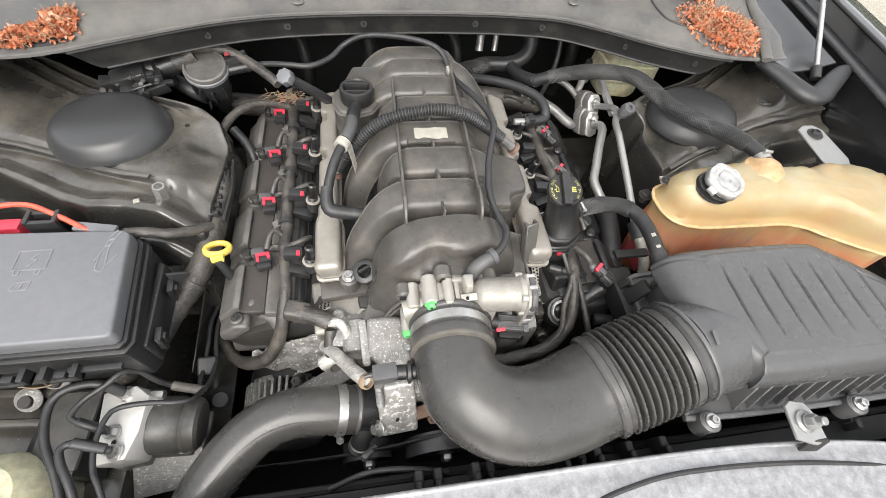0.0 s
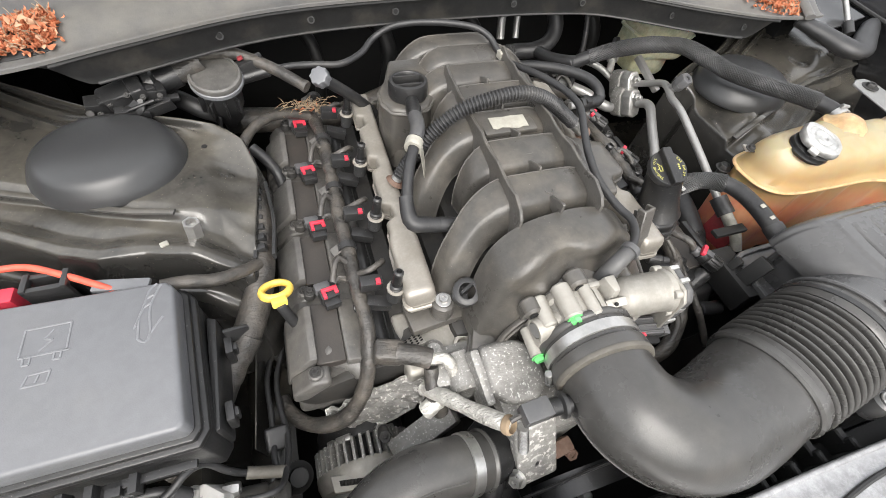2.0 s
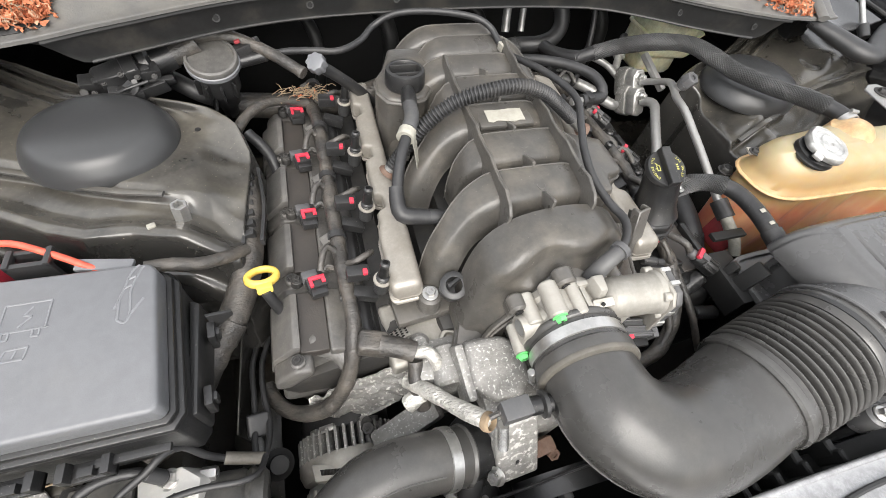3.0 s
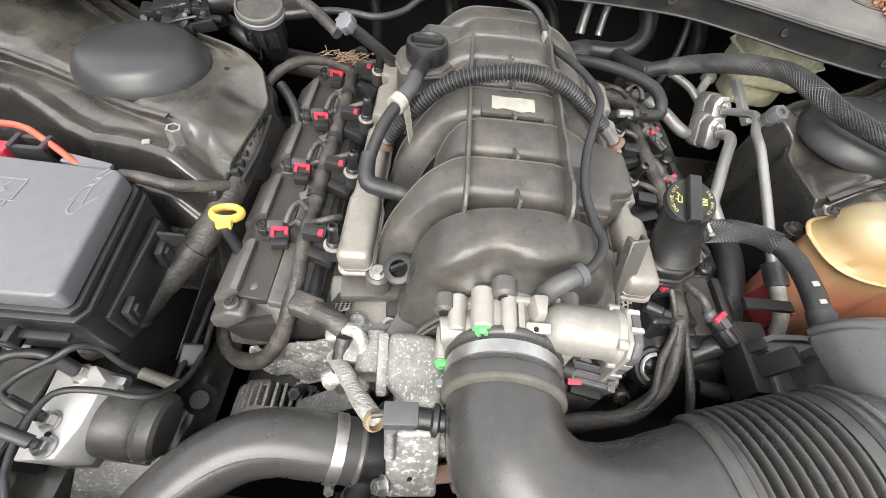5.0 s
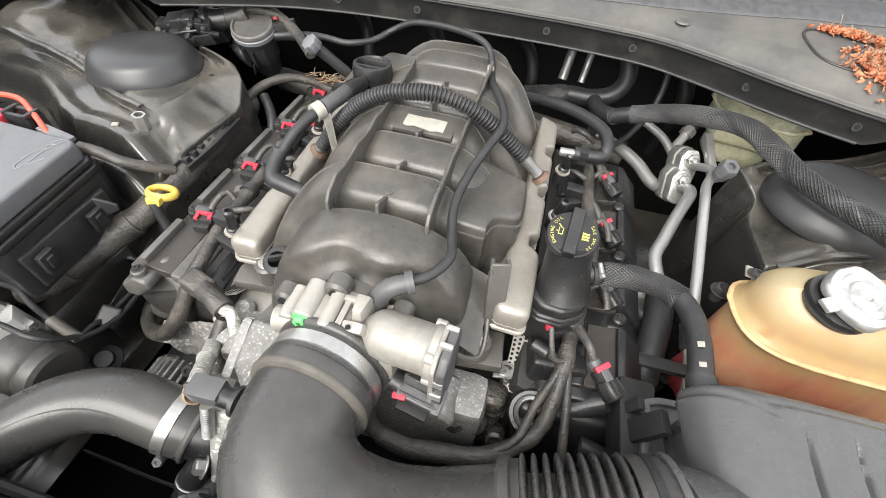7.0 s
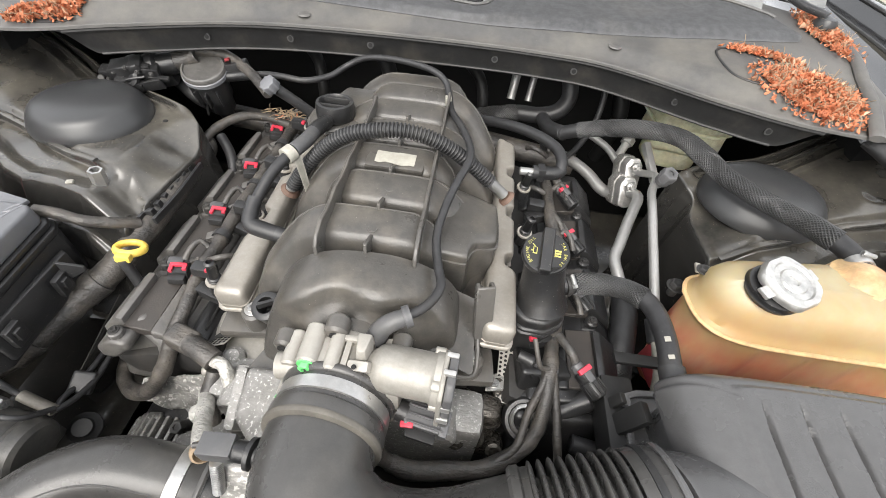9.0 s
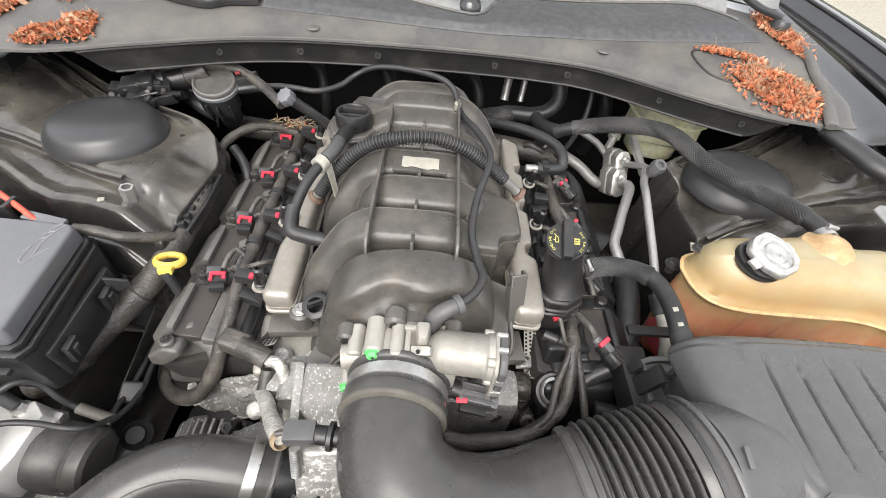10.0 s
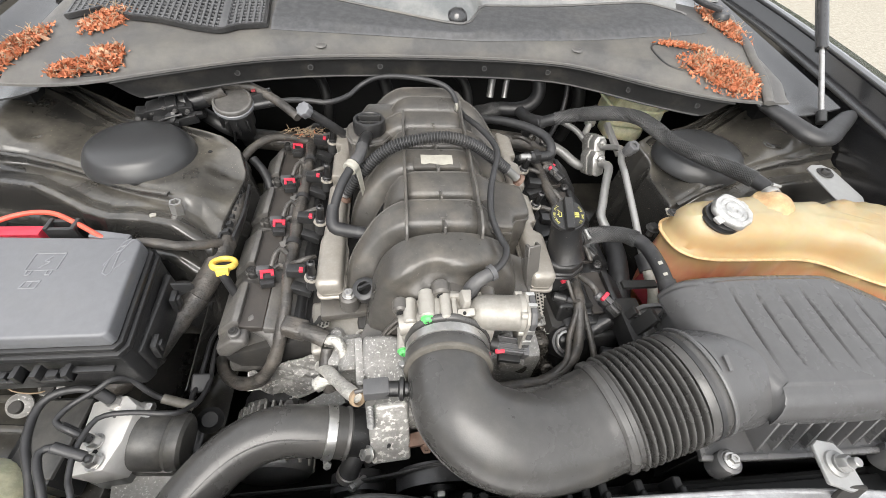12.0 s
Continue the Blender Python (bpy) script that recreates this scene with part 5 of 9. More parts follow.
def intake_duct():
    t = thing("intake_duct", (0.1, -0.2, 0.78), "black moulded rubber intake duct with bellows", "air duct")
    a0, a1 = V((-0.002, -0.096, 0.8262)), V((-0.005, -0.146, 0.8335))
    part("cuff", lathe([(0.046, -0.005), (0.0545, -0.005), (0.0558, -0.003), (0.0558, 0.000), (0.0545, 0.002), (0.0520, 0.003), (0.052, 0.024), (0.0545, 0.026), (0.0550, 0.030), (0.0545, 0.038), (0.0505, 0.042), (0.046, 0.042)], 56, along(a0, a1)), DUCT, t)
    part("cuff_lip", lathe([(0.050, 0.037), (0.0550, 0.038), (0.0556, 0.0405), (0.0545, 0.043), (0.0500, 0.0445)], 48, along(a0, a1)), SLEEVE, t, "lip brown with dried dust")
    path = [(-0.003, -0.124, 0.830), (-0.004, -0.150, 0.833), (0.004, -0.182, 0.832), (0.034, -0.208, 0.822), (0.078, -0.216, 0.808), (0.124, -0.210, 0.798), (0.160, -0.200, 0.799), (0.184, -0.193, 0.804)]
    part("elbow", tube(path, [0.0495, 0.0505, 0.053, 0.056, 0.0585, 0.0605, 0.062, 0.0625], 52, 0.006), DUCT, t, sharp=70)
    run = curve(path, 0.006)
    line = []
    for i in range(2, len(run) - 1):
        g = (run[i + 1] - run[i - 1]).normalized()
        out = g.cross(V((0, 0, 1))).normalized()
        out = (out if out.x + out.y < 0 else -out) * 0.94 - V((0, 0, 0.34))
        line.append(run[i] + out * lerp(0.0497, 0.0620, i / len(run)))
    part("mould_line", sweep(bmesh.new(), line, (0.0016, 0.0012), 6), DUCT, t)
    b0, b1 = V((0.181, -0.193, 0.803)), V((0.290, -0.168, 0.831))
    d = (b1 - b0).normalized()
    bands = lathe([(0.058, 0), (0.0655, 0.0), (0.068, 0.003), (0.068, 0.010), (0.0655, 0.012), (0.0655, 0.018), (0.058, 0.018)], 48, along(b0, b1))
    part("collar_ring", bands, DUCT, t)
    c0 = b0 + d * 0.016
    L = 0.084
    prof = []
    n = 9
    for i in range(n):
        z = L * i / n
        w = L / n
        ro = 0.0695
        prof += [(0.0545, z), (0.0548, z + w * 0.14), (ro - 0.0040, z + w * 0.24), (ro - 0.0010, z + w * 0.36), (ro, z + w * 0.50), (ro - 0.0010, z + w * 0.64), (ro - 0.0040, z + w * 0.76), (0.0548, z + w * 0.86)]
    prof += [(0.0545, L)]
    prof = [(0.050, 0)] + prof + [(0.050, L)]
    part("bellows", lathe(prof, 60, along(c0, b1)), DUCT, t, "ribbed bellows", sharp=65)
    e0 = c0 + d * L
    part("end_cuff", lathe([(0.058, 0), (0.0665, 0), (0.068, 0.003), (0.068, 0.020), (0.066, 0.026), (0.058, 0.026)], 48, along(e0, e0 + d)), DUCT, t)
    hose_clamp(a0.lerp(a1, 0.27), a1 - a0, 0.0528, (-0.9, -0.2, -0.25), 0.013)
    hose_clamp(e0 + d * 0.013, d, 0.0680, (-0.25, -0.8, -0.55), 0.007, strap=PLASTIC)
    # air temperature sensor in the elbow's side
    s = thing("air_sensor", (-0.075, -0.155, 0.82), "black sensor with a grey plug in the duct", "sensor")
    part("body", lathe([(0, 0), (0.0095, 0), (0.0095, 0.016), (0.014, 0.018), (0.014, 0.022), (0.0095, 0.024), (0.0095, 0.028), (0.015, 0.030), (0.015, 0.036), (0, 0.036)], 22, along((-0.082, -0.152, 0.826), (-0.045, -0.154, 0.826))), PLASTIC, s)
    part("plug", obox((0.030, 0.020, 0.020), pose(-0.092, -0.152, 0.827, 0, 0, 3), 0.002), GREYPLUG, s, "grey plug")
    part("wire", tube([(-0.106, -0.150, 0.822), (-0.118, -0.152, 0.82)], 0.003, 8), TAPE, s)


def airbox():
    t = thing("air_filter_box", (0.46, -0.14, 0.68), "black moulded air filter box with ribbed lid", "air filter box")
    top = [(0.346, -0.062), (0.364, -0.051), (0.505, -0.050), (0.540, -0.062), (0.615, -0.125), (0.640, -0.160), (0.634, -0.190), (0.606, -0.200), (0.392, -0.199), (0.370, -0.190), (0.350, -0.120)]
    mid = [(0.304, -0.050), (0.330, -0.034), (0.520, -0.034), (0.570, -0.046), (0.650, -0.110), (0.680, -0.170), (0.672, -0.214), (0.640, -0.227), (0.388, -0.227), (0.364, -0.214), (0.318, -0.130)]
    low = [(0.300, -0.045), (0.325, -0.028), (0.525, -0.028), (0.575, -0.040), (0.655, -0.105), (0.690, -0.170), (0.682, -0.230), (0.645, -0.246), (0.330, -0.244), (0.305, -0.225), (0.298, -0.130)]

    def smooth(ol, z, n=480):
        p = curve([(*q, z(q) if callable(z) else z) for q in ol + [ol[0]]], 0.0009)
        return [p[int(i * (len(p) - 1) / n)] for i in range(n)]
    neck = [(lerp(0.48, x, 0.94), lerp(-0.13, y, 0.86)) for x, y in mid]
    levels = [(low, 0.783), (low, 0.789), (neck, 0.791), (neck, 0.836), (mid, 0.841), (mid, 0.847)]
    rings = [smooth(o, z) for o, z in levels]
    def crest(y):
        return 0.892 - 0.055 * max(0.0, -0.060 - y)
    m_r, t_r = smooth(mid, 0.847), smooth(top, 0.898)
    for p in t_r:
        p.z = crest(p.y) - 0.003
    for w, k in ((0.06, 0.26), (0.18, 0.52), (0.36, 0.75), (0.58, 0.90), (0.80, 0.975)):
        rings.append([V((*lerp(a.xy, b.xy, w), lerp(a.z, b.z, k))) for a, b in zip(m_r, t_r)])
    rings.append(t_r)
    c = sum(t_r, V()) / len(t_r)
    def crease(x, y):
        dip = 0.0
        for i in range(7):
            y0, y1 = -0.060 - 0.007 * max(0, i - 3), -0.186
            f = (y0 - y) / (y0 - y1)
            if 0 < f < 1:
                d = x - (0.374 + 0.0340 * i + 0.005 * f)
                h = min(1.0, 4.0 * f, 2.5 * (1 - f))
                w = 0.0018 + 0.0026 * h
                # a steep wall on one side, a slow rise on the other
                dip += h * (0.0075 * max(0.0, 1 - abs(d) / w) + 0.0026 * max(0.0, 1 - d / 0.020) * (d > 0))
        return dip
    for k in range(1, 116):
        w = k / 116
        ring = []
        for a in t_r:
            x, y = lerp(a.x, c.x, w), lerp(a.y, c.y, w)
            ring.append(V((x, y, crest(y) - 0.003 * step_up(0.07, 0.0, w) - crease(x, y))))
        rings.append(ring)
    bm = bmesh.new()
    rv = [[bm.verts.new(p) for p in r] for r in rings]
    n = len(rv[0])
    for A, B in zip(rv, rv[1:]):
        for k in range(n):
            bm.faces.new((A[k], A[(k + 1) % n], B[(k + 1) % n], B[k]))
    bm.faces.new(rv[-1])
    bm.faces.new(rv[0][::-1])
    part("lid", bm, AIRBOX, t, sharp=60)
    low2 = smooth([(lerp(0.48, x, 0.96), lerp(-0.14, y, 0.96)) for x, y in low], 0.785)
    bm = bmesh.new()
    A = [bm.verts.new(p) for p in low2]
    B = [bm.verts.new((*lerp(V((0.48, -0.14)), p.xy, 0.9), 0.62)) for p in low2]
    for k in range(n):
        bm.faces.new((A[k], B[k], B[(k + 1) % n], A[(k + 1) % n]))
    bm.faces.new(B)
    part("base", bm, PLASTIC, t)
    part("rim", sweep(bmesh.new(), [V((p.x, p.y, 0.790)) for p in smooth([(lerp(0.48, x, 1.01), lerp(-0.14, y, 1.02)) for x, y in low], 0.79)][::4], (0.004, 0.005), 8, e=3, up=(0, 0, 1)), AIRBOX, t)
    # snorkel from the duct
    d = V((0.109, 0.025, 0.028)).normalized()
    e = V((0.288, -0.1685, 0.8305))
    part("snorkel", sweep(bmesh.new(), curve([e, V((0.330, -0.1625, 0.8255)), V((0.375, -0.156, 0.8195)), V((0.430, -0.148, 0.813))], 0.006), [0.0650, 0.0645, 0.0625, 0.058], 64), AIRBOX, t, sharp=60)
    part("snorkel_ring", lathe([(0.062, 0), (0.069, 0), (0.070, 0.002), (0.069, 0.005), (0.064, 0.007), (0.062, 0.007)], 48, along(e + d * 0.012, e + d)), AIRBOX, t)
    part("snorkel_clip", obox((0.005, 0.018, 0.008), pose(0.308, -0.172, 0.8930, 10, -4, 0), 0.001), AIRBOX, t)
    # fins under the front edge
    for i in range(13):
        x = 0.372 + 0.0225 * i
        y = -0.231 if x < 0.63 else -0.218
        bm = prism([(y + 0.030, 0.788), (y - 0.011, 0.788), (y - 0.010, 0.792), (y + 0.0035, 0.846), (y + 0.030, 0.846)], -0.0016, 0.0016, 0.0006, 1, m=Matrix.Translation((x, 0, 0)) @ pose(0, 0, 0, 90, 0, 90))
        part("fin", bm, AIRBOX, t)
    for x, y in ((0.322, -0.252), (0.545, -0.256)):
        bm = rod((x, y, 0.770), (x, y, 0.806), 0.014, 20, 0.003)
        part("mount_foot", bm, AIRBOX, t)
        bm = rod((x, y, 0.806), (x, y, 0.809), 0.0095, 16)
        hexhead(bm, (x, y, 0.809), (0, 0, 1), 0.006, 0.006)
        part("mount_bolt", bm, ZINC, t)
    # ledge and clip towards the engine
    bm = bmesh.new()
    box(bm, (0.276, -0.090, 0.745), (0.312, -0.006, 0.788), 0.004)
    box(bm, (0.292, 0.006, 0.792), (0.350, 0.020, 0.799), 0.002)
    part("side_ledge", bm, BLACK, t)
    part("clip", obox((0.010, 0.022, 0.052), pose(0.294, -0.062, 0.800, 0, 22, 6), 0.002), BLACK, t)
    part("clip_tongue", obox((0.008, 0.012, 0.030), pose(0.286, -0.040, 0.790, 0, 22, 6), 0.002), BLACK, t)
    return t


def coolant_bottle():
    t = thing("coolant_bottle", (0.54, 0.02, 0.66), "amber translucent coolant bottle with red coolant inside", "coolant bottle")
    rim = [(0.376, 0.095), (0.378, 0.070), (0.386, 0.050), (0.404, 0.036), (0.44, 0.028), (0.52, 0.026), (0.58, 0.025), (0.62, 0.014), (0.65, -0.006), (0.70, -0.034), (0.74, -0.050), (0.775, -0.03),
           (0.785, 0.04), (0.77, 0.10), (0.72, 0.125), (0.64, 0.118), (0.58, 0.125), (0.53, 0.136), (0.47, 0.130), (0.41, 0.124), (0.385, 0.114)]
    c = V((0.570, 0.070))

    def inward(q, d):
        """The rim moved d metres inwards."""
        v = c - V(q)
        return V(q) + V((math.copysign(min(d, abs(v.x)), v.x) if abs(v.x) > 0.12 else v.x / 0.12 * d * 0.6, math.copysign(min(d, abs(v.y)), v.y)))

    def ring(d, z, n=120):
        p = curve([(*inward(q, d), z) for q in rim + [rim[0]]], 0.004)
        return [p[int(i * (len(p) - 1) / n)] for i in range(n)]
    rings = [ring(0.012, 0.66), ring(0.008, 0.70), ring(0.004, 0.76), ring(0.005, 0.820), ring(0.004, 0.832), ring(0.001, 0.834), ring(0.001, 0.838), ring(0.005, 0.840), ring(0.005, 0.856), ring(0.007, 0.870), ring(0.011, 0.882), ring(0.019, 0.891), ring(0.032, 0.8955), ring(0.050, 0.897)]
    for k, r in enumerate(rings[:5]):
        for p in r:
            p.y += 0.0035 * math.sin((p.x - 0.40) * 115) * step_up(0.06, 0.03, p.y)
    for k, r in enumerate(rings[8:]):
        for p in r:
            p.z += (0.0035 * math.sin((p.x - 0.56 + 0.35 * (p.y - 0.05)) * 105) * step_up(0.56, 0.62, p.x) - 0.003 * step_up(0.010, 0.0, abs(p.x - 0.545))) * min(1, k / 2)
    bm = bmesh.new()
    rv = [[bm.verts.new(p) for p in r] for r in rings]
    n = len(rv[0])
    for A, B in zip(rv, rv[1:]):
        for k in range(n):
            bm.faces.new((A[k], A[(k + 1) % n], B[(k + 1) % n], B[k]))
    bm.faces.new(rv[-1])
    bm.faces.new(rv[0][::-1])
    part("tank", bm, AMBER, t, sharp=70)
    part("seam", sweep(bmesh.new(), ring(0.0, 0.836) + [ring(0.0, 0.836)[0]], (0.0030, 0.0026), 10, up=(0, 0, 1)), AMBERSEAM, t, "pale moulded seam")
    part("outlet", lathe([(0, 0), (0.038, 0), (0.034, 0.018), (0.027, 0.0225), (0.022, 0.027), (0.017, 0.0315), (0.010, 0.0345), (0.0, 0.0355)], 28, pose(0.548, 0.096, 0.874)), AMBERBUMP, t, "reddish stained outlet stub")
    part("mould_mark", obox((0.012, 0.0016, 0.004), pose(0.541, 0.0335, 0.826, 0, -20, 0), 0.0005), AMBERSEAM, t)
    m = pose(0.434, 0.064, 0.892, 8, 2, 0) @ Matrix.Diagonal((0.83, 0.83, 0.8, 1))
    part("neck", lathe([(0.024, -0.006), (0.034, -0.004), (0.0355, 0.001), (0.034, 0.004), (0.034, 0.009), (0.024, 0.010)], 36, m), PLASTIC, t, "black filler neck")
    prof = [(0, 0.017), (0.036, 0.017), (0.0375, 0.020), (0.0375, 0.026), (0.035, 0.030), (0.027, 0.031), (0.025, 0.029), (0.018, 0.029), (0.016, 0.031), (0.007, 0.031), (0.006, 0.029), (0, 0.029)]
    m2 = m @ pose(0.010, 0.004, -0.006, 2, 4, 0)
    bm = lathe(prof, 48, m2)
    inv = m2.inverted()
    for v in bm.verts:
        p = inv @ v.co
        if p.xy.length > 0.030:
            an = math.atan2(p.y, p.x)
            k = 1 + 0.045 * math.cos(4 * an + 0.6) + 0.02 * math.cos(8 * an)
            v.co = m2 @ V((p.x * k, p.y * k, p.z))
    for an in (0.5, 0.5 + math.pi):
        obox((0.020, 0.016, 0.006), m2 @ pose(0, 0, 0, 0, 0, math.degrees(an)) @ pose(0.038, 0, 0.021), 0.002, 2, bm)
    part("pressure_cap", bm, ALUM, t, "shiny stamped metal pressure cap")
    return t


def radiator_hose():
    t = thing("radiator_hose", (-0.22, -0.17, 0.7), "thick black rubber radiator hose", "hose")
    path = [(-0.135, -0.166, 0.722), (-0.165, -0.166, 0.733), (-0.215, -0.166, 0.742), (-0.255, -0.178, 0.742), (-0.290, -0.205, 0.736), (-0.325, -0.248, 0.722), (-0.350, -0.30, 0.700), (-0.365, -0.36, 0.67)]
    part("hose", tube(path, 0.0325, 36), DUCT, t, sharp=70)
    part("hose_lip", lathe([(0.028, 0), (0.0335, 0), (0.0345, 0.002), (0.0335, 0.005), (0.0325, 0.006)], 36, along(path[0], path[1])), DUCT, t)
    part("mould_line", tube([(x, y - 0.020, z + 0.0262) for x, y, z in path[1:]], 0.0009, 6), DUCT, t)
    hose_clamp((-0.158, -0.166, 0.731), (-0.94, 0.0, 0.30), 0.033, (-0.1, -0.8, -0.6), 0.013)
    s = thing("thermostat_housing", (-0.11, -0.16, 0.66), "black thermostat housing bolted to the front cover", "thermostat housing")
    part("spigot", tube([(-0.150, -0.166, 0.728), (-0.120, -0.164, 0.716), (-0.100, -0.155, 0.700)], [0.0285, 0.030, 0.034], 28), PLASTIC, s)
    m = along((-0.108, -0.158, 0.708), (-0.08, -0.145, 0.690))
    part("flange", prism([(-0.036, -0.040), (0.036, -0.040), (0.042, -0.02), (0.042, 0.03), (0.02, 0.046), (-0.02, 0.046), (-0.042, 0.03), (-0.042, -0.02)], -0.004, 0.008, 0.003, 2, m=m), PLASTIC, s)
    bm = hexhead(bmesh.new(), (-0.106, -0.196, 0.728), (-0.7, -0.3, 0.6), 0.008, 0.010, 0.011)
    part("bolt", bm, ZINC, s)
    part("branch", tube([(-0.125, -0.185, 0.700), (-0.135, -0.205, 0.680), (-0.145, -0.215, 0.63)], 0.014, 18), RUBBER, s)
    hose_clamp((-0.136, -0.206, 0.678), (-0.3, -0.4, -0.85), 0.0145, (0.7, -0.6, 0.2), 0.010)
    return t


def hose(name, ctrl, r, material, label, category="hose", n=14, step=0.006, group="", **kw):
    return solo(name, tube(ctrl, r, n, step, **kw), material, label, category, group=group, sharp=60)


def wrapped(bm, ctrl, r, n=14, seed=1, lump=0.10):
    """A bundle wound with tape: a tube whose thickness steps with every turn."""
    rng = random.Random(seed)
    pts = curve(ctrl, 0.0045)
    rad, turn, level = [], 0, 0.0
    for i in range(len(pts)):
        if i >= turn:
            # each turn of tape is a few millimetres wide and laps over the last
            turn, level = i + rng.choice((2, 3, 3, 4, 6)), rng.uniform(-0.7, 0.7)
        rad.append(r * (1 + lump * (1.2 * level + rng.uniform(-0.35, 0.35))))
    return sweep(bm, pts, rad, n)


def harness(name, ctrl, r, label, seed=1, n=14, lump=0.10):
    return solo(name, wrapped(bmesh.new(), ctrl, r, n, seed, lump), TAPE, label, "wiring harness", group="wiring harnesses", sharp=70)


def braided(ctrl, r, strands=20, pitch=0.095):
    """A woven sleeve: flat strands wound both ways round a line, passing over and under each other."""
    pts = curve(ctrl, 0.0045)
    bm, frames, u, run = bmesh.new(), [], None, 0.0
    for i, p in enumerate(pts):
        d = (pts[min(i + 1, len(pts) - 1)] - pts[max(i - 1, 0)]).normalized()
        u = d.cross(V((0, 0, 1))) if u is None else u
        u = (u - d * u.dot(d)).normalized()
        run += (p - pts[i - 1]).length if i else 0.0
        frames.append((p, u.copy(), u.cross(d), run))
    for way in (-1, 1):
        for s in range(strands):
            line = []
            for i, (p, a, b, t) in enumerate(frames):
                th = 2 * math.pi * (s / strands + way * t / pitch)
                rr = r + 0.0006 * way * math.sin(strands * th)
                line.append(p + a * (rr * math.cos(th)) + b * (rr * math.sin(th)))
            sweep(bm, line, 0.00085, 4)
    return bm


# ---- left side: fuse box, brake block, looms ----
def fuse_box():
    t = thing("fuse_box", (-0.55, 0.0, 0.70), "black fuse box with a flat grey embossed lid", "fuse box")
    lid = [(-0.715, -0.088), (-0.404, -0.088), (-0.399, -0.082), (-0.414, 0.060), (-0.421, 0.068), (-0.715, 0.078)]
    part("lid", prism(lid, 0.838, 0.862, 0.005, 3, 0.012), LIDMAT, t, "flat grey textured lid")
    for k, (g, z0, z1) in enumerate(((0.004, 0.830, 0.838), (0.008, 0.820, 0.829), (0.006, 0.748, 0.819))):
        ol = [(-0.72, -0.088 - g), (-0.404 + g * 0.6, -0.088 - g), (-0.399 + g, -0.082), (-0.414 + g, 0.062), (-0.421 + g * 0.5, 0.068 + g), (-0.72, 0.078 + g)]
        part("rim" if k < 2 else "body", prism(ol, z0, z1, 0.0025, 2), PLASTIC, t)
    # engine-side wall stands proud, with ribs and clips
    part("side_wall", prism([(-0.396, -0.08), (-0.389, -0.078), (-0.393, 0.045), (-0.404, 0.05)], 0.755, 0.806, 0.003, 2), PLASTIC, t)
    for y in (-0.060, 0.012):
        part("side_clip", obox((0.008, 0.020, 0.030), pose(-0.384, y, 0.786, 0, 6, 6), 0.002), PLASTIC, t)
        part("clip_tongue", obox((0.006, 0.009, 0.016), pose(-0.379, y, 0.788, 0, 6, 6), 0.0015), PLASTIC, t)
    part("web", prism([(0, 0), (0.024, -0.012), (0.024, -0.020), (0, -0.032)], -0.002, 0.002, 0.0006, 1, m=Matrix.Translation((-0.384, 0.022, 0.815)) @ pose(0, 0, 0, 90, 0, 20)), PLASTIC, t)
    for x in (-0.525, -0.470, -0.600):
        bm = bmesh.new()
        box(bm, (x - 0.020, -0.116, 0.806), (x + 0.020, -0.100, 0.812), 0.0015)
        box(bm, (x - 0.020, -0.116, 0.806), (x - 0.013, -0.100, 0.824), 0.0015)
        box(bm, (x + 0.013, -0.116, 0.806), (x + 0.020, -0.100, 0.824), 0.0015)
        box(bm, (x - 0.006, -0.114, 0.812), (x + 0.006, -0.106, 0.820), 0.001)
        part("latch", bm, PLASTIC, t)
    part("slot_bar", obox((0.06, 0.008, 0.006), pose(-0.435, -0.105, 0.815), 0.002), PLASTIC, t)
    # embossed pictures on the lid: a battery, a small box and a pair of jump leads
    z = 0.8622

    def line(pts, r=0.0011):
        return tube([(x, y, z) for x, y in pts], (r, 0.0008), 6, 0.003, up=(0, 0, 1))
    bx, by, w, h = -0.536, 0.012, 0.048, 0.030
    for pts in (((bx, by), (bx + w, by), (bx + w, by + 0.0001)), ((bx, by + h), (bx + w, by + h)), ((bx, by), (bx, by + h)), ((bx + w, by), (bx + w, by + h)),
                ((bx + 0.005, by - 0.008), (bx + 0.005, by)), ((bx + 0.012, by - 0.008), (bx + 0.012, by)), ((bx + 0.005, by - 0.008), (bx + 0.012, by - 0.008)),
                ((bx + w - 0.012, by - 0.008), (bx + w - 0.012, by)), ((bx + w - 0.005, by - 0.008), (bx + w - 0.005, by)), ((bx + w - 0.012, by - 0.008), (bx + w - 0.005, by - 0.008)),
                ((bx + 0.030, by + 0.025), (bx + 0.022, by + 0.016)), ((bx + 0.022, by + 0.016), (bx + 0.031, by + 0.014)), ((bx + 0.031, by + 0.014), (bx + 0.019, by + 0.004)),
                ((bx + 0.010, by - 0.030), (bx + 0.034, by - 0.030)), ((bx + 0.014, by - 0.019), (bx + 0.036, by - 0.018)), ((bx + 0.010, by - 0.030), (bx + 0.014, by - 0.019)), ((bx + 0.034, by - 0.030), (bx + 0.036, by - 0.018)), ((bx + 0.023, by - 0.028), (bx + 0.025, by - 0.021))):
        part("emboss", line([(bx + (x - bx) * 0.76, by + (y - by) * 0.95) for x, y in pts]), LIDMAT, t)
    jx, jy = -0.446, 0.040
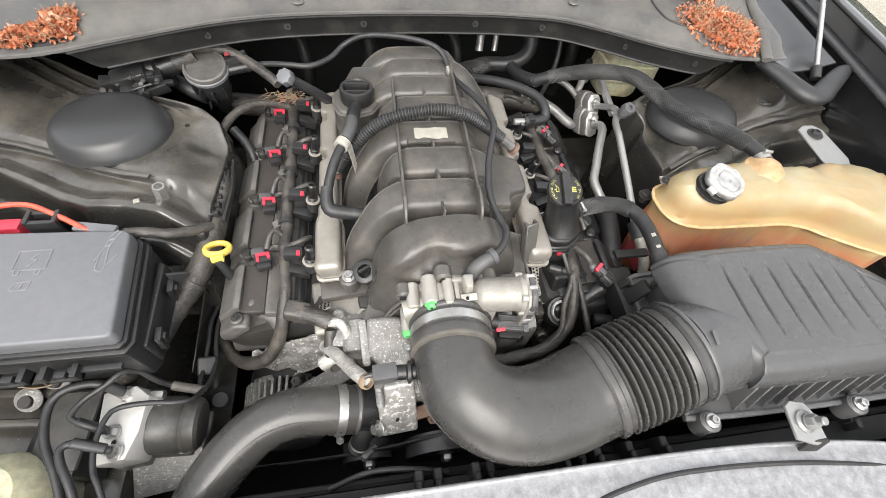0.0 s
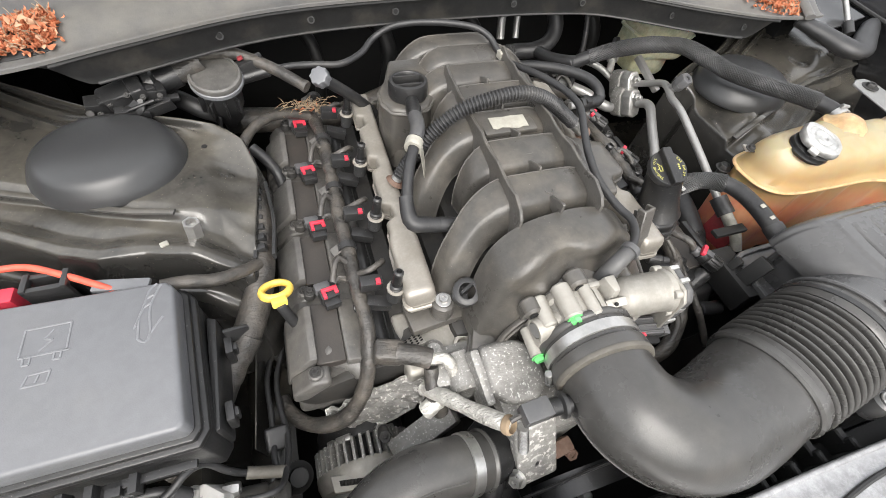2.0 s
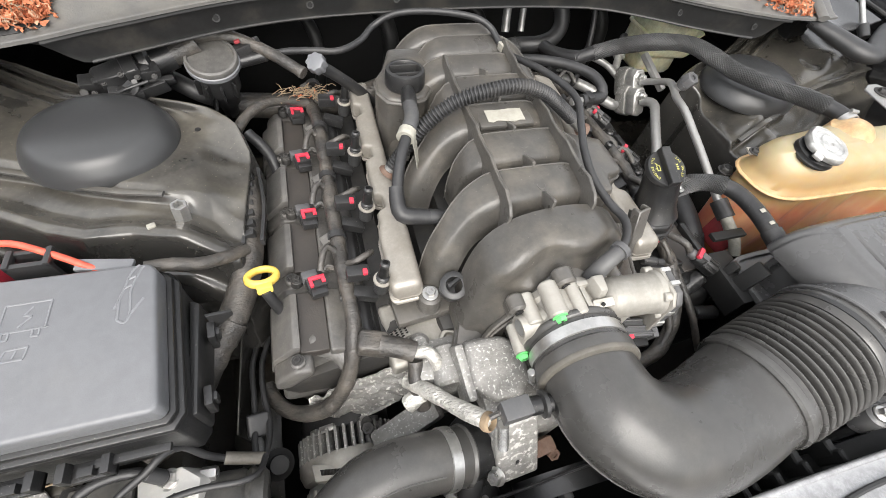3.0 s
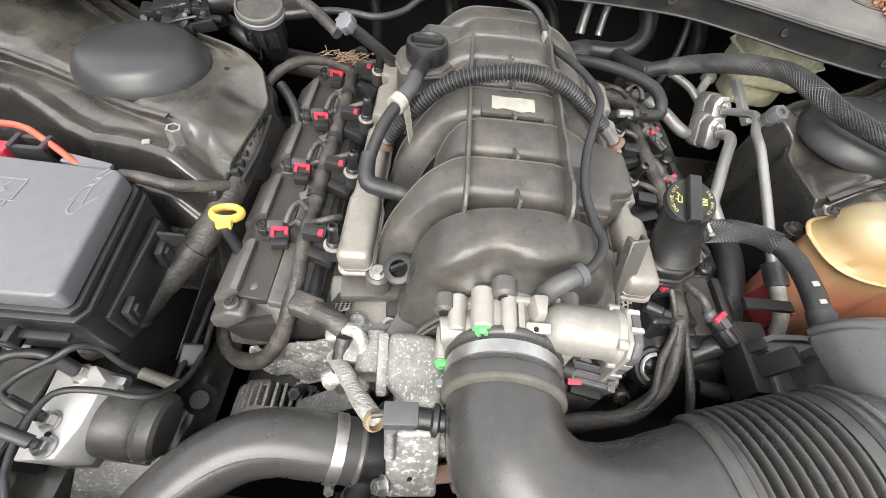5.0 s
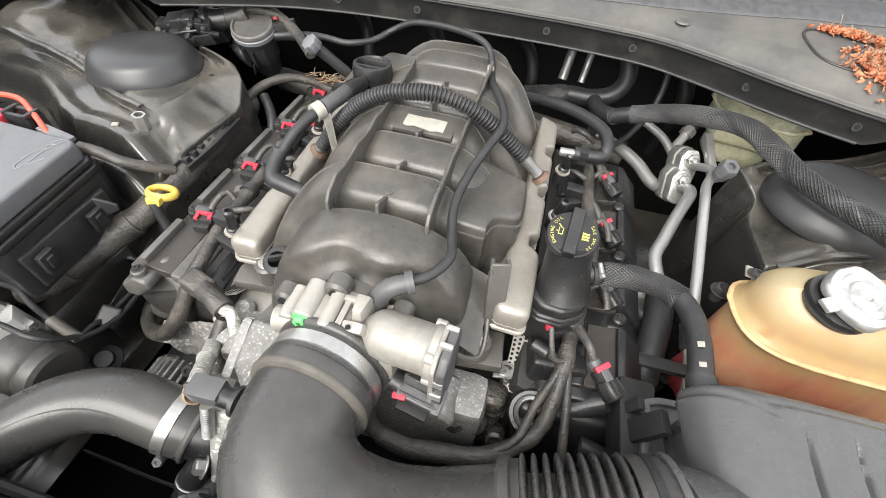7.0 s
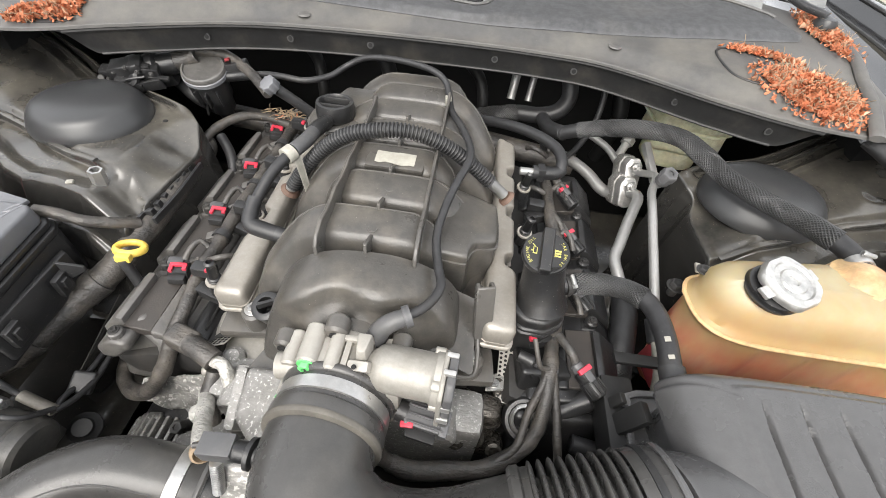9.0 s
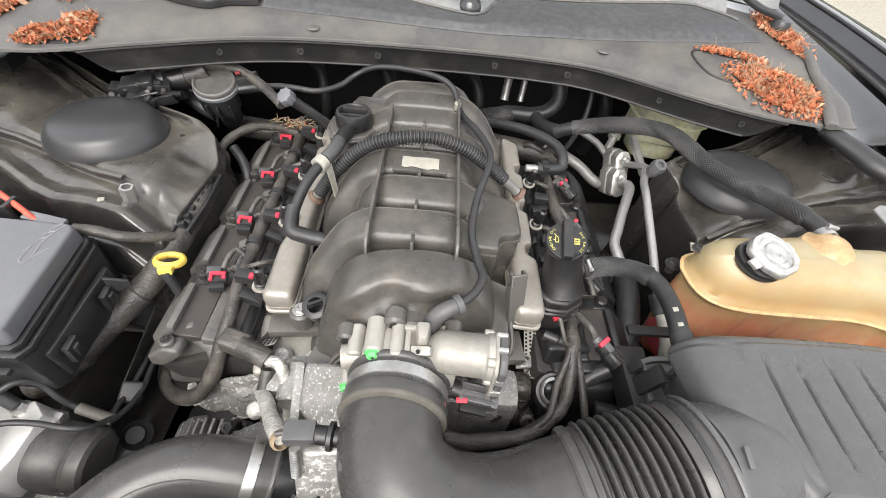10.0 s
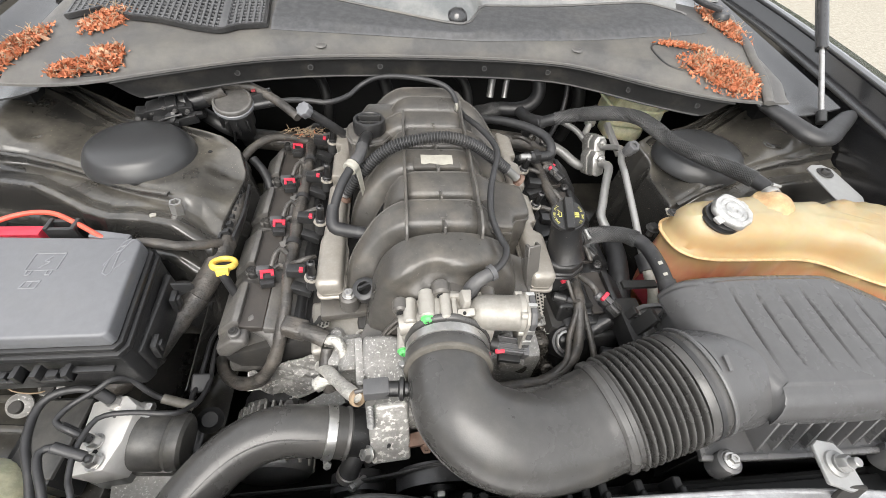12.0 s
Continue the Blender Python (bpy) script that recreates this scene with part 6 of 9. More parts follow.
    for pts in (((jx, jy - 0.022), (jx + 0.006, jy), (jx + 0.010, jy + 0.018), (jx + 0.016, jy + 0.026)), ((jx + 0.004, jy - 0.034), (jx + 0.010, jy - 0.038), (jx + 0.014, jy - 0.030), (jx + 0.012, jy - 0.004), (jx + 0.016, jy + 0.014), (jx + 0.020, jy + 0.024)),
                ((jx + 0.006, jy), (jx + 0.013, jy + 0.004)), ((jx + 0.004, jy - 0.034), (jx + 0.003, jy - 0.012)), ((jx + 0.014, jy - 0.030), (jx + 0.024, jy - 0.014)), ((jx + 0.008, jy + 0.010), (jx + 0.014, jy + 0.013))):
        part("emboss", line(pts, 0.0013), LIDMAT, t)
    for k in range(3):
        part("emboss", line(((-0.640, 0.012 + 0.012 * k), (-0.604, 0.012 + 0.012 * k)), 0.0013), LIDMAT, t)
    return t


def battery_corner():
    t = thing("terminal_block", (-0.58, 0.09, 0.80), "red and black terminal block behind the fuse box", "terminal block")
    bm = bmesh.new()
    box(bm, (-0.66, 0.086, 0.80), (-0.565, 0.104, 0.851), 0.003)
    part("cover", bm, RED, t, "red plastic cover")
    bm = bmesh.new()
    box(bm, (-0.552, 0.084, 0.80), (-0.512, 0.090, 0.862), 0.002)
    box(bm, (-0.552, 0.100, 0.80), (-0.512, 0.106, 0.862), 0.002)
    box(bm, (-0.552, 0.084, 0.856), (-0.546, 0.106, 0.864), 0.002)
    box(bm, (-0.518, 0.084, 0.856), (-0.512, 0.106, 0.864), 0.002)
    part("clip", bm, PLASTIC, t)
    bm = obox((0.052, 0.014, 0.006), pose(-0.468, 0.080, 0.851, 0, 4, -8), 0.002)
    part("strap", bm, LIDMAT, t, "pale grey strap")
    hose("red_cable", [(-0.72, 0.06, 0.84), (-0.655, 0.085, 0.855), (-0.600, 0.112, 0.863), (-0.556, 0.116, 0.864), (-0.515, 0.098, 0.860), (-0.478, 0.078, 0.852), (-0.455, 0.070, 0.84)], 0.0036, REDWIRE, "red insulated cable looping behind the fuse box", "cable")


def brake_block():
    t = thing("brake_modulator", (-0.43, -0.15, 0.62), "bare aluminium brake modulator with a dark motor", "brake modulator")
    block = [(-0.468, -0.110), (-0.424, -0.106), (-0.404, -0.122), (-0.408, -0.165), (-0.420, -0.197), (-0.462, -0.200)]
    part("valve_block", prism(block, 0.690, 0.738, 0.002, 2, 0.0, m=Matrix.Translation((-0.43, -0.15, 0.735)) @ pose(0, 0, 0, 3, -10, 0) @ Matrix.Translation((0.43, 0.15, -0.735))), BRIGHT, t, "bright machined block")
    part("motor", lathe([(0, 0), (0.037, 0), (0.038, 0.003), (0.038, 0.034), (0.035, 0.038), (0.038, 0.044), (0.036, 0.050), (0.035, 0.056), (0.030, 0.060), (0, 0.060)], 40, along((-0.412, -0.150, 0.697), (-0.367, -0.152, 0.690))), MOTOR, t, "dusty dark motor can")
    part("lower_block", prism([(lerp(-0.435, x, 0.94), lerp(-0.155, y, 0.94)) for x, y in block], 0.640, 0.691, 0.003, 2), GREYMETAL, t, "dull grey lower block")
    part("motor_foot", obox((0.052, 0.074, 0.030), pose(-0.392, -0.151, 0.665, 0, 6, -3), 0.004), MOTOR, t)
    part("controller", obox((0.075, 0.11, 0.06), pose(-0.512, -0.150, 0.690, 0, -8, -4), 0.006), PLASTIC, t)
    part("controller_lid", obox((0.066, 0.098, 0.006), pose(-0.508, -0.150, 0.722, 0, -8, -4), 0.003), MOTOR, t)
    part("label", obox((0.0016, 0.038, 0.011), pose(-0.3655, -0.137, 0.676, 0, 14, -3), 0.0004), WHITE, t, "small white label")
    bm = bmesh.new()
    for k in range(7):
        obox((0.0004, 0.0016 + 0.0008 * (k % 3), 0.006), pose(-0.3646, -0.151 + 0.0046 * k, 0.676, 0, 14, -3), 0, 1, bm)
    part("label_print", bm, BLACK, t, "small dark print bars")
    part("body_grommet", lathe([(0, 0), (0.016, 0), (0.019, 0.004), (0.019, 0.008), (0.012, 0.012), (0.011, 0.018), (0, 0.018)], 26, along((-0.352, -0.108, 0.640), (-0.345, -0.114, 0.66))), BLACK, t)
    for x, y in ((-0.4363, -0.1155), (-0.4415, -0.1635), (-0.4323, -0.187)):
        z = 0.738 + 0.17 * (x + 0.43)
        bm = hexhead(bmesh.new(), (x, y, z), (-0.2, 0, 1), 0.0085, 0.010, 0.011)
        part("nut", bm, ZINC, t)
    for x, y in ((-0.412, -0.116), (-0.410, -0.132), (-0.413, -0.1625)):
        bm = hexhead(bmesh.new(), (x, y, 0.722), (1, -0.1, 0), 0.008, 0.016)
        part("side_nut", bm, ZINC, t)
    for x, y in ((-0.430, -0.132), (-0.436, -0.176)):
        part("dimple", rod((x, y, 0.738), (x, y, 0.7392), 0.003, 10, 0), VOID, t)
    part("bracket", obox((0.09, 0.05, 0.006), pose(-0.40, -0.205, 0.655, 20, 0, 6), 0.002), CAST, t)
    lines = (
        ("brake_line", [(-0.435, -0.29, 0.735), (-0.4518, -0.230, 0.766), (-0.468, -0.200, 0.773), (-0.473, -0.184, 0.774), (-0.461, -0.1785, 0.772), (-0.446, -0.1815, 0.764), (-0.4323, -0.187, 0.750)], 0.0046),
        ("brake_line", [(-0.405, -0.29, 0.735), (-0.4286, -0.229, 0.757), (-0.4389, -0.2105, 0.759), (-0.4451, -0.180, 0.760), (-0.4415, -0.150, 0.759), (-0.4310, -0.1385, 0.757), (-0.4026, -0.1345, 0.752), (-0.3657, -0.1365, 0.748), (-0.352, -0.130, 0.735), (-0.350, -0.110, 0.710)], 0.0034),
        ("brake_line", [(-0.4415, -0.1635, 0.742), (-0.4524, -0.160, 0.764), (-0.4738, -0.150, 0.768), (-0.4764, -0.142, 0.769), (-0.4674, -0.1273, 0.769), (-0.4426, -0.1126, 0.775), (-0.428, -0.100, 0.777), (-0.4164, -0.0935, 0.762), (-0.4038, -0.1001, 0.740), (-0.3898, -0.1038, 0.7194), (-0.352, -0.111, 0.705)], 0.0038),
        ("brake_line", [(-0.455, -0.29, 0.730), (-0.4786, -0.2145, 0.755), (-0.5008, -0.1717, 0.762), (-0.5086, -0.1387, 0.764), (-0.5045, -0.1215, 0.767), (-0.4899, -0.1115, 0.770), (-0.4652, -0.1077, 0.770), (-0.4474, -0.1105, 0.764), (-0.4363, -0.1155, 0.746)], 0.0050),
        ("brake_line", [(-0.414, -0.1625, 0.705), (-0.396, -0.1615, 0.705), (-0.3682, -0.1612, 0.704), (-0.3583, -0.1538, 0.700), (-0.3606, -0.1234, 0.695), (-0.3661, -0.0904, 0.690), (-0.3679, -0.0688, 0.680), (-0.3700, -0.0271, 0.675), (-0.372, 0.013, 0.672), (-0.366, 0.06, 0.665), (-0.36, 0.2, 0.66)], 0.0036),
        ("brake_line", [(-0.352, -0.111, 0.705), (-0.350, -0.090, 0.692), (-0.352, -0.060, 0.680), (-0.358, -0.028, 0.675), (-0.360, 0.013, 0.672), (-0.350, 0.07, 0.665), (-0.345, 0.2, 0.66)], 0.0036),
    )
    # rubber boots over the line ends at the block
    for p, q, r in (((-0.464, -0.1780, 0.773), (-0.434, -0.186, 0.754), 0.0062), ((-0.470, -0.152, 0.767), (-0.444, -0.1625, 0.748), 0.0056), ((-0.4474, -0.1105, 0.766), (-0.437, -0.1150, 0.748), 0.0072)):
        part("line_boot", rod(p, q, r, 16, 0.0012), RUBBER, t)
    for name, p, r in lines:
        hose(name, p, r, RUBBER, "thin black-coated steel brake line", "brake line", 12, group="brake lines")
    hose("line_sleeve", [(-0.3898, -0.1038, 0.7194), (-0.371, -0.1075, 0.712), (-0.352, -0.111, 0.705)], 0.0066, SLEEVE, "tan-grey rubber sleeve on a brake line", "sleeve", 14)
    bm = obox((0.026, 0.028, 0.014), pose(-0.364, -0.066, 0.680, 24, 18, 8), 0.004, 3)
    solo("line_clip", bm, RUBBER, "dark plastic clip holding two brake lines", "clip")
    b = thing("washer_bottle", (-0.56, -0.23, 0.60), "pale cream fluid bottle beside the brake modulator", "fluid bottle")
    part("tank", lathe([(0, 0), (0.05, 0), (0.058, 0.01), (0.060, 0.10), (0.052, 0.135), (0.035, 0.150), (0.0, 0.152)], 30, pose(-0.560, -0.225, 0.60)), CREAM, b)
    # fender side sheet with two sleeved studs
    bm = sheet(lambda u, v: (lerp(-0.72, -0.36, u), lerp(-0.30, 0.10, v), 0.66 + 0.05 * step_up(0.6, 0.0, u) - 0.10 * step_up(0.72, 0.9, u)), 30, 20, 0.003)
    fp = thing("inner_fender_panel", (-0.54, -0.10, 0.60), "dusty painted inner fender panel below the fuse box", "panel")
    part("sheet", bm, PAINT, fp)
    for y in (-0.085, -0.125):
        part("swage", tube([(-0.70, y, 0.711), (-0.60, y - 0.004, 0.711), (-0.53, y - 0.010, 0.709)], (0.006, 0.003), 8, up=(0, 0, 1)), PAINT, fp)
    part("plug", lathe([(0, 0), (0.012, 0), (0.011, 0.003), (0, 0.004)], 18, pose(-0.63, -0.16, 0.711)), RUBBER, fp)
    for x, y, z in ((-0.546, -0.076, 0.712), (-0.572, -0.101, 0.714)):
        s = thing("fender_stud", (x, y, z), "stud with a pale plastic collar on the fender panel", "stud", group="fender studs")
        part("collar", lathe([(0.008, 0), (0.016, 0), (0.0165, 0.003), (0.012, 0.007), (0.008, 0.008)], 22, along((x, y, z), (x + 0.1, y - 0.5, z + 0.8))), CAST, s, "pale plastic collar")
        part("pin", rod((x, y, z - 0.02), (x + 0.001, y - 0.006, z + 0.010), 0.0085, 16), DARKMETAL, s)
    part_wire = [(-0.60, -0.06, 0.76), (-0.585, -0.085, 0.735), (-0.560, -0.090, 0.725), (-0.545, -0.085, 0.72)]
    hose("thin_wire", part_wire, 0.0012, TWIG, "thin tan wire end", "wire", 6)


def left_looms():
    harness("engine_loom", [(-0.40, 0.345, 0.775), (-0.368, 0.330, 0.780), (-0.360, 0.300, 0.775), (-0.350, 0.25, 0.785), (-0.343, 0.20, 0.790), (-0.344, 0.15, 0.785), (-0.350, 0.105, 0.778), (-0.360, 0.072, 0.766), (-0.374, 0.044, 0.755), (-0.390, 0.024, 0.745), (-0.406, -0.004, 0.734), (-0.424, -0.034, 0.722), (-0.446, -0.058, 0.710), (-0.475, -0.075, 0.700)], 0.0175, "thick tape-wrapped engine wiring loom beside the fuse box", 3, 22, 0.05)
    for k, (p, q) in enumerate((((-0.374, 0.044, 0.755), (-0.390, 0.024, 0.745)), ((-0.390, 0.024, 0.745), (-0.404, 0.0, 0.735)), ((-0.424, -0.034, 0.722), (-0.446, -0.058, 0.710)))):
        harness("tape_wrap", [p, V(p).lerp(V(q), 0.5), q], 0.0192, "loose winding of wrinkled tape on the loom", 30 + k, 22, 0.09)
    harness("loom_branch", [(-0.346, 0.115, 0.797), (-0.360, 0.098, 0.812), (-0.385, 0.083, 0.826), (-0.415, 0.079, 0.838), (-0.435, 0.076, 0.842)], 0.0075, "taped loom branch running into the fuse box", 5)
    harness("loom_arch", [(-0.360, 0.265, 0.785), (-0.364, 0.305, 0.790), (-0.352, 0.350, 0.802), (-0.322, 0.385, 0.808), (-0.285, 0.405, 0.800), (-0.250, 0.415, 0.785)], 0.0075, "taped wiring loom arching to the engine", 6)
    hose("vent_pipe", [(-0.345, 0.345, 0.79), (-0.325, 0.325, 0.775), (-0.312, 0.300, 0.755), (-0.308, 0.26, 0.70)], 0.0085, RUBBER, "short black rubber vent pipe", "hose")
    t = thing("loom_channel", (-0.34, 0.18, 0.77), "notched black plastic loom channel", "loom channel")
    for k in range(7):
        y = 0.135 + 0.0165 * k
        part("rung", obox((0.016, 0.009, 0.010), pose(-0.342, y, 0.801, 0, -12, 4), 0.0015), PLASTIC, t)
    part("rail", tube([(-0.326, 0.12, 0.800), (-0.322, 0.18, 0.802), (-0.328, 0.25, 0.800)], (0.0025, 0.006), 8, e=4, up=(0, 0, 1)), PLASTIC, t)
    part("rail", tube([(-0.348, 0.12, 0.800), (-0.345, 0.18, 0.802), (-0.350, 0.25, 0.800)], (0.0025, 0.005), 8, e=4, up=(0, 0, 1)), PLASTIC, t)
    # sheet standing between the loom and the engine
    bm = sheet(lambda u, v: (lerp(-0.394, -0.372, v) - 0.002 * u, lerp(-0.065, 0.050, v), lerp(0.655, 0.715, v) * u + 0.60 * (1 - u)), 8, 8, 0.0018)
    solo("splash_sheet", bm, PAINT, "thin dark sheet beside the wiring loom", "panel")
    d = thing("oil_dipstick", (-0.328, 0.065, 0.70), "oil dipstick with a bright yellow ring handle", "dipstick")
    m = pose(-0.328, 0.066, 0.800, -12, 6, 10)
    ring = [m @ V((0.0165 * math.cos(a), 0.0125 * math.sin(a) + 0.004, 0)) for a in [2 * math.pi * k / 32 for k in range(33)]]
    part("handle", sweep(bmesh.new(), ring, (0.0042, 0.0055), 12), YELLOW, d, "bright yellow plastic ring")
    part("handle_neck", obox((0.018, 0.011, 0.011), m @ pose(0, -0.014, -0.002), 0.003), YELLOW, d, "yellow plastic neck")
    part("tube", tube([m @ V((0, -0.016, -0.004)), (-0.320, 0.045, 0.775), (-0.312, 0.040, 0.735), (-0.300, 0.05, 0.60)], 0.0065, 12), RUBBER, d)


def coil_loom(s):
    k = -s
    z = 0.783
    if s < 0:
        pts = [(-0.245, 0.425, 0.775), (-0.240, 0.38, z), (-0.236, 0.30, z + 0.004), (-0.236, 0.22, z + 0.004), (-0.236, 0.14, z + 0.002), (-0.234, 0.06, z), (-0.232, 0.005, 0.774), (-0.238, -0.026, 0.752), (-0.252, -0.050, 0.715), (-0.276, -0.064, 0.682), (-0.306, -0.062, 0.662), (-0.334, -0.048, 0.650), (-0.352, -0.026, 0.645), (-0.359, -0.006, 0.646)]
        r = 0.0100
    else:
        pts = [(0.225, 0.36, 0.790), (0.228, 0.30, z + 0.010), (0.230, 0.24, z + 0.012), (0.240, 0.17, z + 0.004), (0.236, 0.10, z - 0.005), (0.226, 0.04, z - 0.005), (0.222, 0.0, 0.774), (0.218, -0.04, 0.755), (0.205, -0.075, 0.735), (0.16, -0.108, 0.730), (0.11, -0.120, 0.736), (0.075, -0.127, 0.746), (0.052, -0.125, 0.758)]
        r = 0.0095
        for q, (seed, pp) in enumerate((
                         (22, [(0.222, 0.010, 0.780), (0.214, -0.020, 0.770), (0.200, -0.050, 0.752), (0.188, -0.085, 0.742), (0.165, -0.105, 0.735)]),
                         (23, [(0.226, -0.010, 0.772), (0.232, -0.045, 0.755), (0.236, -0.080, 0.735), (0.245, -0.115, 0.70)]),
                         (24, [(0.196, 0.012, 0.812), (0.200, -0.004, 0.804), (0.206, -0.012, 0.792), (0.218, -0.008, 0.786)]))):
            harness("plug_lead", pp, 0.0050 if q < 2 else 0.0028, "thin taped lead hanging at the engine's front", seed, 10)
    harness("coil_loom", pts, r, "taped coil wiring loom lying on the valve cover", 8 - s, 14, 0.14)
    for i, y in enumerate(RAIL_Y):
        x = pts[3][0]
        c = hose("coil_lead", [(s * 0.238, y + 0.030, z + 0.004), (s * 0.250, y + 0.034, z + 0.016), (s * 0.258, y + 0.020, z + 0.012), (s * 0.262, y + 0.008, z + 0.004)], 0.0042, TAPE, "short taped lead to an ignition coil", "wire", 10, group="coil leads")
        hose("injector_lead", [(s * 0.234, y + 0.012, z + 0.003), (s * 0.218, y + 0.004, z + 0.018), (s * 0.203, y + 0.010, z + 0.020), (s * 0.196, y + 0.020, z + 0.010)], 0.0042, TAPE, "short taped lead to a fuel injector", "wire", 10, group="injector leads")
    # rocker-side details between loom and rail: stubby connectors
    for i, y in enumerate(RAIL_Y):
        bm = obox((0.030, 0.016, 0.014), pose(s * 0.212, y - 0.030, 0.776, 0, -16 * s, 10 * s), 0.002)
        box(bm, (-0.0, -0.0, -0.0), (0.0001, 0.0001, 0.0001), 0)
        c = thing("spark_lead_plug", (s * 0.212, y - 0.03, 0.77), "small black plug on the valve cover", "plug", group="valve cover plugs")
        part("body", obox((0.032, 0.016, 0.014), pose(s * 0.212, y - 0.030, 0.776, 0, -16 * s, 10 * s), 0.002), PLASTIC, c)
        part("tip", rod((s * 0.226, y - 0.028, 0.772), (s * 0.243, y - 0.026, 0.770), 0.006, 12), PLASTIC, c)
        bm.free()
        g = thing("loom_clip", (s * 0.236, y + 0.05, 0.78), "black plastic loom clip on the valve cover", "clip", group="loom clips")
        part("saddle", lathe([(0.009, 0), (0.0125, 0), (0.0125, 0.010), (0.009, 0.010)], 16, along((s * 0.236, y + 0.052, z + 0.002), (s * 0.236, y + 0.1, z + 0.002))), PLASTIC, g)
        part("tab", obox((0.018, 0.014, 0.004), pose(s * 0.248, y + 0.056, z + 0.004, 0, 15 * s, 20), 0.001), COVER, g)


def rear_left():
    a, b = V((-0.372, 0.420, 0.800)), V((-0.367, 0.392, 0.890))
    t = thing("purge_valve", a, "black cylindrical valve with a pale round cap", "valve")
    L = (b - a).length
    part("body", lathe([(0, -0.03), (0.012, -0.03), (0.014, 0.0), (0.022, 0.004), (0.0235, 0.03), (0.028, 0.034), (0.029, L - 0.012), (0, L - 0.012)], 28, along(a, b)), PLASTIC, t)
    part("cap", lathe([(0, L - 0.014), (0.034, L - 0.014), (0.0355, L - 0.011), (0.0355, L - 0.003), (0.034, L), (0.031, L + 0.001), (0.030, L - 0.002), (0, L - 0.002)], 34, along(a, b)), COVER, t, "pale grey dusty round cap")
    part("spout", tube([(-0.345, 0.398, 0.872), (-0.315, 0.403, 0.876), (-0.295, 0.404, 0.880)], 0.0085, 14), PLASTIC, t)
    for k in range(3):
        part("fin", obox((0.004, 0.014, 0.020), pose(-0.392 + 0.004 * k, 0.392, 0.840 - 0.014 * k, 10, 10, 20), 0.001), PLASTIC, t)
    part("paint_mark", obox((0.0045, 0.001, 0.008), pose(-0.364, 0.377, 0.852, 18, 0, 0), 0.0003), WHITE, t, "white paint dab")
    part("side_plug", obox((0.040, 0.016, 0.016), pose(-0.318, 0.412, 0.888, 0, -14, 10), 0.003), PLASTIC, t)
    part("plug_tab", obox((0.008, 0.006, 0.004), pose(-0.330, 0.410, 0.899, 0, -14, 10), 0.001), DARKRED, t, "small red tab")
    part("cap_rim", lathe([(0.0345, L - 0.016), (0.0370, L - 0.014), (0.0370, L - 0.008), (0.0345, L - 0.006)], 34, along(a, b)), LIDMAT, t, "pale grey rim")
    for k in range(4):
        an = 200 + 34 * k
        part("body_rib", obox((0.010, 0.003, 0.030), along(a, b) @ pose(0, 0, 0.050, 0, 0, an) @ pose(0.031, 0, 0), 0.001), PLASTIC, t)
    g = thing("heater_valve", (-0.47, 0.40, 0.85), "cluster of black plastic actuator boxes below the cowl", "actuator")
    c0, c1 = V((-0.512, 0.378, 0.866)), V((-0.415, 0.402, 0.888))
    Lh = (c1 - c0).length
    part("housing", lathe([(0, 0), (0.018, 0), (0.020, 0.003), (0.020, 0.026), (0.024, 0.028), (0.024, 0.036), (0.021, 0.038), (0.021, 0.060), (0.025, 0.062), (0.025, 0.072), (0.019, 0.076), (0.017, Lh), (0, Lh)], 26, along(c0, c1)), PLASTIC, g, "black plastic barrel")
    mh = along(c0, c1)
    part("cover", obox((0.030, 0.046, 0.050), mh @ pose(0.004, -0.010, 0.060, 0, 0, 12), 0.004), PLASTIC, g, "glossy black cover")
    part("disc", lathe([(0, 0), (0.014, 0), (0.016, 0.003), (0.016, 0.008), (0.010, 0.010), (0.009, 0.006), (0, 0.006)], 24, along((-0.470, 0.360, 0.876), (-0.474, 0.345, 0.884))), PLASTIC, g)
    for k, (x, y, z, w) in enumerate(((-0.500, 0.358, 0.884, 0.018), (-0.450, 0.362, 0.892, 0.022), (-0.432, 0.366, 0.874, 0.030), (-0.512, 0.360, 0.862, 0.016))):
        part("clip", obox((w, 0.008, 0.007), pose(x, y, z, 18, -12 + 9 * k, 14), 0.0015), PLASTIC, g)
    part("bracket", obox((0.060, 0.005, 0.020), pose(-0.455, 0.356, 0.862, 20, -10, 15), 0.002), PLASTIC, g)
    part("pin", rod((-0.525, 0.356, 0.868), (-0.522, 0.350, 0.872), 0.005, 12), DARKMETAL, g)
    for k, (x, y, z, sx, sy, sz, rz) in enumerate(((-0.486, 0.364, 0.886, 0.034, 0.026, 0.020, 14), (-0.462, 0.366, 0.893, 0.018, 0.030, 0.016, 20), (-0.516, 0.366, 0.874, 0.024, 0.020, 0.018, 8), (-0.446, 0.372, 0.878, 0.024, 0.022, 0.030, 24), (-0.476, 0.352, 0.866, 0.040, 0.014, 0.016, 12))):
        part("solenoid_box", obox((sx, sy, sz), pose(x, y, z, 14, -10 + 6 * k, rz), 0.0025, 2), PLASTIC, g)
    for x, y, z in ((-0.512, 0.352, 0.868), (-0.494, 0.350, 0.884), (-0.470, 0.350, 0.894), (-0.454, 0.352, 0.888), (-0.436, 0.358, 0.884)):
        part("screw", hexhead(bmesh.new(), (x, y, z), (0.1, -0.6, 0.8), 0.0032, 0.003, 0.004), DARKMETAL, g)
    part("rib", tube([(-0.505, 0.354, 0.884), (-0.480, 0.350, 0.892), (-0.452, 0.354, 0.898)], 0.0022, 8), PLASTIC, g)
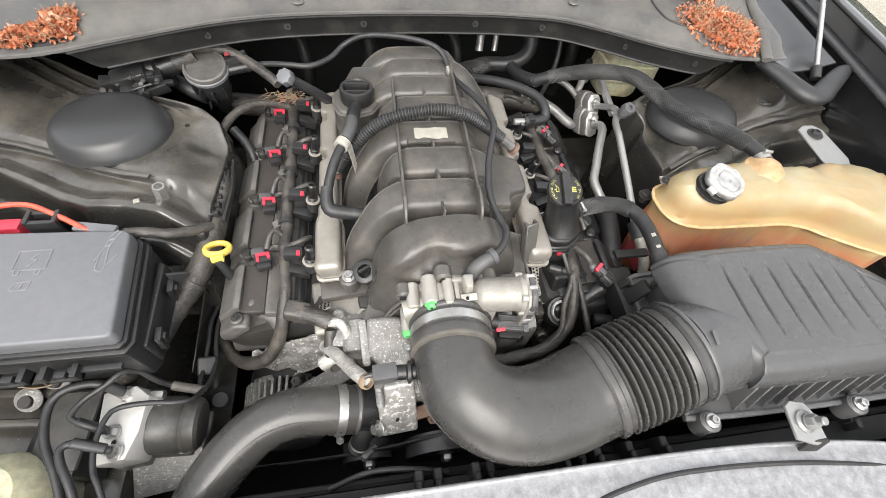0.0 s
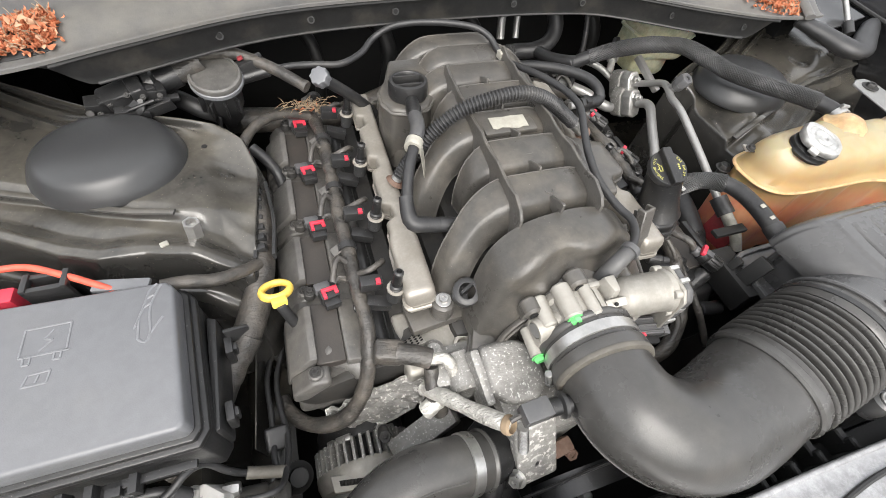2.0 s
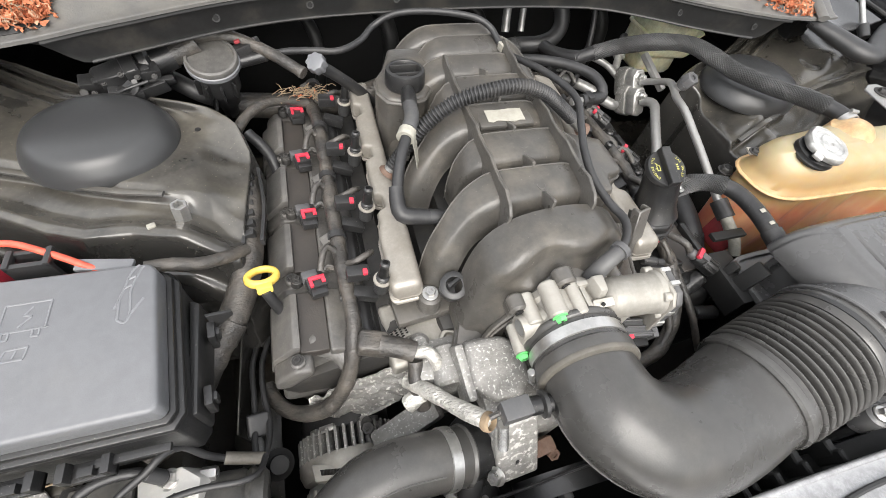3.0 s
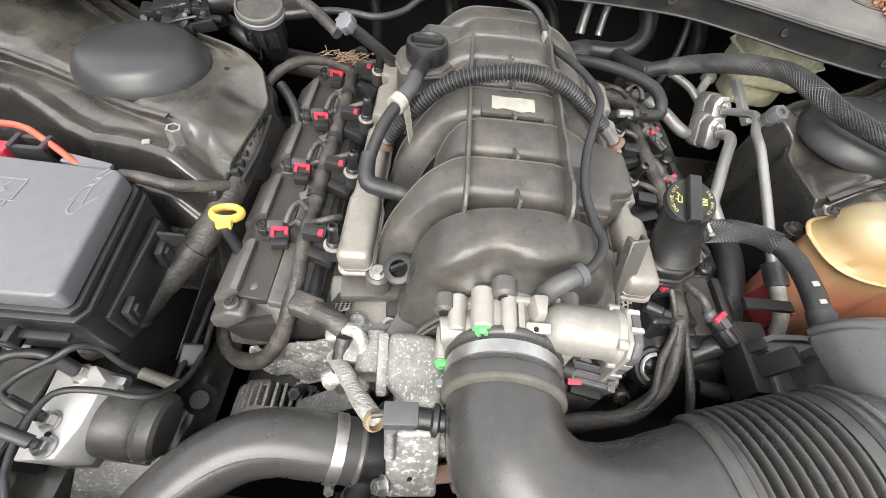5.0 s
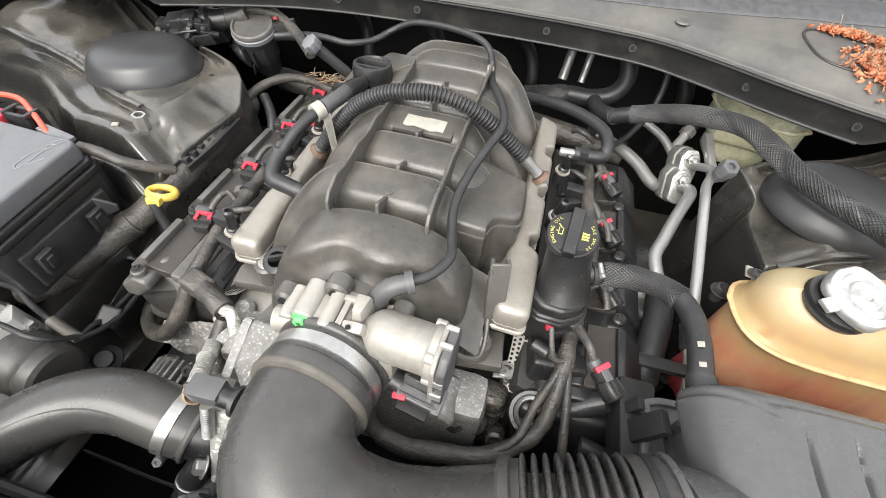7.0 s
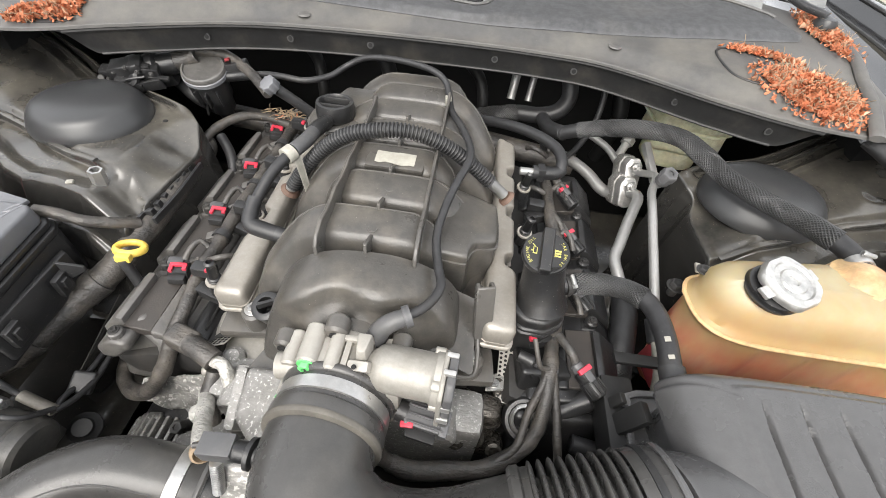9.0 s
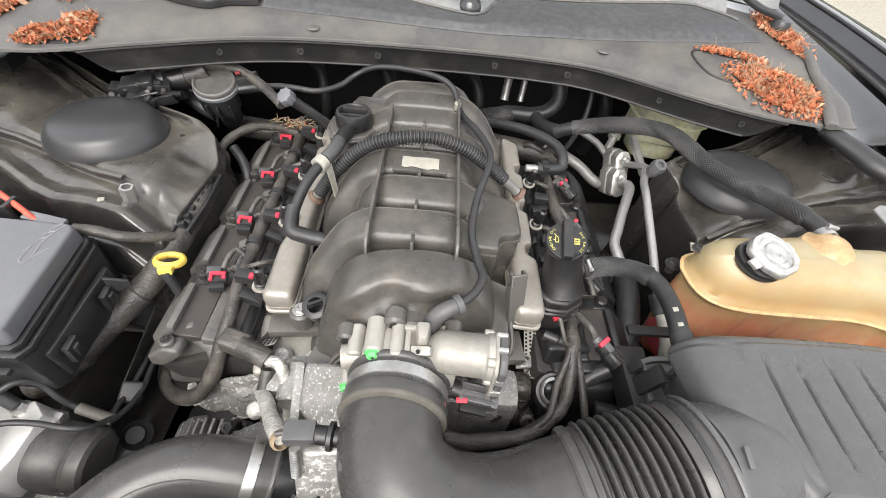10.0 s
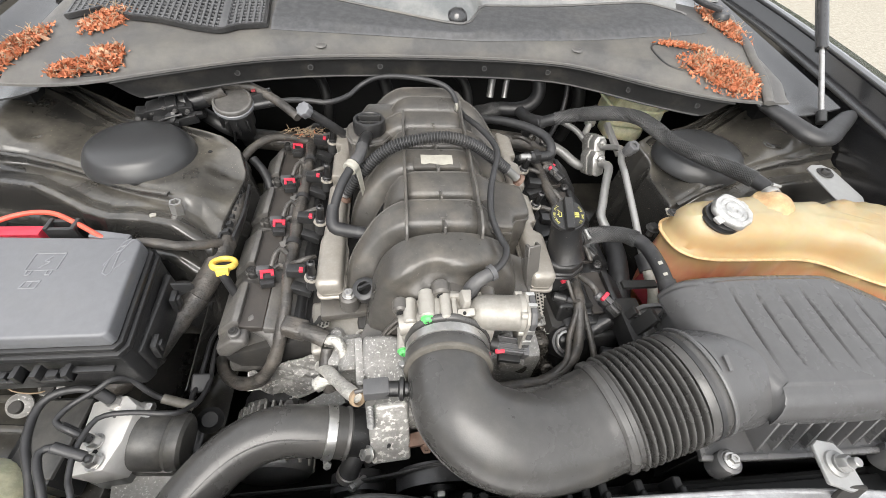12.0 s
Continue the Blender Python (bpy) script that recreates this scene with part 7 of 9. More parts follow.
    part("rib", tube([(-0.492, 0.346, 0.868), (-0.470, 0.344, 0.878), (-0.444, 0.352, 0.882)], 0.0022, 8), PLASTIC, g)
    part("nose", wrapped(bmesh.new(), [(-0.418, 0.401, 0.888), (-0.400, 0.406, 0.893), (-0.384, 0.412, 0.899)], 0.0150, 18, 7, 0.06), TAPE, g, "taped cable end")
    harness("actuator_loom", [(-0.415, 0.410, 0.895), (-0.385, 0.420, 0.902), (-0.345, 0.425, 0.900), (-0.315, 0.415, 0.893), (-0.285, 0.395, 0.886), (-0.262, 0.375, 0.880), (-0.245, 0.360, 0.875)], 0.0085, "taped loom below the cowl edge", 12)
    hose("heater_hose", [(-0.47, 0.44, 0.845), (-0.435, 0.420, 0.838), (-0.405, 0.405, 0.825), (-0.385, 0.42, 0.80)], 0.013, RUBBER, "black rubber hose behind the strut tower", n=16)
    hose("vacuum_hose", [(-0.295, 0.404, 0.880), (-0.262, 0.398, 0.888), (-0.228, 0.388, 0.893), (-0.19, 0.386, 0.892), (-0.155, 0.408, 0.894), (-0.130, 0.430, 0.905), (-0.095, 0.430, 0.922), (-0.04, 0.415, 0.931), (0.015, 0.392, 0.933), (0.040, 0.374, 0.926), (0.050, 0.350, 0.914), (0.056, 0.320, 0.912),
                         (0.064, 0.285, 0.921), (0.076, 0.248, 0.929), (0.090, 0.205, 0.932), (0.093, 0.172, 0.931), (0.082, 0.135, 0.924), (0.073, 0.100, 0.915), (0.069, 0.060, 0.907), (0.076, 0.025, 0.900), (0.0815, 0.004, 0.900), (0.0765, -0.014, 0.900), (0.066, -0.028, 0.899), (0.052, -0.038, 0.898)], 0.0048, RUBBER, "thin grey-black vacuum line crossing the manifold", n=12)
    c = thing("vacuum_elbow", (0.05, -0.015, 0.86), "soft rubber elbow on the vacuum line", "elbow")
    part("sleeve", tube([(0.058, -0.036, 0.899), (0.044, -0.042, 0.896), (0.034, -0.046, 0.889), (0.028, -0.048, 0.875), (0.026, -0.048, 0.852)], [0.0082, 0.0092, 0.0102, 0.0105], 18), GREYPLUG, c)
    part("ring", tube([(0.058, -0.0355, 0.899), (0.052, -0.0385, 0.898)], 0.0108, 18), GREYPLUG, c)
    part("collar", obox((0.010, 0.012, 0.012), pose(0.050, 0.338, 0.914, 0, 0, 10), 0.002), WHITE, c, "pale collar")
    k = thing("transmission_dipstick", (-0.16, 0.36, 0.80), "transmission dipstick tube with a pale lobed cap", "dipstick")
    m = along((-0.222, 0.338, 0.898), (-0.232, 0.326, 0.920))
    bm = bmesh.new()
    prism([((0.0145 if i % 2 else 0.0118) * math.cos(math.pi * i / 8), (0.0145 if i % 2 else 0.0118) * math.sin(math.pi * i / 8)) for i in range(16)], 0, 0.016, 0.002, 2, bm=bm, m=m)
    part("cap", bm, LIDMAT, k, "pale grey lobed cap")
    part("tube", tube([(-0.224, 0.340, 0.900), (-0.195, 0.352, 0.870), (-0.165, 0.365, 0.835), (-0.13, 0.39, 0.78)], 0.0085, 14), RUBBER, k)
    # hoses coloured blacker than rubber for the shade in the gap
    for i, (x, y) in enumerate(((-0.235, 0.545), (-0.10, 0.56), (0.085, 0.55), (0.36, 0.57))):
        hose("firewall_hose", [(x - 0.05, y + 0.10, 0.86), (x - 0.02, y + 0.03, 0.87), (x + 0.01, y, 0.85), (x + 0.02, y - 0.02, 0.80), (x + 0.01, y, 0.70)], 0.011 + 0.004 * (i % 2), BLACK, "rubber hose before the firewall, blackened for the gap's shade", n=14, group="firewall hoses")
    bm = tube([(-0.38, 0.46, 0.76), (-0.20, 0.47, 0.74), (-0.05, 0.50, 0.76), (0.10, 0.5, 0.75), (0.3, 0.47, 0.74)], 0.022, 16)
    solo("rear_loom", bm, TAPE, "dark taped loom running behind the engine", "wiring harness")


def breather_hose():
    t = thing("breather_hose", (-0.14, 0.15, 0.85), "black breather hose with elbow and white tape flag", "hose")
    part("connector", tube([(-0.112, 0.262, 0.902), (-0.116, 0.240, 0.906), (-0.119, 0.222, 0.908)], [0.0085, 0.0105, 0.0098], 18), PLASTIC, t)
    part("sleeve", tube([(-0.118, 0.232, 0.907), (-0.121, 0.200, 0.909), (-0.130, 0.178, 0.907)], 0.0095, 18), GREYPLUG, t, "grey ribbed sleeve")
    part("hose", tube([(-0.124, 0.190, 0.908), (-0.136, 0.165, 0.904), (-0.148, 0.140, 0.894), (-0.157, 0.112, 0.878), (-0.159, 0.090, 0.868)], 0.0070, 18), RUBBER, t)
    part("elbow", tube([(-0.159, 0.112, 0.879), (-0.160, 0.094, 0.868), (-0.157, 0.084, 0.862), (-0.145, 0.081, 0.859), (-0.110, 0.078, 0.853)], [0.0084, 0.0096, 0.0104, 0.0098, 0.0090], 20), RUBBER, t)
    part("elbow_end", tube([(-0.125, 0.0795, 0.856), (-0.100, 0.077, 0.851)], 0.0096, 20), RUBBER, t)
    # folded strip of tape hanging from the hose
    part("tape_wrap", tube([(-0.131, 0.177, 0.906), (-0.137, 0.166, 0.904)], 0.0112, 18), WHITE, t, "white tape wrapped once")
    bm = sheet(lambda u, v: (-0.1345 + 0.0155 * v + 0.010 * u * (1 - 0.55 * v), 0.172 - 0.008 * v + 0.008 * u, 0.914 - 0.012 * v - 0.052 * v * v - 0.004 * u), 3, 12, 0.0006)
    part("tape_flag", bm, WHITE, t, "hanging white tape end")
    c = thing("fuel_crossover_hose", (0, 0.2, 0.85), "black corrugated sleeve on the fuel crossover hose", "hose")
    mid = [(-0.148, 0.188, 0.838), (-0.128, 0.192, 0.868), (-0.100, 0.197, 0.900), (-0.065, 0.199, 0.926), (-0.020, 0.198, 0.940), (0.020, 0.200, 0.941), (0.060, 0.205, 0.925), (0.095, 0.210, 0.898), (0.125, 0.212, 0.872)]
    part("sleeve", ribbed(bmesh.new(), mid, 0.0100, 0.0028, 0.0046, 20), RUBBER, c, sharp=70)
    part("end_fitting", tube([(0.122, 0.212, 0.874), (0.136, 0.212, 0.862), (0.148, 0.211, 0.852)], 0.0075, 16), GREYMETAL, c)
    part("brazing", lathe([(0, 0), (0.014, 0), (0.010, 0.005), (0, 0.006)], 18, along((0.152, 0.211, 0.846), (0.140, 0.212, 0.858))), RUST, c, "brown brazed joint")
    part("end_fitting", tube([(-0.145, 0.189, 0.842), (-0.153, 0.188, 0.832)], 0.0075, 16), GREYMETAL, c)
    part("brazing", lathe([(0, 0), (0.014, 0), (0.010, 0.005), (0, 0.006)], 18, along((-0.154, 0.188, 0.828), (-0.146, 0.189, 0.84))), RUST, c, "brown brazed joint")


def front_castings():
    t = thing("front_accessory_housing", (-0.09, -0.12, 0.62), "weathered cast aluminium front accessory housing", "housing")
    ol = [(-0.116, -0.056), (-0.070, -0.058), (-0.046, -0.074), (-0.042, -0.116), (-0.060, -0.136), (-0.096, -0.134), (-0.118, -0.112)]
    part("upper_plate", prism(ol, 0.735, 0.790, 0.008, 3, 0.06, m=Matrix.Translation((-0.08, -0.09, 0.785)) @ pose(0, 0, 0, 20, -4, 0) @ Matrix.Translation((0.08, 0.09, -0.785))), CAST, t)
    part("flange", obox((0.012, 0.065, 0.05), pose(-0.119, -0.085, 0.760, 18, 0, 4), 0.005), CAST, t)
    part("lower_plate", obox((0.052, 0.020, 0.090), pose(-0.079, -0.172, 0.742, -32, 0, 4), 0.006, 4), FLAKE, t)
    part("body", obox((0.10, 0.08, 0.12), pose(-0.055, -0.125, 0.70, 0, 0, 0), 0.014), CAST, t)
    part("stud", ribbed(bmesh.new(), [(-0.101, -0.158, 0.800), (-0.100, -0.175, 0.768)], 0.0060, 0.0012, 0.0022, 12), ZINC, t, "threaded stud")
    part("rusty_lug", obox((0.030, 0.018, 0.018), pose(-0.042, -0.180, 0.722, 10, 0, 8), 0.005), RUST, t, "rusty lug")
    part("rusty_bolt", hexhead(rod((-0.030, -0.175, 0.70), (-0.030, -0.188, 0.716), 0.007, 12), (-0.030, -0.188, 0.716), (0, -0.6, 0.7), 0.008, 0.007), RUST, t, "rusty bolt")
    # flaky heat shield in front of the left valve cover
    s = thing("heat_shield", (-0.22, -0.05, 0.60), "flaky bare aluminium heat shield in front of the valve cover", "heat shield")

    def crumple(u, v):
        x = lerp(-0.305, -0.158, u)
        hi = table([(-0.305, 0.664), (-0.280, 0.676), (-0.248, 0.690), (-0.20, 0.712), (-0.163, 0.728), (-0.158, 0.724)], x)
        lo = table([(-0.305, 0.646), (-0.282, 0.648), (-0.268, 0.606), (-0.258, 0.598), (-0.225, 0.618), (-0.189, 0.646), (-0.165, 0.690), (-0.158, 0.708)], x)
        z = lerp(hi, lo, v)
        return (x, -0.046 - 0.022 * v + 0.006 * noise.noise(V((x * 45, z * 90, 1.0))) + 0.002 * noise.noise(V((x * 160, z * 260, 2.0))), z)
    part("plate", sheet(crumple, 46, 22, 0.004), FLAKE, s, sharp=30)
    part("fold", tube([(-0.268, -0.068, 0.604), (-0.226, -0.068, 0.620), (-0.190, -0.066, 0.648)], (0.0035, 0.002), 8), FLAKE, s)
    # foil-wrapped tubes
    f = thing("foil_sleeve", (-0.15, -0.11, 0.70), "foil-wrapped wiring sleeve with a frayed open end", "sleeve", group="foil sleeves")
    part("sleeve", wrapped(bmesh.new(), [(-0.180, -0.070, 0.728), (-0.160, -0.095, 0.752), (-0.138, -0.126, 0.780), (-0.116, -0.152, 0.803)], 0.0090, 16, 4, 0.08), FOIL, f)
    part("frayed_end", lathe([(0.0100, 0), (0.0108, 0.002), (0.0100, 0.007), (0.0075, 0.009), (0.006, 0.003)], 16, along((-0.118, -0.150, 0.801), (-0.108, -0.162, 0.813))), TWIG, f, "tan frayed end")
    g = thing("foil_sleeve", (-0.15, -0.07, 0.70), "foil-wrapped wiring sleeve bent over the front cover", "sleeve", group="foil sleeves")
    part("sleeve", wrapped(bmesh.new(), [(-0.168, -0.050, 0.768), (-0.152, -0.056, 0.772), (-0.144, -0.068, 0.760), (-0.142, -0.082, 0.735), (-0.144, -0.092, 0.70)], 0.0070, 16, 9, 0.10), FOIL, g)
    part("boot", tube([(-0.205, -0.034, 0.772), (-0.186, -0.042, 0.772), (-0.168, -0.050, 0.768)], 0.0125, 16), TAPE, g)
    b = thing("cam_sensor_plug", (-0.215, -0.03, 0.76), "grey taped sensor plug at the front of the valve cover", "plug")
    part("body", obox((0.036, 0.026, 0.026), pose(-0.214, -0.030, 0.770, 0, 10, -15), 0.006, 3), TAPE, b)
    part("tape_tail", wrapped(bmesh.new(), [(-0.168, -0.056, 0.755), (-0.170, -0.080, 0.735), (-0.165, -0.100, 0.71)], 0.010, 14, 2), TAPE, b)
    part("stub", rod((-0.185, -0.095, 0.715), (-0.165, -0.088, 0.728), 0.011, 16), FOIL, b)
    # alternator
    a = thing("alternator", (-0.272, -0.09, 0.47), "alternator with a slotted aluminium end frame", "alternator")
    m = along((-0.268, -0.036, 0.556), (-0.268, -0.14, 0.556))
    part("rear_cap", lathe([(0, 0), (0.050, 0), (0.060, 0.006), (0.064, 0.016), (0.064, 0.040), (0, 0.040)], 44, m), PLASTIC, a, "black plastic rear cap")
    part("stator", lathe([(0, 0.040), (0.056, 0.040), (0.056, 0.074), (0, 0.074)], 40, m), VOID, a)
    part("front_frame", lathe([(0.050, 0.070), (0.069, 0.070), (0.071, 0.073), (0.071, 0.084), (0.066, 0.096), (0.050, 0.102), (0, 0.102)], 44, m), PALE, a, "cast aluminium end frame")
    part("nose", lathe([(0.046, 0.098), (0.060, 0.102), (0.062, 0.108), (0.062, 0.128), (0.056, 0.136), (0.030, 0.140), (0, 0.140)], 40, m), GREYMETAL, a, "slotted front frame")
    for k in range(18):
        p = m @ pose(0, 0, 0.118, 0, 0, 20 * k) @ pose(0.0615, 0, 0)
        part("nose_fin", obox((0.006, 0.0060, 0.022), p, 0.0015, 1), PALE, a)
    lift = m.to_3x3().inverted() @ V((0, 0, 1))
    top = math.degrees(math.atan2(lift.y, lift.x))
    for k in range(17):
        an = top + (k - 8) * 9.5
        p = m @ pose(0, 0, 0.056, 0, 0, an) @ pose(0.063, 0, 0)
        part("fin", obox((0.016, 0.0046, 0.034), p, 0.0018, 2), CAST, a)
    for k, (an, w) in enumerate(((-32, 0.030), (20, 0.022), (38, 0.012))):
        p = m @ pose(0, 0, 0.039, 0, 0, top + an) @ pose(0.0655, 0, 0)
        part("cap_clip", obox((0.006, w, 0.009), p, 0.002, 2), ZINC, a, "bright metal clip")
    part("slide_bracket", prism([(-0.315, -0.116), (-0.232, -0.130), (-0.230, -0.150), (-0.312, -0.138)], 0.604, 0.622, 0.003, 2), PALE, a)
    part("slide_slot", prism([(-0.304, -0.125), (-0.242, -0.136), (-0.241, -0.143), (-0.303, -0.132)], 0.6205, 0.6228, 0, 1), VOID, a)
    part("adjuster_screw", ribbed(bmesh.new(), [(-0.300, -0.129, 0.6225), (-0.244, -0.139, 0.6225)], 0.0036, 0.0008, 0.0018, 10), DARKMETAL, a)
    part("mount", obox((0.10, 0.034, 0.024), pose(-0.185, -0.105, 0.655, 0, -30, 14), 0.006), CAST, a)
    part("mount_bolt", hexhead(rod((-0.236, -0.080, 0.62), (-0.236, -0.092, 0.645), 0.008, 14), (-0.236, -0.092, 0.645), (0, -0.4, 0.9), 0.009, 0.009), DARKMETAL, a)
    # belt drive
    p = thing("drive_pulley", (0.0, -0.21, 0.60), "black grooved accessory drive pulley", "pulley", group="drive pulleys")
    part("wheel", lathe([(0, 0), (0.02, 0), (0.022, 0.006), (0.055, 0.008), (0.058, 0), (0.062, 0), (0.062, 0.026), (0.0, 0.026)], 40, along((-0.01, -0.232, 0.655), (-0.01, -0.19, 0.655))), PLASTIC, p)
    part("hub_bolt", hexhead(bmesh.new(), (-0.01, -0.232, 0.655), (0, -1, 0.1), 0.010, 0.008), ZINC, p)
    q = thing("drive_pulley", (-0.12, -0.22, 0.60), "black idler pulley with a bright centre bolt", "pulley", group="drive pulleys")
    part("wheel", lathe([(0, 0), (0.018, 0), (0.020, 0.005), (0.034, 0.006), (0.038, 0), (0.038, 0.026), (0.0, 0.026)], 36, along((-0.125, -0.225, 0.640), (-0.125, -0.19, 0.640))), PLASTIC, q)
    part("hub_bolt", hexhead(bmesh.new(), (-0.125, -0.226, 0.640), (0, -1, 0.2), 0.009, 0.008), ZINC, q)
    bm = tube([(-0.30, -0.21, 0.62), (-0.17, -0.215, 0.655), (-0.08, -0.215, 0.688), (-0.01, -0.212, 0.716), (0.05, -0.212, 0.70), (0.07, -0.212, 0.66)], (0.011, 0.002), 8, up=(0, 1, 0), e=4)
    solo("drive_belt", bm, RUBBER, "black ribbed drive belt", "belt")
    # black bolted foot beside the manifold and its clip
    e = thing("manifold_foot", (-0.135, 0.005, 0.77), "black manifold bolt foot with a bright bolt", "bracket", group="manifold feet")
    part("column", rod((-0.137, 0.006, 0.765), (-0.137, 0.006, 0.800), 0.0145, 20, 0.003), MANIFOLD, e)
    part("bolt", hexhead(bmesh.new(), (-0.137, 0.006, 0.800), (0, 0, 1), 0.0065, 0.006, 0.010), ZINC, e)
    part("base", obox((0.075, 0.045, 0.016), pose(-0.145, 0.012, 0.764, 0, 0, 6), 0.005), MANIFOLD, e)
    e2 = copy_thing(e, pose(0.127, -0.018, 0.772))
    w = thing("plug_holder", (-0.11, 0.0, 0.79), "black plug holder ring by the front chamber", "plug")
    part("ring", lathe([(0.010, 0), (0.017, 0), (0.017, 0.020), (0.014, 0.022), (0.010, 0.022), (0.010, 0)], 22, along((-0.110, 0.004, 0.806), (-0.113, -0.004, 0.83))), PLASTIC, w)
    part("cross", obox((0.020, 0.004, 0.008), pose(-0.112, 0.0, 0.826, 0, 0, 30), 0.001), PLASTIC, w)
    hf = thing("head_casting", (-0.16, -0.01, 0.70), "stained bare aluminium head casting beside the manifold foot", "casting")
    part("deck", obox((0.095, 0.085, 0.05), pose(-0.150, -0.008, 0.722, 8, 0, 4), 0.008, 3), PALE, hf)
    part("plug_bore", lathe([(0.006, 0), (0.012, 0), (0.013, 0.002), (0.012, 0.005), (0.008, 0.005), (0.006, 0)], 20, pose(-0.118, -0.034, 0.744, 10, 0, 0)), PALE, hf)
    part("lump", rod((-0.158, -0.030, 0.73), (-0.158, -0.036, 0.756), 0.014, 18, 0.005), CAST, hf)
    # perforated gasket strips
    for s, y, rz in ((-1, 0.000, 14), (1, 0.002, 0)):
        g = thing("gasket_strip", (0.182 * s, y, 0.72), "perforated metal heat strip between head and cover", "gasket", group="gasket strips")
        m = pose(0.181 * s, y, 0.742, -38, 12 * s, rz) if s < 0 else pose(0.1755, y, 0.742, 17, 4, rz)
        part("strip", obox((0.024, 0.075, 0.0016), m, 0.0004, 1), PALE, g)
        bm = bmesh.new()
        for i in range(4):
            for j in range(13):
                rod(m @ V((-0.009 + 0.006 * i, -0.034 + 0.0056 * j + 0.0028 * (i % 2), 0.0009)), m @ V((-0.009 + 0.006 * i, -0.034 + 0.0056 * j + 0.0028 * (i % 2), 0.0013)), 0.0019, 6, 0, bm)
        tagged(part("perforations", bm, VOID, g, "small dark perforations"), kind="stuff")
    # front of the right bank: an oily cast bracket with lumps, and a black breather drum
    r = thing("front_bracket", (0.15, -0.05, 0.66), "oily cast bracket at the front of the engine", "bracket")
    part("plate", obox((0.060, 0.034, 0.09), pose(0.140, -0.050, 0.700, -14, 0, -8), 0.012, 3), GREASY, r)
    for a, b, q in (((0.160, -0.040, 0.700), (0.158, -0.060, 0.738), 0.013), ((0.146, -0.050, 0.690), (0.142, -0.076, 0.716), 0.016), ((0.170, -0.060, 0.680), (0.168, -0.084, 0.706), 0.012), ((0.124, -0.060, 0.700), (0.120, -0.082, 0.722), 0.013)):
        part("boss", lathe([(0, 0), (q, 0), (q, 0.026), (q * 0.8, 0.034), (q * 0.5, 0.036), (q * 0.45, 0.030), (0, 0.030)], 20, along(a, b)), GREASY, r)
    part("web", obox((0.014, 0.060, 0.020), pose(0.166, -0.030, 0.722, 28, 8, 6), 0.006, 3), GREASY, r)
    part("tab_plate", prism([(0.150, -0.026), (0.172, -0.022), (0.174, -0.006), (0.164, 0.000), (0.150, -0.008)], 0.738, 0.742, 0.001, 1), CAST, r)
    part("bolt", hexhead(bmesh.new(), (0.160, -0.017, 0.742), (0, 0, 1), 0.0055, 0.005, 0.008), ZINC, r)
    rp = thing("breather_drum", (0.20, -0.045, 0.68), "round black drum with a bright spring clip", "breather")
    ax = along((0.204, -0.030, 0.695), (0.199, -0.056, 0.742))
    part("drum", lathe([(0, 0), (0.026, 0), (0.027, 0.004), (0.027, 0.044), (0.024, 0.050), (0.020, 0.050), (0.019, 0.046), (0, 0.046)], 32, ax), PLASTIC, rp)
    for r0, a0, a1 in ((0.0165, 100, 250), (0.0120, -70, 60)):
        arc = [ax @ V((r0 * math.cos(radians(lerp(a0, a1, q / 12))), r0 * math.sin(radians(lerp(a0, a1, q / 12))), 0.0515)) for q in range(13)]
        part("spring", sweep(bmesh.new(), arc, (0.0028, 0.0016), 8, e=3), ZINC, rp)
    cv = thing("front_cover", (0.225, -0.03, 0.62), "smooth black plastic cover in front of the cylinder head", "cover")
    part("shell", obox((0.105, 0.045, 0.105), pose(0.236, -0.050, 0.690, -24, 0, 4), 0.012, 4), PLASTIC, cv)
    part("upper_shell", obox((0.062, 0.055, 0.050), pose(0.214, 0.010, 0.742, -16, 6, 6), 0.006, 3), PLASTIC, cv)
    for k in range(3):
        part("groove", obox((0.0016, 0.040, 0.003), pose(0.198 + 0.010 * k, 0.002, 0.7672 - 0.001 * k, -16, 6, 6), 0.0005), BLACK, cv)
    part("spout", rod((0.255, -0.066, 0.722), (0.290, -0.072, 0.722), 0.0105, 18, 0.002), PLASTIC, cv)
    ts = thing("temperature_sensor", (0.19, -0.01, 0.76), "small black sensor plug beside the perforated strip", "sensor")
    part("body", rod((0.184, 0.012, 0.772), (0.204, 0.004, 0.772), 0.0075, 16, 0.0015), PLASTIC, ts)
    part("tail", rod((0.204, 0.004, 0.772), (0.232, -0.006, 0.774), 0.0058, 14, 0.0015), RUBBER, ts)
    part("clip", obox((0.008, 0.006, 0.006), pose(0.196, 0.020, 0.800, 0, 10, 20), 0.001), RED, ts, "small red clip")


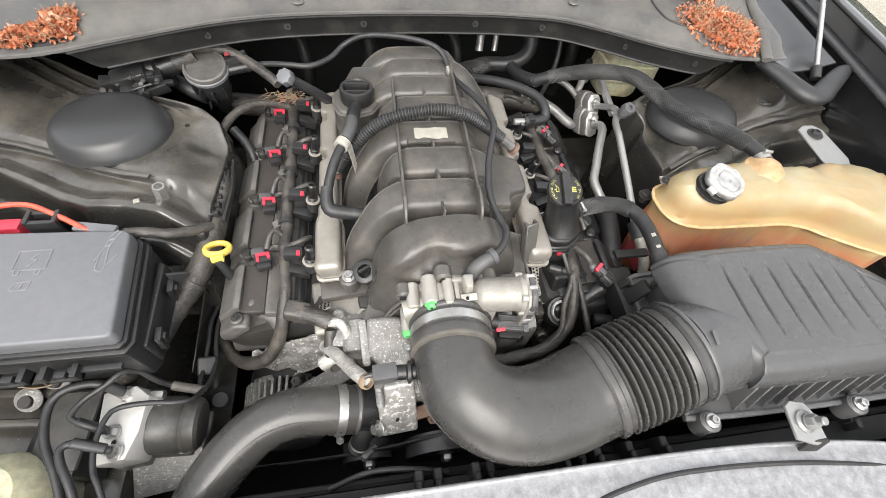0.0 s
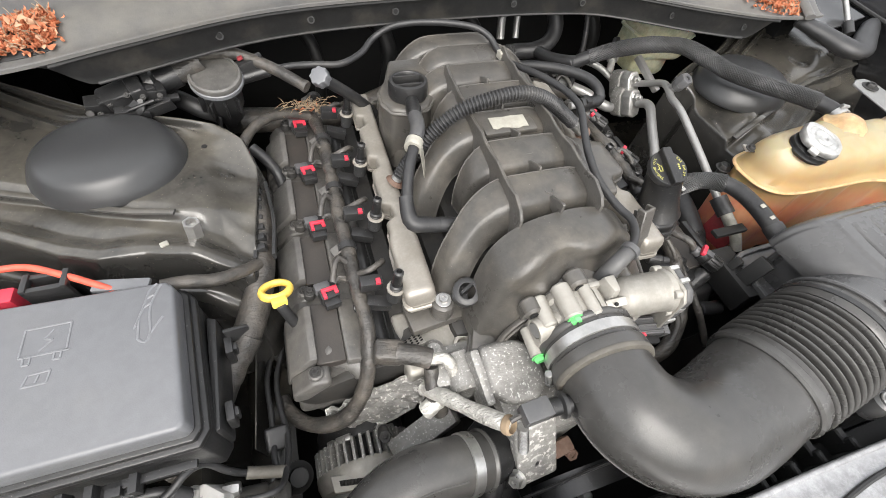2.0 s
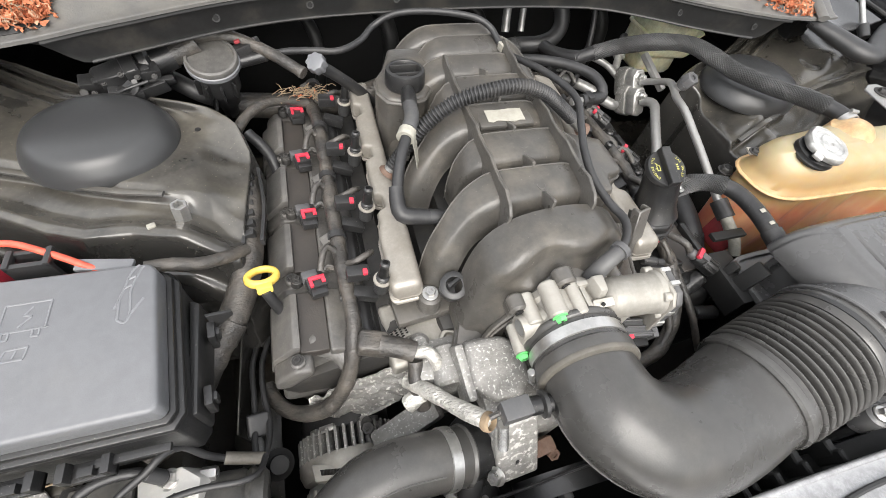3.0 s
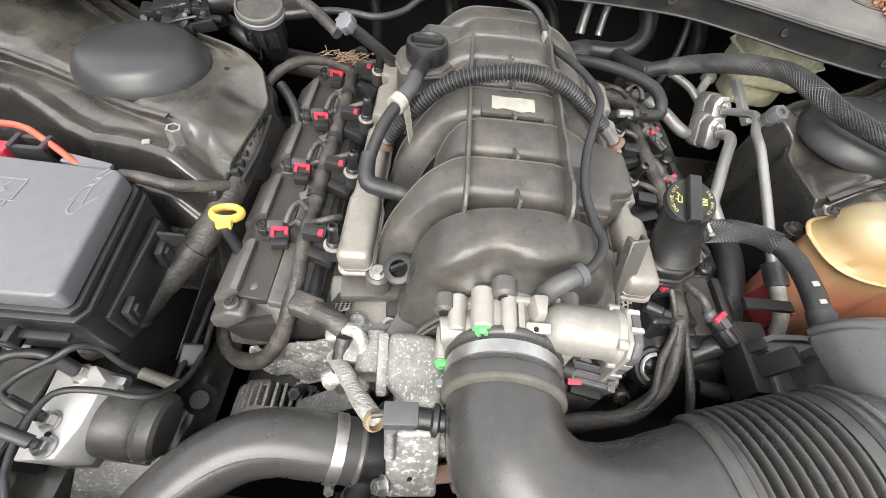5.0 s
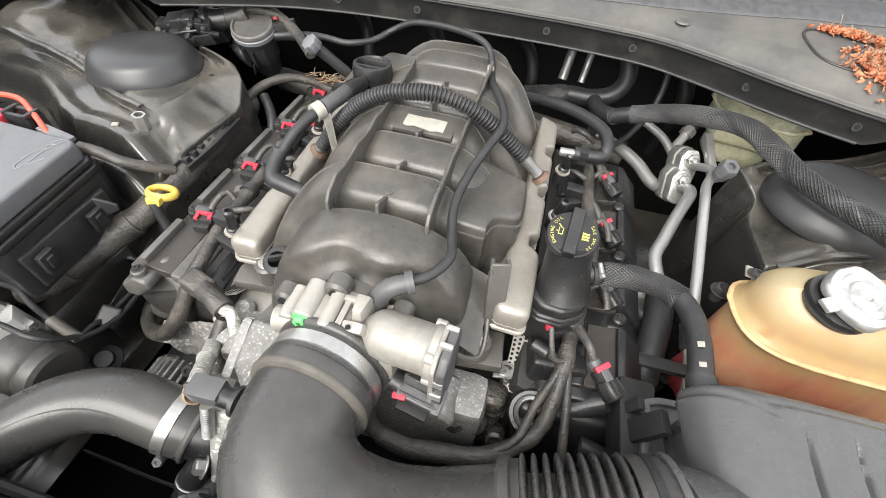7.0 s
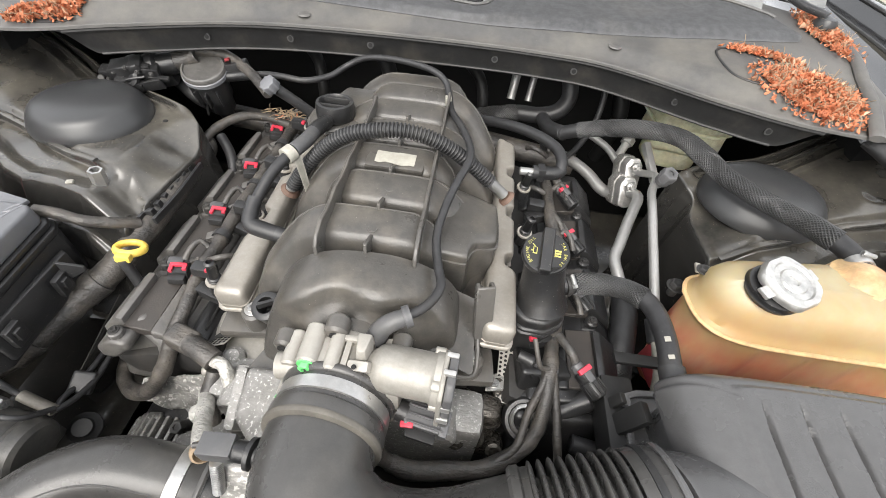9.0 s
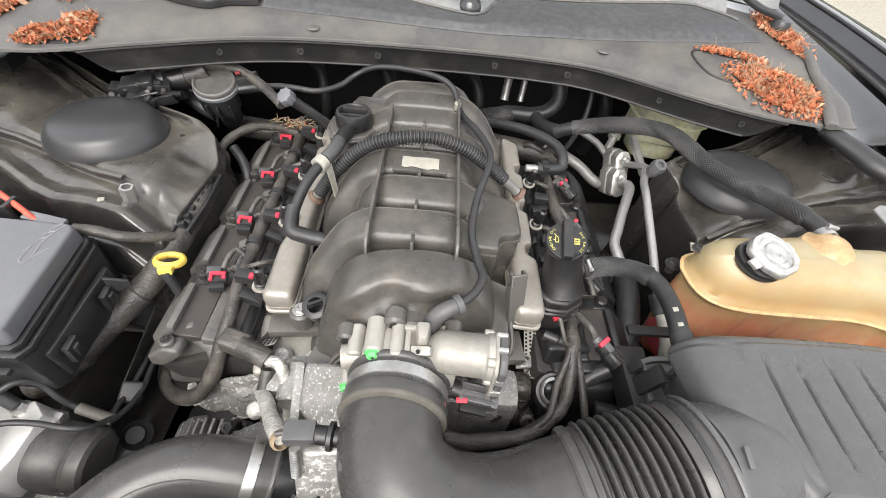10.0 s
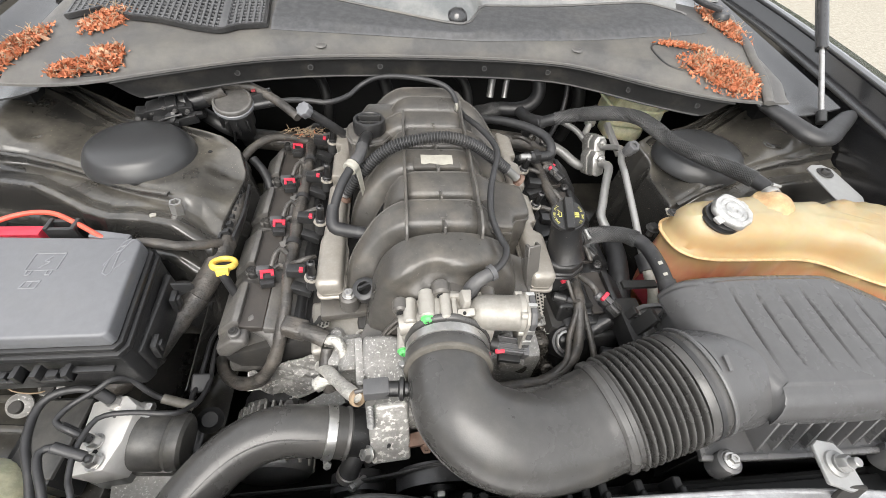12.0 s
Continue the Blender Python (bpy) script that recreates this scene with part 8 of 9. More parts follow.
# ---- right side: oil filler, pipes, hoses ----
def oil_filler():
    t = thing("oil_filler", (0.195, 0.06, 0.76), "black oil filler neck with a printed twist cap", "oil filler")
    base = [(0.162, 0.034), (0.180, 0.022), (0.205, 0.020), (0.226, 0.034), (0.232, 0.060), (0.224, 0.082), (0.200, 0.092), (0.168, 0.084)]
    part("base", prism(base, 0.814, 0.829, 0.005, 3, 0.10), PLASTIC, t)
    part("skirt", prism([(lerp(0.198, x, 0.86), lerp(0.056, y, 0.86)) for x, y in base], 0.745, 0.815, 0.004, 1), BLACK, t)
    part("base_rim", prism([(lerp(0.198, x, 1.05), lerp(0.056, y, 1.05)) for x, y in base], 0.811, 0.817, 0.002, 1), PLASTIC, t)
    part("base_rim", prism([(lerp(0.198, x, 1.02), lerp(0.056, y, 1.02)) for x, y in base], 0.801, 0.807, 0.002, 1), PLASTIC, t)
    part("neck", tube([(0.200, 0.056, 0.822), (0.1985, 0.060, 0.834), (0.1955, 0.068, 0.860), (0.1925, 0.0745, 0.884)], [0.0325, 0.0275, 0.0252, 0.0240, 0.0236], 36), PLASTIC, t)
    m = pose(0.1915, 0.0765, 0.8845, 17, -4, 0) @ Matrix.Diagonal((0.77, 0.77, 0.85, 1))
    cap = part("oil_cap", lathe([(0, 0), (0.033, 0), (0.0345, 0.002), (0.0345, 0.009), (0.033, 0.011), (0.030, 0.0115), (0, 0.0115)], 40, m), PLASTIC, t, "black oil cap with yellow lettering")
    part("grip", obox((0.017, 0.069, 0.015), m @ pose(0, 0, 0.0150, 0, 0, -6), 0.003, 3), PLASTIC, cap)

    def word(text, size, at, rot):
        cu = bpy.data.curves.new("word", 'FONT')
        cu.body, cu.size, cu.align_x, cu.align_y, cu.extrude = text, size, 'CENTER', 'CENTER', 0.0002
        ob = bpy.data.objects.new("word", cu)
        me = bpy.data.meshes.new_from_object(ob)
        bpy.data.objects.remove(ob)
        bpy.data.curves.remove(cu)
        bm = bmesh.new()
        bm.from_mesh(me)
        bpy.data.meshes.remove(me)
        bmesh.ops.transform(bm, matrix=m @ pose(*at, 0, 0, rot), verts=bm.verts)
        return bm
    rot0 = -6
    # characters set along the rim, one arc on each half of the cap
    for text, mid, size in (("ENGINE OIL", 180 + rot0, 0.0064), ("SAE 5W-20", rot0, 0.0060)):
        n = len(text)
        for i, ch in enumerate(text):
            if ch == " ":
                continue
            an = mid - (i - (n - 1) / 2) * 9.5
            a = radians(an)
            part("letter", word(ch, size, (0.0272 * math.cos(a), 0.0272 * math.sin(a), 0.0118), an - 90), GLYPH, cap, "yellow printed letter")
    for sx, kind in ((-1, "can"), (1, "book")):
        q = m @ pose(0, 0, 0.0119, 0, 0, rot0) @ pose(0.0170 * sx, 0.0, 0, 0, 0, -90 * sx) @ Matrix.Diagonal((1.0, 0.85, 1, 1))
        if kind == "book":
            for dx in (-0.004, 0.0, 0.004):
                part("print", obox((0.0026, 0.009, 0.0004), q @ pose(dx, 0, 0), 0), GLYPH, cap, "yellow printed picture")
            part("print", obox((0.012, 0.0015, 0.0004), q @ pose(0, -0.0055, 0), 0), GLYPH, cap, "yellow printed picture")
        else:
            for sz, px, py, rz in (((0.010, 0.0014, 0.0004), 0, -0.004, 0), ((0.010, 0.0014, 0.0004), 0, 0.002, 0), ((0.0014, 0.007, 0.0004), -0.005, -0.001, 0), ((0.0014, 0.008, 0.0004), 0.007, 0.001, -40), ((0.0014, 0.004, 0.0004), -0.001, 0.004, 0)):
                part("print", obox(sz, q @ pose(px, py, 0, 0, 0, rz), 0), GLYPH, cap, "yellow printed picture")
    h = thing("filler_hose", (0.28, 0.06, 0.80), "black hose with a braided sleeve from filler to airbox", "hose")
    pts = [(0.214, 0.072, 0.840), (0.236, 0.076, 0.843), (0.270, 0.082, 0.842), (0.300, 0.079, 0.842), (0.317, 0.066, 0.845), (0.326, 0.045, 0.847), (0.329, 0.015, 0.847), (0.328, -0.015, 0.845), (0.328, -0.045, 0.840)]
    part("hose", tube(pts, 0.0112, 22), RUBBER, h)
    tagged(part("braid", braided(pts[1:5], 0.0124), BRAIDCORD, h, "woven grey-black sleeve"), kind="stuff")
    part("paint_dab", obox((0.006, 0.006, 0.001), pose(0.324, 0.006, 0.8588, 0, -22, 0), 0.0003), WHITE, h, "white paint dab")
    part("paint_dab", obox((0.006, 0.005, 0.001), pose(0.324, -0.014, 0.857, 0, -22, 0), 0.0003), WHITE, h, "white paint dab")
    part("end_sleeve", tube([(0.328, -0.020, 0.845), (0.328, -0.045, 0.840)], 0.0130, 22), RUBBER, h)
    hose_clamp((0.229, 0.0745, 0.842), (0.9, 0.3, 0.1), 0.0115, (0.2, -0.3, 0.9), 0.008, strap=DARKMETAL)


def ac_pipes():
    t = thing("ac_fitting", (0.38, 0.37, 0.76), "twin aluminium refrigerant pipe fitting with bright nuts", "pipe fitting")
    for (x, y, z), lab in (((0.376, 0.384, 0.800), "upper"), ((0.368, 0.352, 0.782), "lower")):
        m = pose(x, y, z, 62, 0, 6)
        ol = [(-0.013, -0.024), (0.0, -0.030), (0.013, -0.024), (0.015, 0.012), (0.008, 0.024), (-0.008, 0.024), (-0.015, 0.012)]
        part("block", prism(ol, -0.012, 0.012, 0.003, 2, m=m), ALUM, t)
        part("rear_block", prism([(1.15 * a, 1.1 * b) for a, b in ol], -0.040, -0.012, 0.004, 2, m=m), CAST, t)
        bm = hexhead(bmesh.new(), m @ V((0, 0.010, 0.012)), m.to_3x3() @ V((0, 0, 1)), 0.0085, 0.008, 0.011)
        rod(m @ V((0, 0.010, 0.018)), m @ V((0, 0.010, 0.027)), 0.0042, 12, 0.001, bm)
        part("nut", bm, ZINC, t)
    part("bracket", obox((0.012, 0.080, 0.012), pose(0.398, 0.375, 0.826, 24, 0, 12), 0.003), PIPE, t)
    hose("ac_pipe", [(0.372, 0.338, 0.788), (0.376, 0.322, 0.798), (0.374, 0.306, 0.800), (0.366, 0.288, 0.796), (0.354, 0.260, 0.788), (0.341, 0.225, 0.777), (0.332, 0.200, 0.768), (0.336, 0.175, 0.760), (0.345, 0.150, 0.745), (0.350, 0.12, 0.70)], 0.0085, PIPE, "thick pale aluminium refrigerant pipe", "pipe", 18, group="refrigerant pipes")
    hose("ac_pipe", [(0.378, 0.372, 0.808), (0.388, 0.345, 0.826), (0.388, 0.318, 0.842), (0.380, 0.296, 0.846), (0.370, 0.272, 0.845), (0.363, 0.235, 0.845), (0.360, 0.190, 0.832), (0.358, 0.140, 0.815), (0.357, 0.090, 0.795), (0.358, 0.030, 0.77)], 0.0062, PIPE, "thin pale aluminium refrigerant pipe", "pipe", 16, group="refrigerant pipes")
    hose("ac_pipe", [(0.362, 0.372, 0.766), (0.352, 0.380, 0.752), (0.338, 0.395, 0.752), (0.320, 0.420, 0.758), (0.295, 0.445, 0.762), (0.27, 0.47, 0.76)], 0.0105, PIPE, "grey aluminium pipe running to the firewall", "pipe", 18, group="refrigerant pipes")
    hose("ac_pipe", [(0.372, 0.405, 0.785), (0.362, 0.425, 0.790), (0.345, 0.45, 0.800), (0.315, 0.48, 0.805)], 0.0065, PIPE, "thin aluminium pipe running to the firewall", "pipe", 14, group="refrigerant pipes")
    c = thing("service_valve", (0.384, 0.28, 0.84), "service valve under a grey hexagonal cap", "valve")
    a = V((0.382, 0.285, 0.858))
    part("cap", hexhead(rod(a, a + V((0, -0.005, 0.010)), 0.011, 16), a + V((0, -0.005, 0.010)), (0.1, -0.4, 0.9), 0.0125, 0.014), GREYPLUG, c)
    part("stem", rod((0.383, 0.295, 0.846), a, 0.008, 14), PIPE, c)
    s = thing("pressure_switch", (0.375, 0.45, 0.79), "small pale pressure switch with black plug", "switch")
    a, b = V((0.366, 0.440, 0.790)), V((0.380, 0.462, 0.806))
    part("body", hexhead(rod(a, b, 0.0075, 14), b, b - a, 0.012, 0.014), ALUM, s)
    part("plug", rod(b + (b - a) * 0.5, b + (b - a) * 1.6, 0.009, 14), PLASTIC, s)
    k = thing("suction_sleeve", (0.34, 0.09, 0.70), "black rubber sleeve pipe beside the coolant bottle", "hose")
    part("sleeve", tube([(0.346, 0.148, 0.742), (0.340, 0.110, 0.745), (0.330, 0.060, 0.735), (0.325, 0.010, 0.70)], 0.0175, 20), RUBBER, k)
    tagged(part("braid", braided([(0.330, 0.060, 0.735), (0.325, 0.010, 0.70), (0.322, -0.03, 0.66)], 0.0180, 24), BRAIDCORD, k, "woven end sleeve"), kind="stuff")
    g = thing("charge_port", (0.36, 0.04, 0.74), "pale pipe end in a black rubber boot", "pipe")
    part("boot", tube([(0.356, 0.078, 0.792), (0.358, 0.050, 0.782)], 0.013, 18), RUBBER, g)
    part("pipe", tube([(0.358, 0.050, 0.782), (0.360, 0.018, 0.768), (0.36, 0.0, 0.75)], 0.0085, 16), WHITE, g)
    # block added in place of the coolant bottle's red lower part
    part("bottle_red_block", obox((0.012, 0.05, 0.05), pose(0.372, 0.045, 0.742, 0, 8, 10), 0.004), DARKRED, g, "red block standing in for the coolant bottle's lower part")


def coolant_hoses():
    t = thing("coolant_hose", (0.4, 0.25, 0.84), "black coolant hose in a braided sleeve crossing the strut cap", "hose")
    pts = [(0.243, 0.415, 0.838), (0.270, 0.405, 0.854), (0.310, 0.392, 0.872), (0.360, 0.366, 0.892), (0.402, 0.334, 0.903), (0.426, 0.296, 0.901), (0.448, 0.256, 0.897), (0.488, 0.210, 0.896), (0.522, 0.180, 0.896), (0.544, 0.154, 0.896), (0.552, 0.128, 0.896), (0.549, 0.100, 0.894)]
    part("hose", tube(pts, 0.0118, 24), RUBBER, t)
    tagged(part("braid", braided(pts[1:10], 0.0130, 20), BRAIDCORD, t, "woven grey-black sleeve"), kind="stuff")
    hose_clamp((0.551, 0.118, 0.8955), (-0.08, -1, 0.0), 0.0122, (0.2, 0.2, 0.9), 0.012)
    h = thing("heater_hose", (0.2, 0.46, 0.80), "black heater hose joining a braided sleeve", "hose")
    part("branch", tube([(0.222, 0.500, 0.815), (0.226, 0.470, 0.820), (0.234, 0.435, 0.832), (0.250, 0.410, 0.842)], 0.0125, 20), RUBBER, h)
    part("main", tube([(0.10, 0.50, 0.800), (0.17, 0.520, 0.808), (0.215, 0.515, 0.812), (0.250, 0.520, 0.822), (0.268, 0.535, 0.845), (0.262, 0.555, 0.88)], 0.0155, 22), RUBBER, h)
    tagged(part("braid", braided([(0.075, 0.49, 0.798), (0.12, 0.505, 0.803), (0.172, 0.520, 0.808)], 0.0168, 24), BRAIDCORD, h, "woven grey-black sleeve"), kind="stuff")
    for x in (0.160, 0.195):
        hose("firewall_pipe", [(x, 0.560, 0.815), (x + 0.004, 0.578, 0.85), (x + 0.008, 0.585, 0.90)], 0.0065 if x > 0.17 else 0.0085, PIPE, "pale pipe stub rising to the cowl", "pipe", 14, group="firewall pipes")
    bm = obox((0.16, 0.02, 0.02), pose(0.20, 0.55, 0.905, 20, 0, 0), 0.004)
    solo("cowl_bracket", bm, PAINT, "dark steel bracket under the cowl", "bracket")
    hose("vent_line", [(0.32, 0.53, 0.90), (0.326, 0.515, 0.86), (0.318, 0.49, 0.82), (0.29, 0.45, 0.79), (0.262, 0.42, 0.78)], 0.0055, RUBBER, "thin black vent line", n=12)
    f = thing("fuel_feed", (0.2, 0.33, 0.83), "black fuel feed hose with a quick connector", "fuel line")
    part("hose", tube([(0.10, 0.44, 0.83), (0.150, 0.405, 0.848), (0.195, 0.372, 0.856), (0.228, 0.335, 0.858), (0.236, 0.305, 0.852), (0.232, 0.292, 0.842)], 0.0088, 18), RUBBER, f)
    part("connector", tube([(0.236, 0.300, 0.845), (0.228, 0.292, 0.842), (0.192, 0.288, 0.842)], 0.0105, 18), PLASTIC, f)
    part("nipple", rod((0.196, 0.288, 0.842), (0.172, 0.287, 0.842), 0.0062, 14), GREYMETAL, f)
    part("lock_ring", obox((0.012, 0.020, 0.022), pose(0.205, 0.289, 0.842, 0, 0, 4), 0.003), PLASTIC, f)


def brake_reservoir():
    t = thing("brake_reservoir", (0.46, 0.47, 0.80), "cream translucent brake fluid reservoir under the cowl", "fluid reservoir")
    ol = [(0.405, 0.430), (0.50, 0.415), (0.530, 0.430), (0.535, 0.500), (0.52, 0.52), (0.42, 0.52), (0.400, 0.50)]
    part("tank", prism(ol, 0.820, 0.900, 0.010, 3, 0.06), CREAM, t)
    part("rim", prism([(lerp(0.47, x, 1.04), lerp(0.47, y, 1.04)) for x, y in ol], 0.862, 0.867, 0.002, 1), CREAM, t)
    part("lower_tank", prism([(lerp(0.45, x, 0.7), lerp(0.47, y, 0.7)) for x, y in ol], 0.78, 0.825, 0.008, 2), CREAM, t)
    part("neck", rod((0.425, 0.46, 0.895), (0.425, 0.46, 0.915), 0.028, 24, 0.003), PLASTIC, t)


def right_extras():
    t = thing("mounting_tab", (0.70, 0.15, 0.84), "pale metal mounting tab bolted to the fender rail", "bracket", group="mounting tabs")
    ol = [(0.672, 0.190), (0.688, 0.200), (0.708, 0.200), (0.722, 0.188), (0.735, 0.120), (0.720, 0.085), (0.690, 0.085), (0.680, 0.12)]
    part("plate", prism(ol, 0.886, 0.889, 0.001, 1, m=Matrix.Translation((0.7, 0.15, 0.887)) @ pose(0, 0, 0, 6, 0, 0) @ Matrix.Translation((-0.7, -0.15, -0.887))), GREYMETAL, t)
    part("bolt", hexhead(bmesh.new(), (0.700, 0.178, 0.892), (0, 0, 1), 0.008, 0.007, 0.014), DARKMETAL, t)
    m2 = thing("mounting_tab", (0.385, 0.10, 0.86), "pale metal tab beside the coolant bottle", "bracket", group="mounting tabs")
    part("plate", obox((0.034, 0.014, 0.003), pose(0.396, 0.108, 0.862, 6, 6, -10), 0.001), RAIL, m2)
    part("bolt", hexhead(bmesh.new(), (0.388, 0.106, 0.865), (0, 0, 1), 0.006, 0.005, 0.009), DARKMETAL, m2)
    b = thing("tower_nut", (0.38, 0.12, 0.82), "dark hex nut on the strut tower flange", "nut")
    part("nut", hexhead(rod((0.381, 0.118, 0.80), (0.381, 0.118, 0.824), 0.006, 12), (0.381, 0.118, 0.816), (0, 0, 1), 0.009, 0.008, 0.012), DARKMETAL, b)
    # fender-side spacer stud on the left tower
    s = thing("tower_stud", (-0.408, 0.152, 0.82), "bright hexagonal spacer stud on the strut tower", "stud")
    a, c = V((-0.409, 0.151, 0.818)), V((-0.405, 0.152, 0.852))
    m = along(a, c)
    part("hex_post", lathe([(0, 0), (0.0098, 0), (0.0098, 0.032), (0.0090, 0.034), (0.0062, 0.034), (0.0060, 0.026), (0, 0.026)], 6, m), ZINC, s, sharp=20)
    part("stud_foot", rod(a - V((0, 0, 0.006)), a + V((0, 0, 0.002)), 0.0125, 18), DARKMETAL, s)
    p = obox((0.009, 0.007, 0.003), pose(-0.437, 0.137, 0.838, 0, 0, 20), 0.001)
    solo("paint_blob", p, WHITE, "small white paint blob on the strut tower", "paint mark")
    # metal bracket with a big bolt at the airbox front
    k = thing("airbox_bracket", (0.42, -0.28, 0.82), "shiny steel bracket with a large flanged bolt", "bracket")
    m = pose(0.416, -0.270, 0.836, 10, 6, -6) @ Matrix.Diagonal((0.80, 0.80, 1, 1))
    part("plate", prism([(-0.026, 0.022), (-0.016, 0.030), (0.010, 0.028), (0.026, 0.010), (0.034, -0.026), (0.012, -0.034), (-0.020, -0.026)], -0.002, 0.003, 0.001, 1, m=m), GREYMETAL, k)
    bm = lathe([(0, 0), (0.017, 0), (0.017, 0.003), (0.012, 0.005), (0.012, 0.008), (0, 0.008)], 26, m @ pose(0, 0, 0.003))
    hexhead(bm, m @ V((0, 0, 0.011)), m.to_3x3() @ V((0, 0, 1)), 0.0085, 0.010)
    rod(m @ V((0, 0, 0.02)), m @ V((0, 0, 0.030)), 0.005, 12, 0.001, bm)
    part("bolt", bm, GREYMETAL, k)
    part("leg", obox((0.026, 0.005, 0.04), pose(0.428, -0.298, 0.815, -16, 0, -6), 0.002), DARKMETAL, k)
    # gas strut for the hood and the rubber bumper arm under it
    g = thing("gas_strut", (0.775, 0.31, 0.92), "black gas strut with a bright piston rod", "gas strut")
    a, d = V((0.775, 0.312, 0.915)), V((0.080, 0.27, 0.195)).normalized()
    d = V((0.066, 0.236, 0.138)).normalized()
    part("rod", rod(a, a + d * 0.19, 0.0048, 14), ZINC, g, "polished piston rod")
    part("cylinder", rod(a + d * 0.165, a + d * 0.62, 0.0115, 20, 0.003), GLOSS, g)
    part("ball_socket", rod(a - d * 0.004, a + d * 0.022, 0.009, 16), PLASTIC, g)
    arm = [(0.660, 0.345, 0.930), (0.690, 0.300, 0.922), (0.715, 0.262, 0.915), (0.745, 0.258, 0.914), (0.785, 0.285, 0.918), (0.835, 0.318, 0.925), (0.865, 0.325, 0.922)]
    solo("corner_seal", tube(arm, [(0.014, 0.010), (0.018, 0.013), (0.021, 0.015), (0.021, 0.015), (0.019, 0.014), (0.016, 0.012), (0.006, 0.006)], 16, up=(0, 0, 1)), RUBBER, "thick black rubber corner seal at the hinge", "seal", sharp=70)


def wiper():
    t = thing("wiper_arm", (0.674, 0.606, 0.99), "black windscreen wiper arm on the cowl", "wiper arm", group="wiper arms")
    part("arm", tube([(0.672, 0.610, 1.010), (0.615, 0.66, 1.025), (0.50, 0.80, 1.10), (0.34, 0.92, 1.20)], (0.010, 0.006), 10, up=(0, 0, 1), e=3), PLASTIC, t)
    part("pivot_cap", lathe([(0, 0), (0.018, 0), (0.019, 0.010), (0.014, 0.018), (0, 0.020)], 22, pose(0.674, 0.606, 0.990)), PLASTIC, t)
    u = thing("wiper_arm", (0.06, 0.53, 1.0), "black windscreen wiper arm with a ball-shaped pivot cap", "wiper arm", group="wiper arms")
    part("arm", tube([(0.058, 0.545, 1.002), (0.03, 0.60, 1.02), (-0.03, 0.72, 1.07), (-0.1, 0.82, 1.12)], (0.010, 0.006), 10, up=(0, 0, 1), e=3), PLASTIC, u)
    part("pivot_cap", lathe([(0, 0), (0.020, 0), (0.022, 0.010), (0.018, 0.022), (0.010, 0.028), (0, 0.029)], 24, pose(0.062, 0.540, 0.985)), GLOSS, u)


def debris(name, at, spread, count, seed, label, axis=0.0, lift=0.012, z=None):
    """A drift of small dry blossoms and leaf scraps: many curled flakes in one heap."""
    rng = random.Random(seed)
    t = thing(name, at, label, "fallen leaves", group="leaf drifts", kind="stuff")
    flakes, stalks, pale = bmesh.new(), bmesh.new(), bmesh.new()
    ca, sa = math.cos(axis), math.sin(axis)
    for i in range(int(count * 1.15)):
        r, a = math.sqrt(rng.random()) * (1 if rng.random() < 0.85 else 1.35), rng.uniform(0, 2 * math.pi)
        u, v = r * math.cos(a) * spread[0], r * math.sin(a) * spread[1]
        x, y = at[0] + u * ca - v * sa, at[1] + u * sa + v * ca
        h = (z if z is not None else cowl_z(x, y - cowl_y(x)) + 0.002) + lift * max(0.0, 1 - r) * rng.random() + 0.002
        m = pose(x, y, h, rng.uniform(-60, 60), rng.uniform(-60, 60), rng.uniform(0, 360))
        s = rng.uniform(0.0022, 0.0056)
        w = s * rng.uniform(0.35, 0.65)
        bm = pale if rng.random() < 0.04 else flakes
        if bm is pale:
            s, w = s * 1.8, w * 1.6
        k = rng.uniform(0.2, 0.6) * s
        vs = [bm.verts.new(m @ V(p)) for p in ((-s, 0, k), (-s * 0.3, -w, 0), (-s * 0.3, w, 0), (s * 0.4, -w * 0.8, 0.0), (s * 0.4, w * 0.8, 0), (s, 0, k), (0, 0, -k * 0.6))]
        for f in ((0, 1, 6), (0, 6, 2), (1, 3, 6), (2, 6, 4), (3, 5, 6), (4, 6, 5)):
            bm.faces.new([vs[q] for q in f])
        if rng.random() < 0.08:
            e = m @ V((rng.uniform(0.008, 0.02), 0, rng.uniform(0, 0.006)))
            sweep(stalks, [m.translation, (m.translation + e) / 2 + V((0, 0, 0.002)), e], 0.0005, 4)
    tagged(part("blossoms", flakes, LEAF, t, sharp=180), kind="stuff")
    if pale.verts:
        tagged(part("leaf_scraps", pale, PALELEAF, t, "pale curled leaf scraps", sharp=180), kind="stuff")
    if stalks.verts:
        tagged(part("stalks", stalks, TWIG, t, "thin dry stalks"), kind="stuff")


